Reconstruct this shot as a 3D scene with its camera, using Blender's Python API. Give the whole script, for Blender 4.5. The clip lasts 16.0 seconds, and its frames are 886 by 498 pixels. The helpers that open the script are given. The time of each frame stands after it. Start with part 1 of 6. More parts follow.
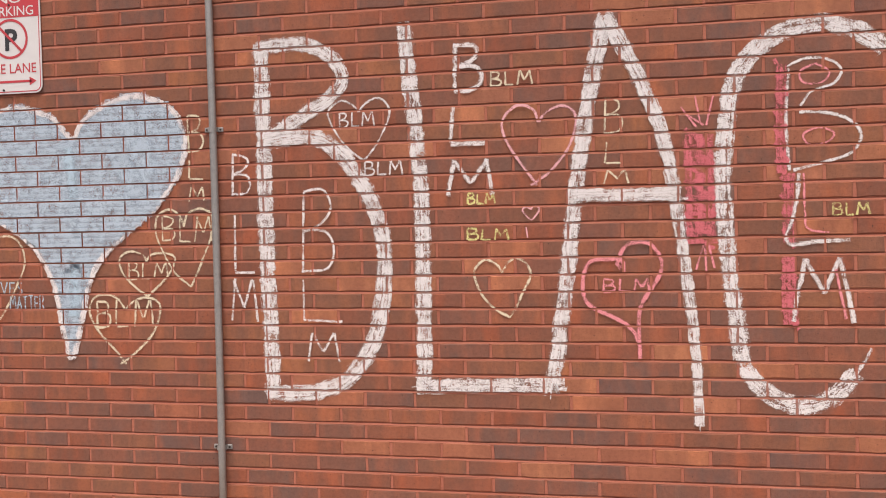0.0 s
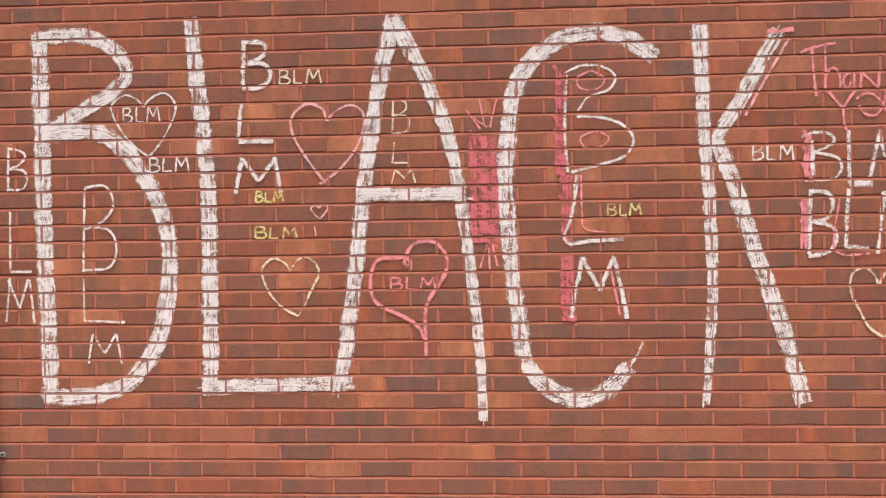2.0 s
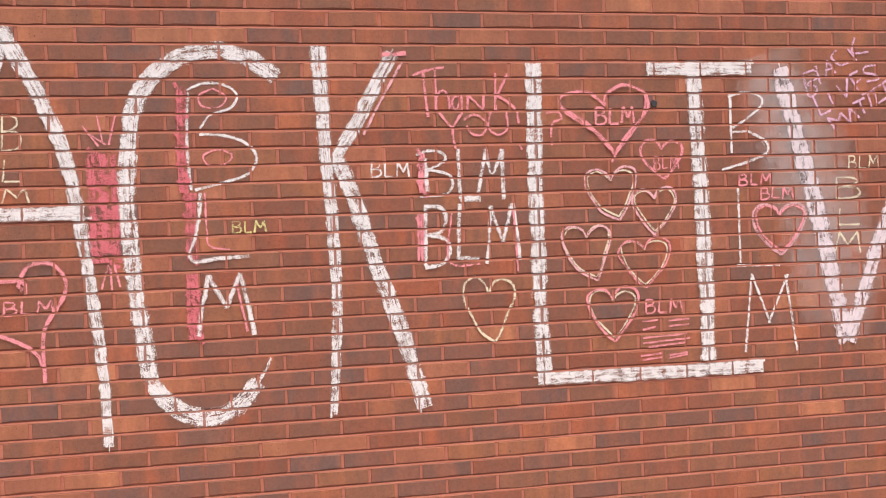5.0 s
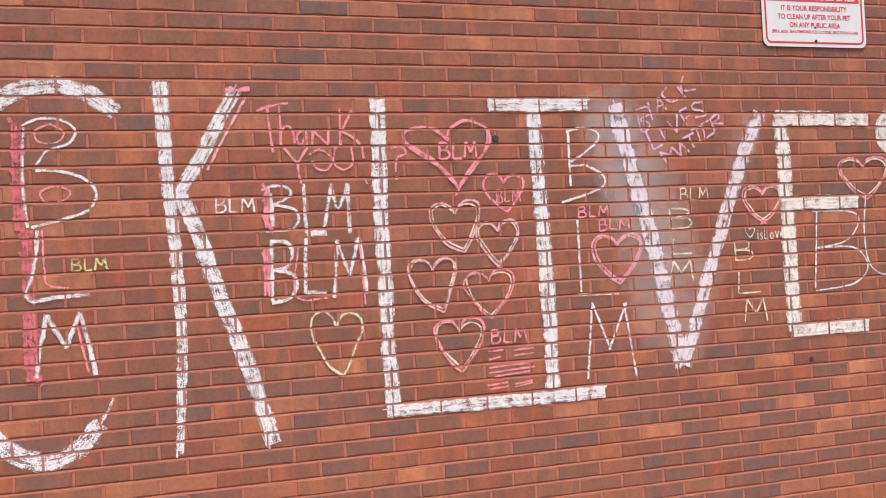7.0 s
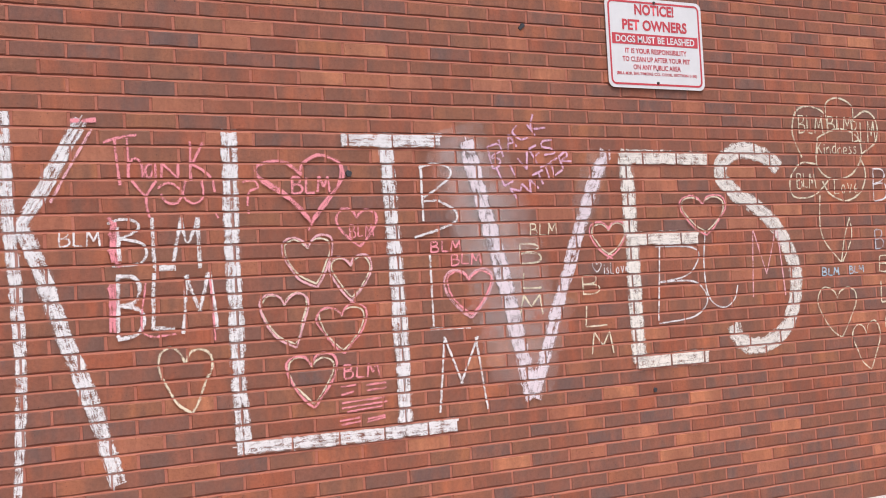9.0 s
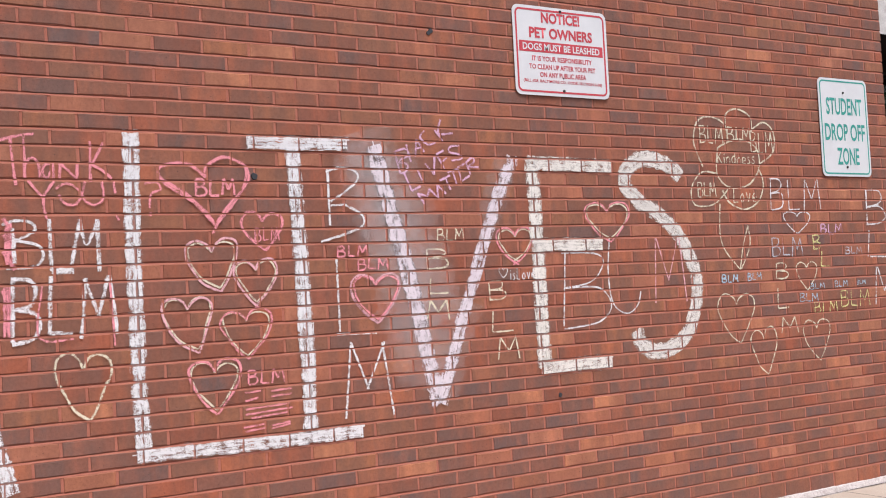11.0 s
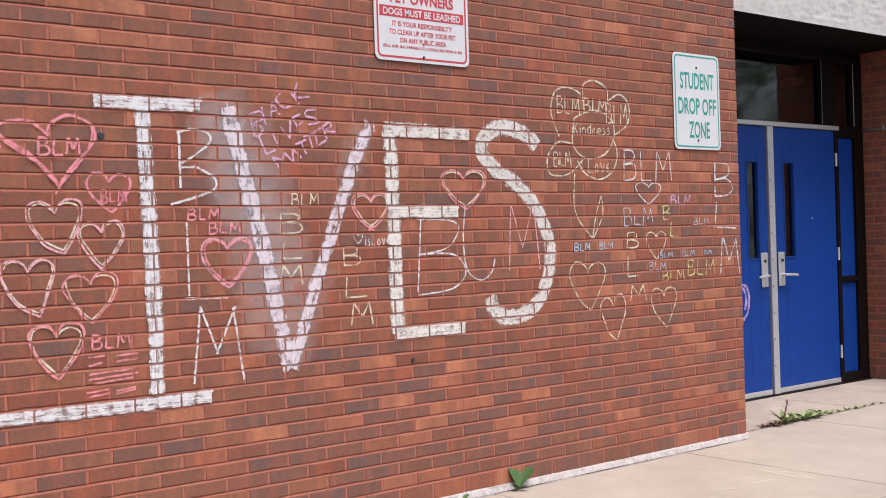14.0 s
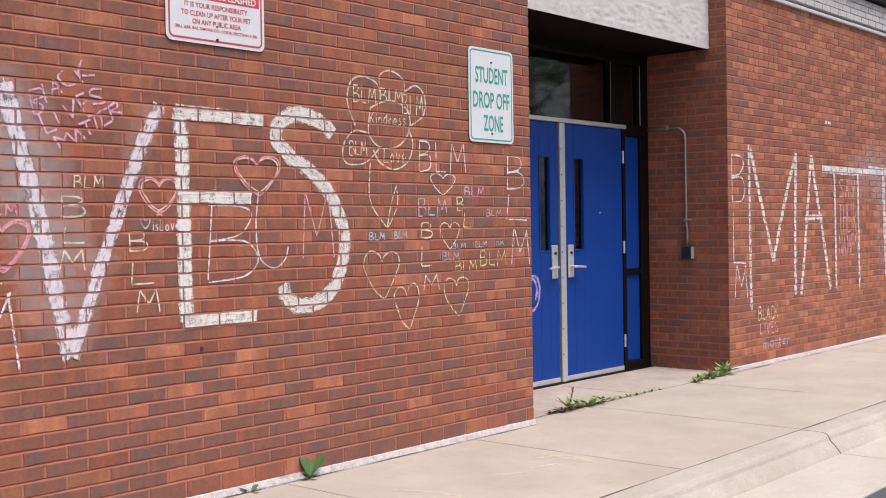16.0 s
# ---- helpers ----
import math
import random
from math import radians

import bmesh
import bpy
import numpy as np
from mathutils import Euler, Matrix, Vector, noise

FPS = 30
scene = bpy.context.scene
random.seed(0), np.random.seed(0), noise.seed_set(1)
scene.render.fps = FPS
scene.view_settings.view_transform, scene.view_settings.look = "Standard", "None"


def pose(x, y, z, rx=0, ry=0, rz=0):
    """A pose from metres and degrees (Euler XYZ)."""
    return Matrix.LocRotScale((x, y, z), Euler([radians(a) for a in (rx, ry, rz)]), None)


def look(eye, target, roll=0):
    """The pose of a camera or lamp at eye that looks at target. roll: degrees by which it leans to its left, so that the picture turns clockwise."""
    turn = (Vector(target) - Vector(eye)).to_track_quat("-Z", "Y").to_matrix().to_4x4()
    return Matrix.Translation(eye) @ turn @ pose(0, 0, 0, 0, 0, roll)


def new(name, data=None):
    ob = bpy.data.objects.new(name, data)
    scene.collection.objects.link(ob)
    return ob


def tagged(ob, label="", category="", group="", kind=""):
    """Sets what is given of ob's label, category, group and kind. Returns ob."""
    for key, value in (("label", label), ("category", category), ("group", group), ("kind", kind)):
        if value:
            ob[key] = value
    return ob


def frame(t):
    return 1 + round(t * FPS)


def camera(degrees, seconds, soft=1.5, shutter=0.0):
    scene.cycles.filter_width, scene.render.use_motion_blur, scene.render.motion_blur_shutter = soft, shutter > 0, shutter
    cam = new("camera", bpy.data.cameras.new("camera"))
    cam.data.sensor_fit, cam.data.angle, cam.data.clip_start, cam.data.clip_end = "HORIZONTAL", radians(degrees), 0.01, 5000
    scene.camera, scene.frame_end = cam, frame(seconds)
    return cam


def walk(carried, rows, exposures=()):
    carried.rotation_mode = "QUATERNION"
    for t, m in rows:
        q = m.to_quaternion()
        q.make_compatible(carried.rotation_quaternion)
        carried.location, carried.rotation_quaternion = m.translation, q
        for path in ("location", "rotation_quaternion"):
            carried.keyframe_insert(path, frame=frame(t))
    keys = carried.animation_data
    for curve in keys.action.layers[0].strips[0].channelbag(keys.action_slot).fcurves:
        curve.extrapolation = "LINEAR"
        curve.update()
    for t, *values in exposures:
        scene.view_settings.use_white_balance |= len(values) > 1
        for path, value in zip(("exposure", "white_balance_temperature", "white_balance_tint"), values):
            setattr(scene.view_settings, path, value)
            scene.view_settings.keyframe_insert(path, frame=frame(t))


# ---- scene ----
cam = camera(42.9, 16.0, soft=1.0)
PATH = [
    (0, (1.466, -4.405, 1.4), (0.983, -2.465, 1.332), -1.3),
    (0.5, (1.485, -4.408, 1.374), (1.067, -2.454, 1.31), -1.1),
    (1, (1.494, -4.411, 1.348), (1.158, -2.44, 1.292), -0.9),
    (1.5, (1.528, -4.408, 1.336), (1.274, -2.424, 1.285), -0.8),
    (2, (1.548, -4.412, 1.322), (1.399, -2.418, 1.28), -0.8),
    (2.5, (1.581, -4.418, 1.318), (1.533, -2.419, 1.277), -0.8),
    (3, (1.617, -4.427, 1.326), (1.671, -2.428, 1.281), -0.9),
    (3.5, (1.638, -4.44, 1.298), (1.804, -2.447, 1.265), -0.7),
    (4, (1.664, -4.451, 1.299), (1.928, -2.469, 1.266), -0.9),
    (4.5, (1.657, -4.457, 1.309), (2.026, -2.492, 1.28), -1.3),
    (5, (1.679, -4.468, 1.304), (2.124, -2.518, 1.284), -2.0),
    (5.2, (1.712, -4.482, 1.304), (2.173, -2.536, 1.287), -2.3),
    (7.3, (1.707, -4.519, 1.29), (2.443, -2.659, 1.328), -2.8),
    (7.5, (1.702, -4.508, 1.313), (2.468, -2.661, 1.349), -2.7),
    (8, (1.705, -4.515, 1.31), (2.529, -2.693, 1.361), -2.9),
    (8.5, (1.718, -4.529, 1.304), (2.592, -2.731, 1.37), -2.8),
    (9, (1.719, -4.536, 1.314), (2.643, -2.763, 1.386), -3.0),
    (9.2, (1.723, -4.545, 1.313), (2.664, -2.782, 1.388), -2.9),
    (11.3, (1.722, -4.511, 1.286), (2.797, -2.826, 1.363), -2.9),
    (11.5, (1.75, -4.547, 1.306), (2.823, -2.86, 1.372), -2.8),
    (12, (1.76, -4.545, 1.308), (2.859, -2.874, 1.362), -2.5),
    (12.5, (1.766, -4.552, 1.308), (2.891, -2.899, 1.35), -2.5),
    (13, (1.779, -4.556, 1.308), (2.934, -2.924, 1.336), -2.4),
    (13.5, (1.779, -4.558, 1.33), (2.974, -2.955, 1.337), -2.2),
    (14, (1.788, -4.567, 1.345), (3.04, -3.007, 1.336), -1.8),
    (14.5, (1.804, -4.569, 1.345), (3.133, -3.075, 1.327), -1.6),
    (15, (1.816, -4.587, 1.338), (3.214, -3.157, 1.314), -1.4),
    (15.5, (1.827, -4.594, 1.337), (3.282, -3.222, 1.307), -1.1),
    (16, (1.83, -4.598, 1.33), (3.332, -3.278, 1.297), -0.9),
]
walk(cam, [(t, look(eye, target, roll)) for t, eye, target, roll in PATH], [(0.0, 0.78, 7000, 15), (3.0, 0.92, 7050, 15), (5.0, 1.00, 6750, 14), (9.0, 0.99, 6200, 12), (12.5, 0.91, 6080, 11), (16.0, 0.90, 6050, 11)])

# ---- world and light: overcast daylight ----
world = bpy.data.worlds.new("overcast_sky")
scene.world = world
world.use_nodes = True
wn, wl = world.node_tree.nodes, world.node_tree.links
sky = wn.new("ShaderNodeTexSky")
sky.sky_type = "NISHITA"
sky.sun_disc = False
sky.sun_elevation, sky.sun_rotation = radians(68), radians(178)
sky.air_density, sky.dust_density, sky.ozone_density = 1.0, 4.0, 1.0
sky_grey = wn.new("ShaderNodeHueSaturation")
sky_grey.inputs["Saturation"].default_value = 0.25
wl.new(sky.outputs[0], sky_grey.inputs["Color"])
wl.new(sky_grey.outputs[0], wn["Background"].inputs["Color"])
wn["Background"].inputs["Strength"].default_value = 0.10
sun_data = bpy.data.lights.new("sun", "SUN")
sun_data.energy, sun_data.angle, sun_data.color = 1.9, radians(22), (1.0, 0.95, 0.89)
sun = new("sun", sun_data)
sun.matrix_world = look((2.8, -9.5, 25), (2, 0, 1))

# ---- helpers of this scene ----
L, COURSE, JOINT, Z0 = 0.2127, 0.0677, 0.0112, 0.056   # brick pitch, course height, joint, first bed
CORNER, FAR_X, FAR_Y, DOOR_Y = 7.972, 11.21, 0.2, 1.05
rng = random.Random(7)


def mesh_of(name, bm):
    me = bpy.data.meshes.new(name)
    bm.normal_update()
    bm.to_mesh(me)
    bm.free()
    return me


def part(name, bm, material, parent=None, label="", smooth=False):
    ob = new(name, mesh_of(name, bm))
    ob.data.materials.append(material)
    if smooth:
        for p in ob.data.polygons:
            p.use_smooth = True
    if parent is not None:
        ob.parent = parent
    if label:
        ob["label"] = label
    return ob


def box(x0, x1, y0, y1, z0, z1, bevel=0.0, bm=None, segments=1):
    one = bmesh.new()
    bmesh.ops.create_cube(one, size=1.0)
    for v in one.verts:
        v.co = ((x0 + x1) / 2 + v.co.x * (x1 - x0), (y0 + y1) / 2 + v.co.y * (y1 - y0), (z0 + z1) / 2 + v.co.z * (z1 - z0))
    if bevel:
        bmesh.ops.bevel(one, geom=one.edges[:], offset=bevel, segments=segments, affect="EDGES", profile=0.5)
    if bm is None:
        return one
    me = mesh_of("piece", one)
    bm.from_mesh(me)
    bpy.data.meshes.remove(me)
    return bm


def tube(points, radius, sides=12, taper=None, bm=None):
    """A round bar along points."""
    bm = bm or bmesh.new()
    pts = [Vector(p) for p in points]
    rings = []
    for i, p in enumerate(pts):
        d = (pts[min(i + 1, len(pts) - 1)] - pts[max(i - 1, 0)]).normalized()
        a = d.orthogonal().normalized() if i == 0 else (rings[-1][1] - d * rings[-1][1].dot(d)).normalized()
        b = d.cross(a)
        r = radius * (taper[i] if taper else 1.0)
        ring = [bm.verts.new(p + (a * math.cos(q) + b * math.sin(q)) * r) for q in [2 * math.pi * k / sides for k in range(sides)]]
        rings.append((ring, a))
    for (r0, _), (r1, _) in zip(rings, rings[1:]):
        for k in range(sides):
            bm.faces.new((r0[k], r0[(k + 1) % sides], r1[(k + 1) % sides], r1[k]))
    bm.faces.new(list(reversed(rings[0][0])))
    bm.faces.new(rings[-1][0])
    return bm


def empty(name, label, category, group="", at=(0, 0, 0)):
    ob = new(name)
    ob.empty_display_size = 0.1
    ob.location = at
    return tagged(ob, label, category, group)


# ---- materials ----
def material(name):
    m = bpy.data.materials.new(name)
    m.use_nodes = True
    n, l = m.node_tree.nodes, m.node_tree.links
    return m, n, l, n["Principled BSDF"]


def noise_node(n, l, scale, detail=4.0, rough=0.6, vector=None):
    t = n.new("ShaderNodeTexNoise")
    t.inputs["Scale"].default_value, t.inputs["Detail"].default_value, t.inputs["Roughness"].default_value = scale, detail, rough
    if vector is not None:
        l.new(vector, t.inputs["Vector"])
    return t.outputs["Fac"]


def ramp(n, l, fac, *stops):
    r = n.new("ShaderNodeValToRGB")
    e = r.color_ramp.elements
    for i, (p, c) in enumerate(stops):
        s = e[i] if i < 2 else e.new(p)
        s.position, s.color = p, (*c, 1) if len(c) == 3 else c
    l.new(fac, r.inputs["Fac"])
    return r.outputs["Color"]


def mixed(n, l, fac, a, b, how="MIX"):
    m = n.new("ShaderNodeMix")
    m.data_type, m.blend_type = "RGBA", how
    for socket, value in ((m.inputs[0], fac), (m.inputs[6], a), (m.inputs[7], b)):
        if isinstance(value, (int, float)):
            socket.default_value = value
        elif isinstance(value, tuple):
            socket.default_value = (*value, 1)
        else:
            l.new(value, socket)
    return m.outputs[2]


def bumped(n, l, bsdf, height, strength=0.3, distance=0.002):
    b = n.new("ShaderNodeBump")
    b.inputs["Strength"].default_value, b.inputs["Distance"].default_value = strength, distance
    l.new(height, b.inputs["Height"])
    l.new(b.outputs[0], bsdf.inputs["Normal"])


def where(n):
    return n.new("ShaderNodeNewGeometry").outputs["Position"]


def plain(name, color, rough=0.5, metal=0.0, vary=0.12, scale=30.0, bump=0.0, fine=400.0, shine=0.5):
    """A painted, cast or metal surface with wear at two scales."""
    m, n, l, b = material(name)
    pos = where(n)
    big, small = noise_node(n, l, scale, 5, 0.65, pos), noise_node(n, l, fine, 2, 0.5, pos)
    dark = tuple(c * (1 - vary) for c in color)
    light = tuple(min(1.0, c * (1 + vary)) for c in color)
    base = ramp(n, l, big, (0.3, dark), (0.7, light))
    base = mixed(n, l, 0.25 * vary / 0.12, base, ramp(n, l, small, (0.35, tuple(c * 0.6 for c in color)), (0.65, light)))
    l.new(base, b.inputs["Base Color"])
    b.inputs["Roughness"].default_value, b.inputs["Metallic"].default_value = rough, metal
    b.inputs["Specular IOR Level"].default_value = shine
    if bump:
        bumped(n, l, b, small, bump, 0.001)
    return m


def brick_material(name, tones, rand, other, flash):
    """Fired clay: a tone for each brick, dark flashed patches, sand grain and pits."""
    m, n, l, b = material(name)
    pos = where(n)
    if rand == "object":
        r = n.new("ShaderNodeObjectInfo").outputs["Random"]
    else:
        r = n.new("ShaderNodeNewGeometry").outputs["Random Per Island"]
    base = ramp(n, l, r, *[(i / (len(tones) - 1), c) for i, c in enumerate(tones)])
    # each brick its own patch of the clay
    shift = n.new("ShaderNodeVectorMath")
    shift.operation = "ADD"
    l.new(pos, shift.inputs[0])
    times = n.new("ShaderNodeMath")
    times.operation = "MULTIPLY"
    times.inputs[1].default_value = 37.0
    l.new(r, times.inputs[0])
    l.new(times.outputs[0], shift.inputs[1])
    stretch = n.new("ShaderNodeVectorMath")
    stretch.operation = "MULTIPLY"
    stretch.inputs[1].default_value = (1.0, 1.0, 0.45)
    l.new(shift.outputs[0], stretch.inputs[0])
    cloud = noise_node(n, l, 11.0, 4, 0.6, stretch.outputs[0])
    mottle = noise_node(n, l, 75.0, 4, 0.65, shift.outputs[0])
    grain = noise_node(n, l, 300.0, 3, 0.65, pos)
    pits = noise_node(n, l, 140.0, 2, 0.5, shift.outputs[0])
    base = mixed(n, l, ramp(n, l, cloud, (0.42, (0, 0, 0)), (0.64, (flash, flash, flash))), base, other)
    # kiln flashing: soft upright bands, darker or paler than the rest of the brick
    upright = n.new("ShaderNodeVectorMath")
    upright.operation = "MULTIPLY"
    upright.inputs[1].default_value = (1.0, 1.0, 0.10)
    l.new(shift.outputs[0], upright.inputs[0])
    bands = noise_node(n, l, 11.0, 3, 0.55, upright.outputs[0])
    base = mixed(n, l, ramp(n, l, bands, (0.44, (0, 0, 0)), (0.62, (0.6, 0.6, 0.6))), base, mixed(n, l, 0.6, base, other))
    base = mixed(n, l, ramp(n, l, bands, (0.34, (0.7, 0.7, 0.7)), (0.48, (0, 0, 0))), base, mixed(n, l, 1.0, base, (1.32, 1.22, 1.14), "MULTIPLY"))
    base = mixed(n, l, ramp(n, l, mottle, (0.32, (0.4, 0.4, 0.4)), (0.55, (0, 0, 0))), base, mixed(n, l, 1.0, base, (0.66, 0.62, 0.60), "MULTIPLY"))
    base = mixed(n, l, ramp(n, l, mottle, (0.58, (0, 0, 0)), (0.78, (0.4, 0.4, 0.4))), base, mixed(n, l, 1.0, base, (1.4, 1.35, 1.3), "MULTIPLY"))
    base = mixed(n, l, ramp(n, l, grain, (0.28, (0.5, 0.5, 0.5)), (0.50, (0, 0, 0))), base, mixed(n, l, 1.0, base, (0.58, 0.54, 0.52), "MULTIPLY"))
    base = mixed(n, l, ramp(n, l, pits, (0.24, (0.85, 0.85, 0.85)), (0.30, (0, 0, 0))), base, (0.035, 0.024, 0.022))
    l.new(base, b.inputs["Base Color"])
    b.inputs["Roughness"].default_value = 0.76
    b.inputs["Specular IOR Level"].default_value = 0.32
    rise = n.new("ShaderNodeMath")
    rise.operation = "ADD"
    l.new(grain, rise.inputs[0])
    l.new(mottle, rise.inputs[1])
    bumped(n, l, b, rise.outputs[0], 0.6, 0.003)
    return m


RED = ((0.236, 0.074, 0.043), (0.322, 0.096, 0.052), (0.238, 0.092, 0.054), (0.268, 0.086, 0.052), (0.356, 0.116, 0.060), (0.262, 0.104, 0.062), (0.330, 0.122, 0.060))
DARK = ((0.148, 0.080, 0.066), (0.180, 0.088, 0.067), (0.142, 0.084, 0.075), (0.200, 0.088, 0.063))
ORANGE = ((0.380, 0.138, 0.074), (0.430, 0.170, 0.092), (0.350, 0.124, 0.072), (0.400, 0.155, 0.092))
KINDS = (("red", RED, (0.165, 0.082, 0.062), 0.55), ("dark", DARK, (0.260, 0.094, 0.060), 0.75), ("orange", ORANGE, (0.25, 0.092, 0.058), 0.5))
CLAYS = {r: [brick_material(f"clay_{nm}_{r}", t, r, o, f) for nm, t, o, f in KINDS] for r in ("object", "island")}


def mortar_material():
    m, n, l, b = material("red_mortar")
    pos = where(n)
    big, grain = noise_node(n, l, 5.0, 5, 0.6, pos), noise_node(n, l, 420.0, 3, 0.6, pos)
    base = ramp(n, l, big, (0.3, (0.355, 0.113, 0.073)), (0.7, (0.455, 0.164, 0.110)))
    base = mixed(n, l, ramp(n, l, grain, (0.35, (0.6, 0.6, 0.6)), (0.6, (0, 0, 0))), base, (0.27, 0.086, 0.058))
    l.new(base, b.inputs["Base Color"])
    b.inputs["Roughness"].default_value = 0.95
    bumped(n, l, b, grain, 0.5, 0.002)
    return m


MORTAR = mortar_material()


def concrete_material(name, light, dark, speckle, scale=1.3, bump=0.35, grit=0.3):
    m, n, l, b = material(name)
    pos = where(n)
    stain, patch, grain = noise_node(n, l, scale, 6, 0.65, pos), noise_node(n, l, 9.0, 5, 0.6, pos), noise_node(n, l, 260.0, 3, 0.6, pos)
    base = ramp(n, l, stain, (0.32, dark), (0.68, light))
    base = mixed(n, l, ramp(n, l, patch, (0.52, (0, 0, 0)), (0.72, (0.4, 0.4, 0.4))), base, dark)
    base = mixed(n, l, ramp(n, l, grain, (0.60, (0, 0, 0)), (0.70, (0.55, 0.55, 0.55))), base, speckle)
    base = mixed(n, l, ramp(n, l, grain, (0.30, (0.6, 0.6, 0.6)), (0.42, (0, 0, 0))), base, tuple(c * 0.6 for c in dark))
    stones = noise_node(n, l, 95.0, 3, 0.7, pos)
    base = mixed(n, l, ramp(n, l, stones, (0.60, (0, 0, 0)), (0.72, (grit, grit, grit))), base, speckle)
    base = mixed(n, l, ramp(n, l, stones, (0.28, (grit, grit, grit)), (0.40, (0, 0, 0))), base, tuple(c * 0.55 for c in dark))
    drops = noise_node(n, l, 3.2, 8, 0.75, pos)
    base = mixed(n, l, ramp(n, l, drops, (0.60, (0, 0, 0)), (0.70, (0.35, 0.35, 0.35))), base, tuple(c * 0.72 for c in dark))
    l.new(base, b.inputs["Base Color"])
    b.inputs["Roughness"].default_value = 0.9
    bumped(n, l, b, grain, bump, 0.002)
    return m


PAVING = concrete_material("pavement_concrete", (0.405, 0.330, 0.270), (0.325, 0.259, 0.209), (0.51, 0.44, 0.38), 1.7)
STEP = concrete_material("step_concrete", (0.42, 0.338, 0.275), (0.29, 0.226, 0.182), (0.52, 0.44, 0.38), 2.6, 0.4)
KERB = concrete_material("kerb_concrete", (0.42, 0.352, 0.295), (0.32, 0.262, 0.213), (0.72, 0.65, 0.58), 2.0, 0.9, 0.7)
BASE_MORTAR = concrete_material("base_mortar", (0.58, 0.51, 0.49), (0.36, 0.30, 0.28), (0.80, 0.75, 0.73), 30.0, 1.0, 1.0)
STUCCO = concrete_material("fascia_roughcast", (0.60, 0.555, 0.53), (0.47, 0.43, 0.41), (0.72, 0.69, 0.67), 9.0, 1.0, 0.6)
GUTTER = concrete_material("gutter_concrete", (0.46, 0.395, 0.335), (0.385, 0.322, 0.268), (0.68, 0.61, 0.54), 2.0, 0.8, 0.6)
ASPHALT = concrete_material("asphalt", (0.075, 0.075, 0.08), (0.045, 0.045, 0.05), (0.30, 0.30, 0.31), 1.0, 0.9)
SOIL = plain("crack_soil", (0.05, 0.042, 0.035), 0.95, 0, 0.3, 60)
WHITE_BRICK = concrete_material("painted_cornice", (0.50, 0.46, 0.45), (0.40, 0.365, 0.355), (0.70, 0.68, 0.66), 4.0, 0.5)
FLASHING = plain("pale_flashing", (0.50, 0.465, 0.45), 0.5, 0.0, 0.1)
BLUE = plain("blue_door_paint", (0.004, 0.040, 0.24), 0.5, 0.0, 0.10, 7.0, 0.05, shine=0.25)
BRONZE = plain("dark_bronze_frame", (0.007, 0.0035, 0.003), 0.6, 0.0, 0.25, shine=0.12)
ALUMINIUM = plain("aluminium", (0.62, 0.61, 0.61), 0.38, 0.6, 0.10, 40.0)
GALVANISED = plain("galvanised_pipe", (0.34, 0.33, 0.33), 0.5, 0.55, 0.18, 25.0, 0.1)
CONDUIT = plain("conduit_steel", (0.36, 0.33, 0.32), 0.45, 0.6, 0.15, 25.0)
BLACK_BOX = plain("black_box", (0.018, 0.016, 0.016), 0.5)
SIGN_WHITE = plain("sign_white", (0.64, 0.62, 0.63), 0.38, 0.0, 0.04, 9.0)
SIGN_RED = plain("sign_red", (0.50, 0.045, 0.06), 0.45, 0.0, 0.06, 9.0)
SIGN_GREEN = plain("sign_green", (0.04, 0.30, 0.25), 0.45, 0.0, 0.06, 9.0)
SIGN_BLACK = plain("sign_black", (0.03, 0.03, 0.035), 0.5, 0.0, 0.1)
BOLT = plain("dark_bolt", (0.06, 0.055, 0.05), 0.45, 0.7, 0.2, 80.0)
INSIDE = plain("inside_plaster", (0.48, 0.36, 0.28), 0.9, 0.0, 0.15, 3.0)
LEAF = plain("weed_leaf", (0.065, 0.125, 0.035), 0.55, 0.0, 0.35, 60.0)
LEAF_PALE = plain("dry_green_leaf", (0.25, 0.30, 0.115), 0.7, 0.0, 0.35, 60.0)
LEAF_DARK = plain("tree_leaf", (0.050, 0.105, 0.022), 0.6, 0.0, 0.35, 2.0)
BARK = plain("bark", (0.14, 0.10, 0.07), 0.9, 0.0, 0.3, 20.0, 0.5)
DRY = plain("dry_weed", (0.14, 0.055, 0.045), 0.8, 0.0, 0.3, 60.0)


def glass_material():
    m, n, l, b = material("window_glass")
    b.inputs["Base Color"].default_value = (0.02, 0.02, 0.02, 1)
    b.inputs["Roughness"].default_value = 0.02
    clear = n.new("ShaderNodeBsdfTransparent")
    clear.inputs[0].default_value = (0.70, 0.68, 0.64, 1)
    gloss = n.new("ShaderNodeBsdfGlossy")
    gloss.inputs["Roughness"].default_value = 0.045
    fres = n.new("ShaderNodeFresnel")
    fres.inputs[0].default_value = 2.15
    mix = n.new("ShaderNodeMixShader")
    l.new(fres.outputs[0], mix.inputs[0])
    l.new(clear.outputs[0], mix.inputs[1])
    l.new(gloss.outputs[0], mix.inputs[2])
    l.new(mix.outputs[0], n["Material Output"].inputs[0])
    return m


GLASS = glass_material()


# ---- ground, kerb and road ----
road = tagged(part("road", box(-400, 400, -400, 400, -0.6, -0.135), ASPHALT), "dark grey asphalt road with pale aggregate", "road", kind="structure")

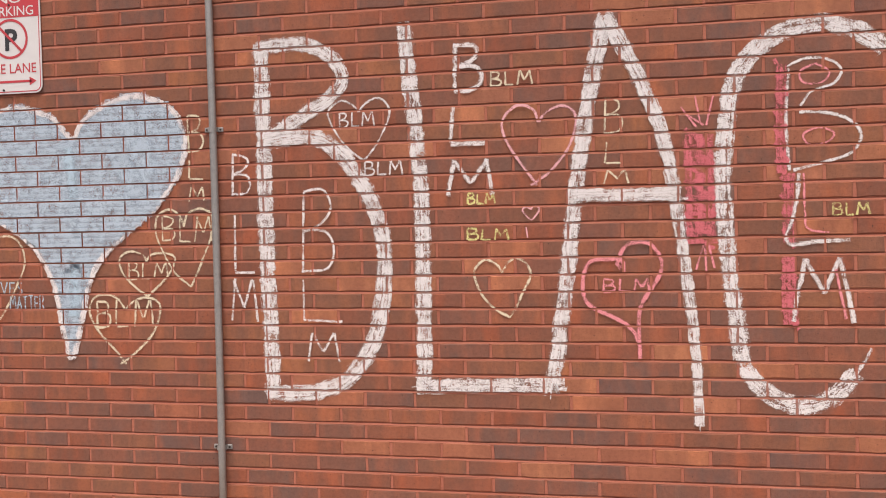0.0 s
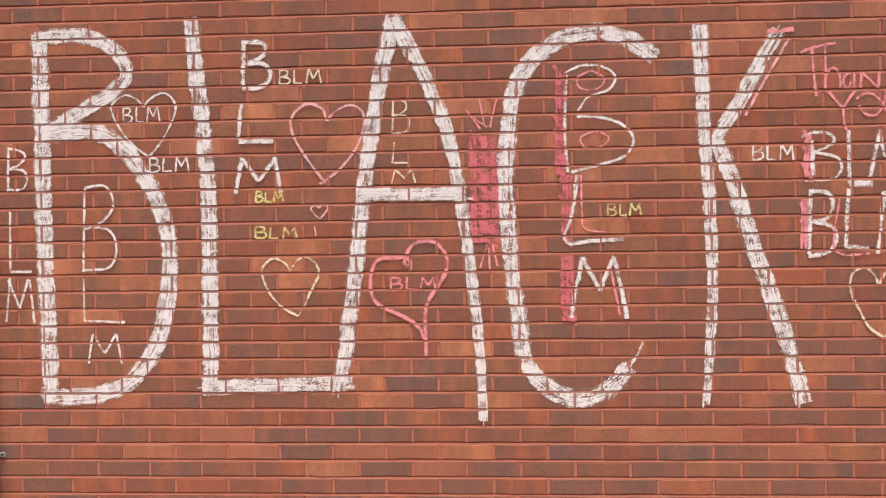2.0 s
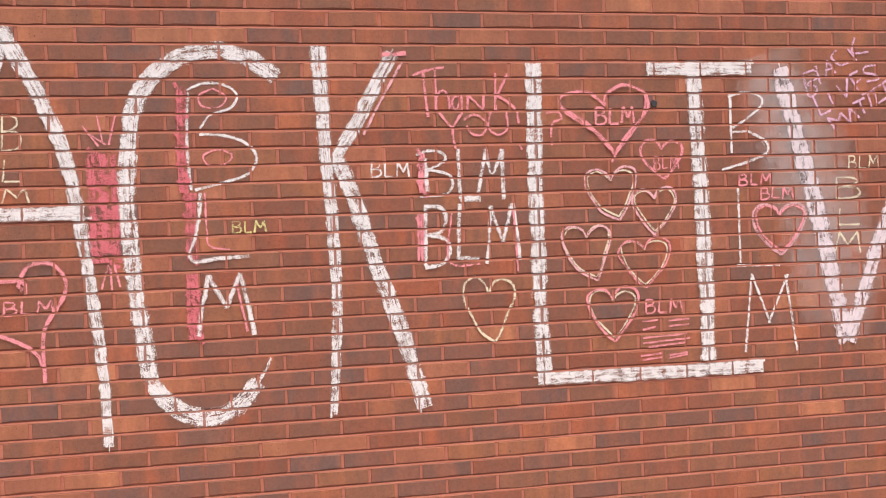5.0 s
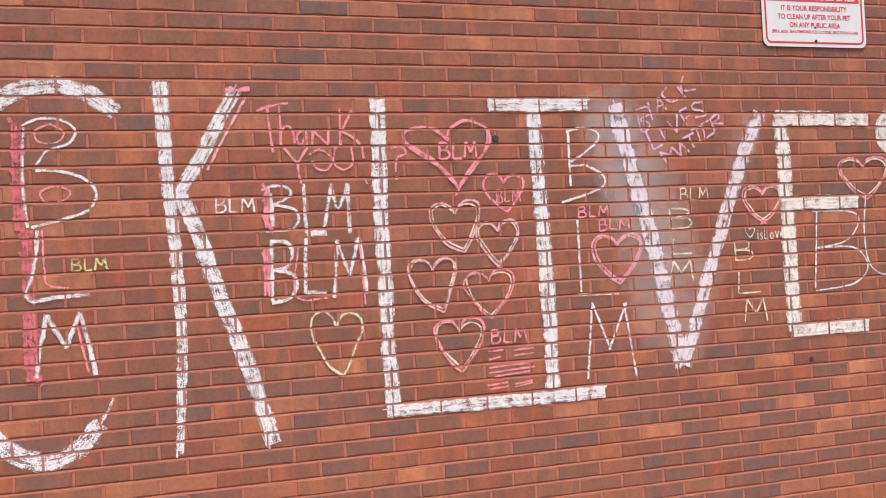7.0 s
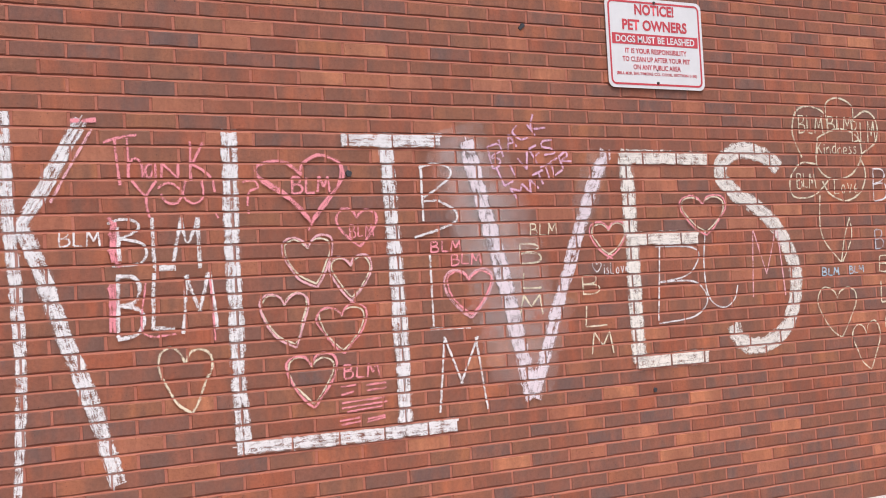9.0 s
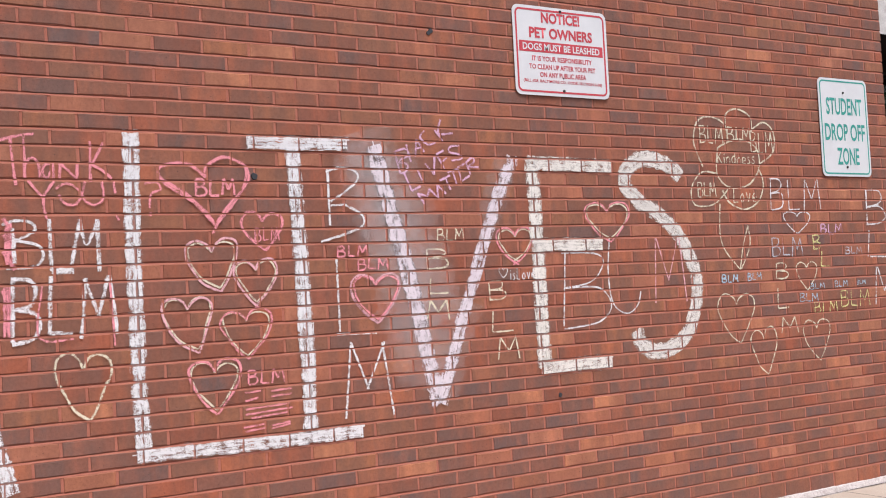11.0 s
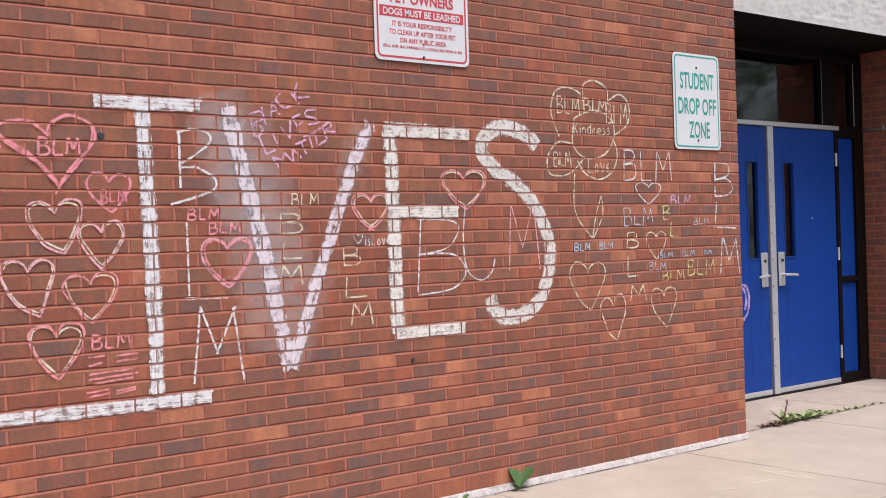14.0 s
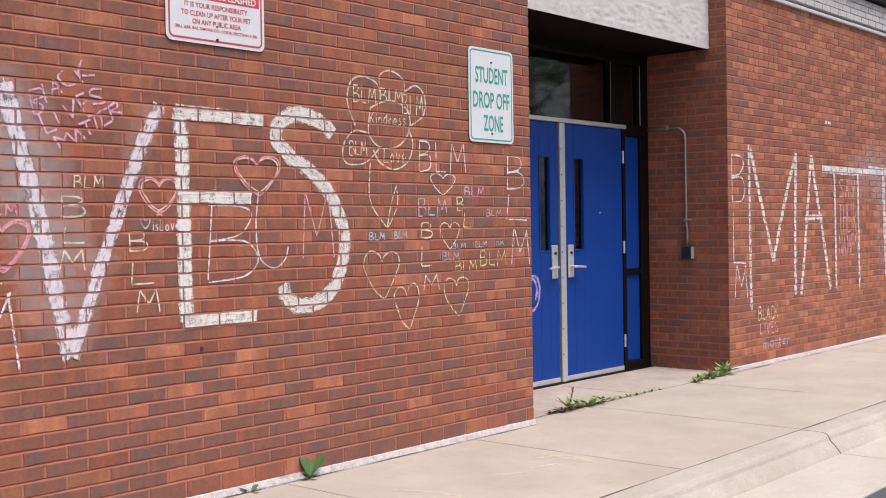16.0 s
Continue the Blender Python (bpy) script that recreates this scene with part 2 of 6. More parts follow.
sub = bmesh.new()
box(-8, 30, -1.60, 6.0, -0.5, -0.03, bm=sub)
pavement = tagged(part("pavement", sub, SOIL), "beige concrete pavement in large slabs", "pavement", kind="structure")
edges = [7.305 + 1.555 * k for k in range(-8, 11)]
for x0, x1 in zip(edges, edges[1:]):
    back = -0.024 if x1 < 8.0 else (0.155 if x0 < FAR_X - 0.5 else FAR_Y - 0.022)
    tilt = rng.uniform(-0.0015, 0.0015)
    part("slab", box(x0 + 0.002, x1 - 0.002, -1.499, back, -0.06, tilt, 0.005, segments=2), PAVING, pavement)
part("slab", box(CORNER - 0.3, 9.62, 0.166, 1.12, -0.06, 0.0, 0.006), STEP, pavement)
part("slab", box(9.626, FAR_X + 0.05, 0.166, 1.12, -0.06, 0.001, 0.006), STEP, pavement)

kerb = tagged(new("kerb"), "pale concrete kerb with rounded nose", "kerb", kind="structure")
kx = [8.83 + 3.05 * k for k in range(-5, 7)]
for x0, x1 in zip(kx, kx[1:]):
    bm = bmesh.new()
    prof = [(-1.507, -0.3), (-1.507, -0.006), (-1.514, 0.0), (-1.60, 0.0), (-1.662, -0.002), (-1.684, -0.009), (-1.697, -0.024), (-1.706, -0.045), (-1.768, -0.112), (-1.778, -0.127), (-1.80, -0.3)]
    n = 16
    rows = []
    for i in range(n + 1):
        x = x0 + 0.007 + (x1 - x0 - 0.014) * i / n
        rows.append([bm.verts.new((x, y + 0.004 * noise.noise((x * 2.3, y * 5, 1)), z + (0.004 * noise.noise((x * 2.1, y * 9, 4)) if z > -0.2 else 0))) for y, z in prof])
    for a, b in zip(rows, rows[1:]):
        for k in range(len(prof) - 1):
            bm.faces.new((a[k], a[k + 1], b[k + 1], b[k]))
    bm.faces.new(rows[0][::-1])
    bm.faces.new(rows[-1])
    bmesh.ops.recalc_face_normals(bm, faces=bm.faces[:])
    part("kerb_stone", bm, KERB, kerb, smooth=False)
gutter = tagged(new("gutter"), "pale concrete gutter strip beside the kerb", "gutter", kind="structure")
gx = [8.83 + 3.05 * k for k in range(-5, 7)]
for x0, x1 in zip(gx, gx[1:]):
    part("gutter_slab", box(x0 + 0.003, x1 - 0.003, -2.31, -1.772, -0.3, -0.123, 0.006), GUTTER, gutter)


def crack(x0, x1, y, z, wide, seed):
    """Dark soil that fills a crack, of uneven width."""
    bm = bmesh.new()
    last = None
    n = int((x1 - x0) / 0.03)
    for i in range(n + 1):
        x = x0 + (x1 - x0) * i / n
        w = wide * max(0.12, 0.6 + 0.9 * noise.noise((x * 3.1, seed, 0)) + 0.5 * noise.noise((x * 17, seed, 2)))
        now = (bm.verts.new((x, y - w, z)), bm.verts.new((x, y + w, z)))
        if last:
            bm.faces.new((last[0], now[0], now[1], last[1]))
        last = now
    part("crack_soil", bm, SOIL, pavement)


def joint(x, y0, y1, wide, seed):
    """Soil and grit in the joint between two slabs."""
    bm = bmesh.new()
    last, n = None, int((y1 - y0) / 0.02)
    for i in range(n + 1):
        y = y0 + (y1 - y0) * i / n
        w, c = wide * max(0.2, 0.8 + noise.noise((y * 4.3, seed, 0)) + 0.5 * noise.noise((y * 19, seed, 2))), 0.004 * noise.noise((y * 3, seed, 5))
        now = (bm.verts.new((x + c - w, y, 0.0022)), bm.verts.new((x + c + w, y, 0.0022)))
        if last:
            bm.faces.new((last[0], last[1], now[1], now[0]))
        last = now
    part("joint_soil", bm, SOIL, pavement)


joint(7.305, -1.50, -0.03, 0.0042, 11.0)
joint(8.86, -1.50, -0.10, 0.0012, 12.0)
joint(10.415, -0.85, 0.14, 0.006, 13.0)
crack(-5.0, CORNER, -0.019, 0.0022, 0.007, 1.0)
crack(FAR_X, 19.0, FAR_Y - 0.019, 0.0022, 0.005, 2.0)
crack(-5.0, 19.0, -1.503, -0.002, 0.006, 3.0)
crack(CORNER, FAR_X, 0.160, -0.001, 0.006, 4.0)


# ---- brickwork ----
def brick_verts(x0, x1, z0, z1, proud, deep, place, cut=0.0026, r=None):
    """One brick: a front with soft, chipped arrises and its sides; the lower edge is the most uneven."""
    r = r or rng
    j = lambda k=0.0014: r.uniform(-k, k)
    w, sag = x1 - x0, j(0.0016)
    rim = [(x0 + j(), z0 + j()), (x0 + w * r.uniform(0.2, 0.4), z0 + sag + j(0.002)), (x0 + w * r.uniform(0.6, 0.8), z0 + sag + j(0.002)), (x1 + j(), z0 + j()),
           (x1 + j(), z1 + j()), (x0 + w * r.uniform(0.35, 0.65), z1 + j()), (x0 + j(), z1 + j())]
    inward = [(1, 1), (0, 1), (0, 1), (-1, 1), (-1, -1), (0, -1), (1, -1)]
    front = [(a + p * cut * r.uniform(0.7, 1.5), c + q * cut * r.uniform(0.7, 1.5)) for (a, c), (p, q) in zip(rim, inward)]
    n = len(rim)
    vs = [place(a, -proud, c) for a, c in front] + [place(a, -proud + 0.0022, c) for a, c in rim] + [place(a, deep, c) for a, c in rim]
    fs = [tuple(range(n))]
    for k in range(n):
        m = (k + 1) % n
        fs += [(k + n, m + n, m, k), (k + 2 * n, m + 2 * n, m + n, k + n)]
    return vs, fs


def bedding(name, u0, u1, z0, z1, back, place):
    """A wall's mortar: near flush head joints, and bed joints struck back to a groove under each course."""
    prof = [(z0, HEAD)]
    for c in range(math.floor((z0 - Z0) / COURSE), math.ceil((z1 - Z0) / COURSE) + 1):
        zb, zt = Z0 + c * COURSE - JOINT / 2, Z0 + c * COURSE + JOINT / 2
        if zb > z0 + 0.001 and zt < z1 - 0.001:
            prof += [(zb - 0.0004, HEAD), (zb, 0.0012), (zt - 0.0042, 0.0028), (zt - 0.0037, RECESS), (zt, RECESS), (zt + 0.0004, HEAD)]
    prof += [(z1, HEAD), (z1, back), (z0, back)]
    bm = bmesh.new()
    ends_ = [[bm.verts.new(place(u, d, z)) for z, d in prof] for u in (u0, u1)]
    for k in range(len(prof)):
        m = (k + 1) % len(prof)
        bm.faces.new((ends_[0][k], ends_[1][k], ends_[1][m], ends_[0][m]))
    bm.faces.new(ends_[0])
    bm.faces.new(ends_[1][::-1])
    bmesh.ops.recalc_face_normals(bm, faces=bm.faces[:])
    return part(name, bm, MORTAR)


def places(text):
    """Courses and bricks in them, as pairs."""
    return {(int(c), int(k) - 60) for c, ks in (w.split(":") for w in text.split()) for k in ks.split(",")}


# the main wall's most striking dark and orange bricks, course by course
DARK_BRICKS = places("1:46,49 2:43,46,48,49,50,51,53 3:26,43,47,48 4:17,18,19,21,22,23,27,29,30,44,45 5:16,19,20,26,31,34,44,45,46,47,49,53 6:16,17,18,21,26,27,40,44,46,47 7:16,17,18,21,27,31,46,50,51,52,54 8:20,23,25,28,44,51 9:15,19,28,32,36,37 10:16,28,43,49,50 11:25,30,35,47,52 12:15,31,33 13:25,30,34 14:35 15:33 16:43 18:24,27,39 19:25,34 22:24,26,30 26:26,31 27:29,31 28:25,29 29:27,30 30:27,29,32 31:21 32:18,20,23,45 33:34,39 34:35,36,42 37:41,53")
ORANGE_BRICKS = places("4:26,28 5:23,24,25,27,28,35 6:20,33,45,48 7:19 8:22,27,36,41,48 9:45 10:30 12:36 22:32 30:30,31 31:28 32:39,41,43 34:40 35:38")


def clay_of(r, u, c, k, lighter):
    """Red, dark or orange clay; the dark ones lie in loose groups, and thicker in the lowest courses."""
    v = r.random()
    if lighter:
        return 1 if v < 0.03 else (2 if v > 0.60 else 0)
    if (c, k) in DARK_BRICKS:
        return 1
    if (c, k) in ORANGE_BRICKS:
        return 2
    dark = ((0.20 if c < 9 else 0.13) if u < 2.3 else (0.32 if c < 9 else 0.18)) + 0.14 * noise.noise((u * 0.9, c * 0.11, 3.0))
    return 1 if v < dark else (2 if v < dark + 0.07 else 0)


def lay_wall(parent, u0, u1, courses, phase, place, pick, seed, limit=300, lighter=False):
    """Courses of running bond from u0 to u1; the bricks that pick() names are objects of their own, the rest one mesh."""
    r = random.Random(seed)
    verts, faces, mats, shared, made = [], [], [], {}, 0
    for c in courses:
        z0 = Z0 + c * COURSE + JOINT / 2
        z1 = z0 + COURSE - JOINT
        if c == 0:
            z0 = 0.037
        shift = phase + (0.0 if c % 2 else L / 2)
        k = math.floor((u0 - shift) / L)
        while shift + k * L < u1:
            a, b = max(u0, shift + k * L + JOINT / 2), min(u1, shift + (k + 1) * L - JOINT / 2)
            k += 1
            if b - a < 0.03:
                continue
            clay, proud = clay_of(r, a, c, k - 1, lighter), r.uniform(-0.0008, 0.0008)
            whole = abs(b - a - (L - JOINT)) < 0.001
            if whole and c > 0 and made < limit and pick(a, c):
                key = (clay, r.randrange(5))
                if key not in shared:
                    w, h = L - JOINT, COURSE - JOINT
                    vs, fs = brick_verts(-w / 2, w / 2, -h / 2, h / 2, 0.0, 0.021, lambda x, y, z: Vector(place(x, y, z)) - Vector(place(0, 0, 0)), r=random.Random(key[0] * 9 + key[1]))
                    me = bpy.data.meshes.new("brick")
                    me.from_pydata([tuple(v) for v in vs], [], fs)
                    me.materials.append(CLAYS["object"][clay])
                    shared[key] = me
                ob = new("brick", shared[key])
                ob.location = place((a + b) / 2, -proud, (z0 + z1) / 2)
                ob.parent = parent
                made += 1
            else:
                vs, fs = brick_verts(a, b, z0, z1, proud, 0.021, place, r=r)
                n = len(verts)
                verts += vs
                faces += [tuple(i + n for i in f) for f in fs]
                mats += [clay] * len(fs)
    me = bpy.data.meshes.new("brickwork")
    me.from_pydata(verts, [], faces)
    for m in CLAYS["island"]:
        me.materials.append(m)
    me.polygons.foreach_set("material_index", mats)
    me.update()
    ob = new("brickwork", me)
    ob.parent = parent
    ob["kind"] = "stuff"
    return ob


PHASE = 7.788
TOP = 3.46
HEAD, RECESS = 0.0034, 0.0070
wall_main = tagged(bedding("wall_main", -6.0, CORNER - 0.004, 0.0, TOP, 0.30, lambda u, d, z: (u, d, z)), "red-brown brick wall in running bond with reddish mortar", "brick wall", kind="structure")
wall_far = tagged(bedding("wall_far", FAR_X + 0.0035, 22.0, 0.0, TOP + 0.03, 1.20, lambda u, d, z: (u, FAR_Y + d, z)), "red-brown brick wall beyond the recessed doorway", "brick wall", kind="structure")


# ---- base strip along the walls ----
def base_strip(name, x0, x1, y):
    bm = bmesh.new()
    n = int((x1 - x0) / 0.012)
    prof = ((0.012, 0.040), (-0.0015, 0.037), (-0.004, 0.031), (-0.007, 0.018), (-0.012, 0.007), (-0.016, -0.02))
    rows = []
    for i in range(n + 1):
        x = x0 + (x1 - x0) * i / n
        row = []
        for k, (d, z) in enumerate(prof):
            g = noise.noise((x * 6, k * 3.1, y)) * 0.003 + noise.noise((x * 37, k * 7.7, y)) * 0.0035
            row.append(bm.verts.new((x, y + d + g, z + (g if 0 < k < 5 else 0))))
        rows.append(row)
    for a, b in zip(rows, rows[1:]):
        for k in range(len(prof) - 1):
            bm.faces.new((a[k], a[k + 1], b[k + 1], b[k]))
    return tagged(part(name, bm, BASE_MORTAR, smooth=True), "rough pale mortar strip along the foot of the brick wall", "mortar strip", kind="structure")


base_strip("baseboard_main", -6.0, CORNER + 0.012, 0.0)
base_strip("baseboard_far", FAR_X - 0.01, 20.0, FAR_Y)

# ---- recess: soffit, fascia, cornice, roof and the room behind ----
fascia_bm = bmesh.new()
nx, nz = 150, 44
fx0, fx1, fz0, fz1 = CORNER - 0.3, FAR_X - 0.003, 2.945, 3.62
grid = [[fascia_bm.verts.new((fx0 + (fx1 - fx0) * i / nx, 0.375 - 0.005 * noise.noise((i * 0.25, k * 0.5, 2.0)) - 0.002 * noise.noise((i * 1.1, k * 1.4, 5.0)) + max(0.0, 0.028 * (noise.noise((i * 0.7, k * 1.1, 9.0)) - 0.38)), fz0 + (fz1 - fz0) * k / nz)) for k in range(nz + 1)] for i in range(nx + 1)]
for i in range(nx):
    for k in range(nz):
        fascia_bm.faces.new((grid[i][k], grid[i + 1][k], grid[i + 1][k + 1], grid[i][k + 1]))
fascia = tagged(part("fascia", fascia_bm, STUCCO, smooth=True), "pale grey roughcast beam over the recessed doorway", "fascia", kind="structure")
part("fascia_core", box(fx0, fx1, 0.392, 0.60, 3.055, fz1), STUCCO, fascia)
# the soffit board's brown, used again as shade colour in the cornice gap
SOFFIT_AND_SHADE = plain("soffit_brown_gap_shade", (0.010, 0.006, 0.005), 0.8, 0, 0.2, 5.0, shine=0.1)
soffit = tagged(part("soffit", box(CORNER - 0.3, FAR_X - 0.002, 0.400, DOOR_Y + 0.15, 2.950, 3.05), SOFFIT_AND_SHADE), "dark brown soffit board above the doorway", "soffit", kind="structure")
reveal_left = tagged(part("wall_recess", box(CORNER - 0.28, CORNER - 0.008, 0.304, DOOR_Y + 0.15, 0.0, TOP), MORTAR), "brick side wall of the recessed doorway", "brick wall", kind="structure")
cornice = tagged(new("cornice"), "pale painted brick cornice along the roof edge", "cornice", kind="structure")
part("ledge", box(FAR_X - 0.002, 22.0, FAR_Y - 0.028, FAR_Y + 0.30, TOP + 0.034, TOP + 0.070, 0.006), FLASHING, cornice)
for c in range(4):
    z = 3.568 + c * COURSE
    for k in range(int((20 - FAR_X) / 0.2127)):
        x = FAR_X + 0.002 + k * 0.2127 - (0.1 if c % 2 else 0)
        part("cornice_brick", box(max(FAR_X, x), x + 0.204, FAR_Y - 0.012, FAR_Y + 0.1, z, z + COURSE - 0.007, 0.003), WHITE_BRICK, cornice)
part("cornice_core", box(FAR_X, 22.0, FAR_Y, FAR_Y + 0.3, 3.566, 3.84), WHITE_BRICK, cornice)
# near-black filler: the shadow line under the cornice is put into its colour
part("shadow_gap", box(FAR_X, 22.0, FAR_Y + 0.06, FAR_Y + 0.28, TOP + 0.071, 3.5655), SOFFIT_AND_SHADE, cornice, "near-black strip coloured as the shade under the pale cornice")
part("roof_edge", box(FAR_X, 22.0, FAR_Y - 0.07, FAR_Y + 0.3, 3.85, 3.97, 0.004), BRONZE, cornice, "dark metal roof edge")
roof = tagged(part("roof", box(-6.0, 22.0, 0.62, 9.0, 3.63, 3.75), FLASHING), "flat pale roof behind the cornice", "roof", kind="structure")
part("parapet", box(-6.0, CORNER, 0.0, 0.6, TOP + 0.004, 3.87), WHITE_BRICK, roof)
part("parapet", box(CORNER + 0.001, FAR_X - 0.004, 0.40, 0.618, 3.624, 3.87), WHITE_BRICK, roof)
room = tagged(new("wall_inside"), "dim plastered vestibule behind the doors", "wall", kind="structure")
part("back_wall", box(6.0, 14.0, 4.5, 4.7, 0, 3.6), INSIDE, room)
part("side_wall", box(5.8, 6.0, 1.3, 4.7, 0, 3.6), INSIDE, room)
part("side_wall", box(14.0, 14.2, 1.4, 4.7, 0, 3.6), INSIDE, room)
part("upper_wall", box(6.0, 14.0, DOOR_Y + 0.06, DOOR_Y + 0.2, 3.06, 3.62), INSIDE, room)
part("inner_floor", box(6.0, 14.0, 1.13, 4.5, -0.05, -0.005), INSIDE, room)
part("inner_ceiling", box(6.0, 14.0, DOOR_Y + 0.2, 4.5, 2.98, 3.05), SIGN_WHITE, room)


# ---- doorway ----
def frame_bar(x0, x1, z0, z1, parent, name="frame_bar", y0=DOOR_Y - 0.03, y1=DOOR_Y + 0.09, m=None):
    return part(name, box(x0, x1, y0, y1, z0, z1, 0.003), m or BRONZE, parent)


door_frame = empty("door_frame", "dark bronze metal door frame with transom lights", "door frame")
frame_bar(10.752, 10.80, 0.0, 2.28, door_frame, "post")
frame_bar(10.56, 10.782, 2.285, 2.85, door_frame, "post")
frame_bar(11.062, 11.205, 0.0, 2.95, door_frame, "post")
frame_bar(8.60, 8.85, 0.0, 2.95, door_frame, "post")
frame_bar(8.85, 11.06, 2.85, 2.952, door_frame, "head", DOOR_Y - 0.06)
frame_bar(10.80, 11.06, 2.18, 2.285, door_frame, "rail")
frame_bar(10.80, 11.06, 0.895, 0.94, door_frame, "rail")
frame_bar(10.80, 11.06, 0.0, 0.085, door_frame, "rail")
frame_bar(10.556, 10.56, 2.285, 2.85, door_frame, "bead", DOOR_Y - 0.034, DOOR_Y - 0.031, CONDUIT)
frame_bar(11.056, 11.062, 2.285, 2.85, door_frame, "bead", DOOR_Y - 0.034, DOOR_Y - 0.031, CONDUIT)
part("header", box(8.85, 10.79, DOOR_Y - 0.05, DOOR_Y + 0.06, 2.238, 2.276, 0.004), ALUMINIUM, door_frame, "scuffed aluminium header strip")
part("mullion", box(9.738, 9.814, DOOR_Y - 0.045, DOOR_Y + 0.06, 0.012, 2.237, 0.004), ALUMINIUM, door_frame, "pale aluminium centre mullion with screws")
part("threshold", box(8.85, 11.2, DOOR_Y - 0.06, DOOR_Y + 0.1, 0.0, 0.011, 0.003), BRONZE, door_frame, "dark worn threshold")
for z in [0.25 + 0.22 * k for k in range(9)]:
    bm = bmesh.new()
    bmesh.ops.create_cone(bm, cap_ends=True, segments=10, radius1=0.006, radius2=0.005, depth=0.004, matrix=pose(9.752, DOOR_Y - 0.047, z, 90))
    part("screw", bm, BOLT, door_frame)
for x0, x1, z0, z1, nm in ((8.85, 10.56, 2.278, 2.85, "transom_window"), (10.782, 11.06, 2.286, 2.85, "side_window")):
    w = tagged(part(nm, box(x0, x1, DOOR_Y + 0.01, DOOR_Y + 0.016, z0, z1), GLASS), "dark reflective window pane above the blue doors", "window")
    w.visible_shadow = False
for z0, z1 in ((0.087, 0.893), (0.942, 2.178)):
    tagged(part("side_panel", box(10.802, 11.058, DOOR_Y - 0.005, DOOR_Y + 0.035, z0, z1, 0.004), BLUE), "blue painted metal panel beside the door", "panel")


def door(x0, x1, slit0, slit1, side):
    d = empty("double_door", "closed blue painted metal door with narrow vision slit", "door", "pair of blue doors", (x0, DOOR_Y, 0.0))
    y0, y1, z0, z1 = -0.022, 0.022, 0.055, 2.232
    w, s0, s1, h0, h1 = x1 - x0, slit0 - x0, slit1 - x0, 1.145, 1.935
    bm = bmesh.new()
    box(0.004, s0, y0, y1, z0, z1, 0.002, bm)
    box(s1, w - 0.004, y0, y1, z0, z1, 0.002, bm)
    box(s0, s1, y0, y1, z0, h0, 0, bm)
    box(s0, s1, y0, y1, h1, z1, 0, bm)
    part("leaf", bm, BLUE, d)
    pane = part("vision_pane", box(s0 + 0.004, s1 - 0.004, 0.0, 0.006, h0 + 0.004, h1 - 0.004), GLASS, d, "dark narrow glass slit")
    pane.visible_shadow = False
    bm = bmesh.new()
    t = 0.014
    box(s0 - t, s0, y0 - 0.006, y0 - 0.0005, h0 - t, h1 + t, 0.002, bm)
    box(s1, s1 + t, y0 - 0.006, y0 - 0.0005, h0 - t, h1 + t, 0.002, bm)
    box(s0, s1, y0 - 0.006, y0 - 0.0005, h0 - t, h0, 0.002, bm)
    box(s0, s1, y0 - 0.006, y0 - 0.0005, h1, h1 + t, 0.002, bm)
    part("slit_frame", bm, BLUE, d)
    part("kick_strip", box(0.006, w - 0.006, y0 - 0.008, y0 - 0.001, 0.014, 0.056, 0.002), ALUMINIUM, d, "pale aluminium door sweep")
    px = 0.03 if side > 0 else w - 0.115
    plate = part("lock_plate", box(px, px + 0.085, y0 - 0.016, y0 - 0.001, 0.905, 1.19, 0.006), ALUMINIUM, d, "brushed metal lock plate")
    cx = px + 0.0425
    part("lever", tube([(cx, y0 - 0.014, 1.0), (cx, y0 - 0.055, 1.0), (cx + side * 0.025, y0 - 0.064, 1.0), (cx + side * 0.15, y0 - 0.062, 0.992)], 0.011, 10), ALUMINIUM, plate)
    bm = bmesh.new()
    bmesh.ops.create_cone(bm, cap_ends=True, segments=14, radius1=0.014, radius2=0.013, depth=0.008, matrix=pose(cx, y0 - 0.020, 1.12, 90))
    part("key_cylinder", bm, BOLT, plate)
    hx = w + 0.004 if side > 0 else -0.004
    for z in (1.98, 1.15, 0.285):
        part("hinge", tube([(hx, y0 - 0.012, z - 0.057), (hx, y0 - 0.012, z + 0.057)], 0.011, 10), ALUMINIUM, d, "pale metal hinge")
    return d


right_door = door(9.824, 10.745, 9.975, 10.112, 1)
left_door = door(8.86, 9.732, 9.47, 9.607, -1)
bm = bmesh.new()
bmesh.ops.create_uvsphere(bm, u_segments=10, v_segments=6, radius=0.008)
bmesh.ops.translate(bm, verts=bm.verts, vec=(10.371 - 9.824, -0.024, 1.466))
part("peephole", bm, ALUMINIUM, right_door)

# conduit on the side wall of the recess
conduit = empty("electrical_conduit", "thin grey metal conduit bent down to a black box on brick", "conduit")
cx = FAR_X - 0.016
bend = [(cx, 0.72 - 0.1 * math.sin(a), 2.15 + 0.1 * math.cos(a)) for a in [math.pi / 2 * k / 8 for k in range(9)]]
part("pipe", tube([(cx, 1.02, 2.252), (cx, 0.9, 2.252)] + bend + [(cx, 0.618, 1.6), (cx, 0.618, 1.36), (cx, 0.61, 1.32), (cx, 0.608, 1.14)], 0.0115, 10), CONDUIT, conduit, smooth=True)
part("junction_box", box(FAR_X - 0.052, FAR_X - 0.002, 0.555, 0.655, 1.03, 1.145, 0.005), BLACK_BOX, conduit, "small black junction box")
part("box_cover", box(FAR_X - 0.050, FAR_X - 0.004, 0.548, 0.5545, 1.034, 1.142, 0.002), ALUMINIUM, conduit, "pale metal cover of the box")
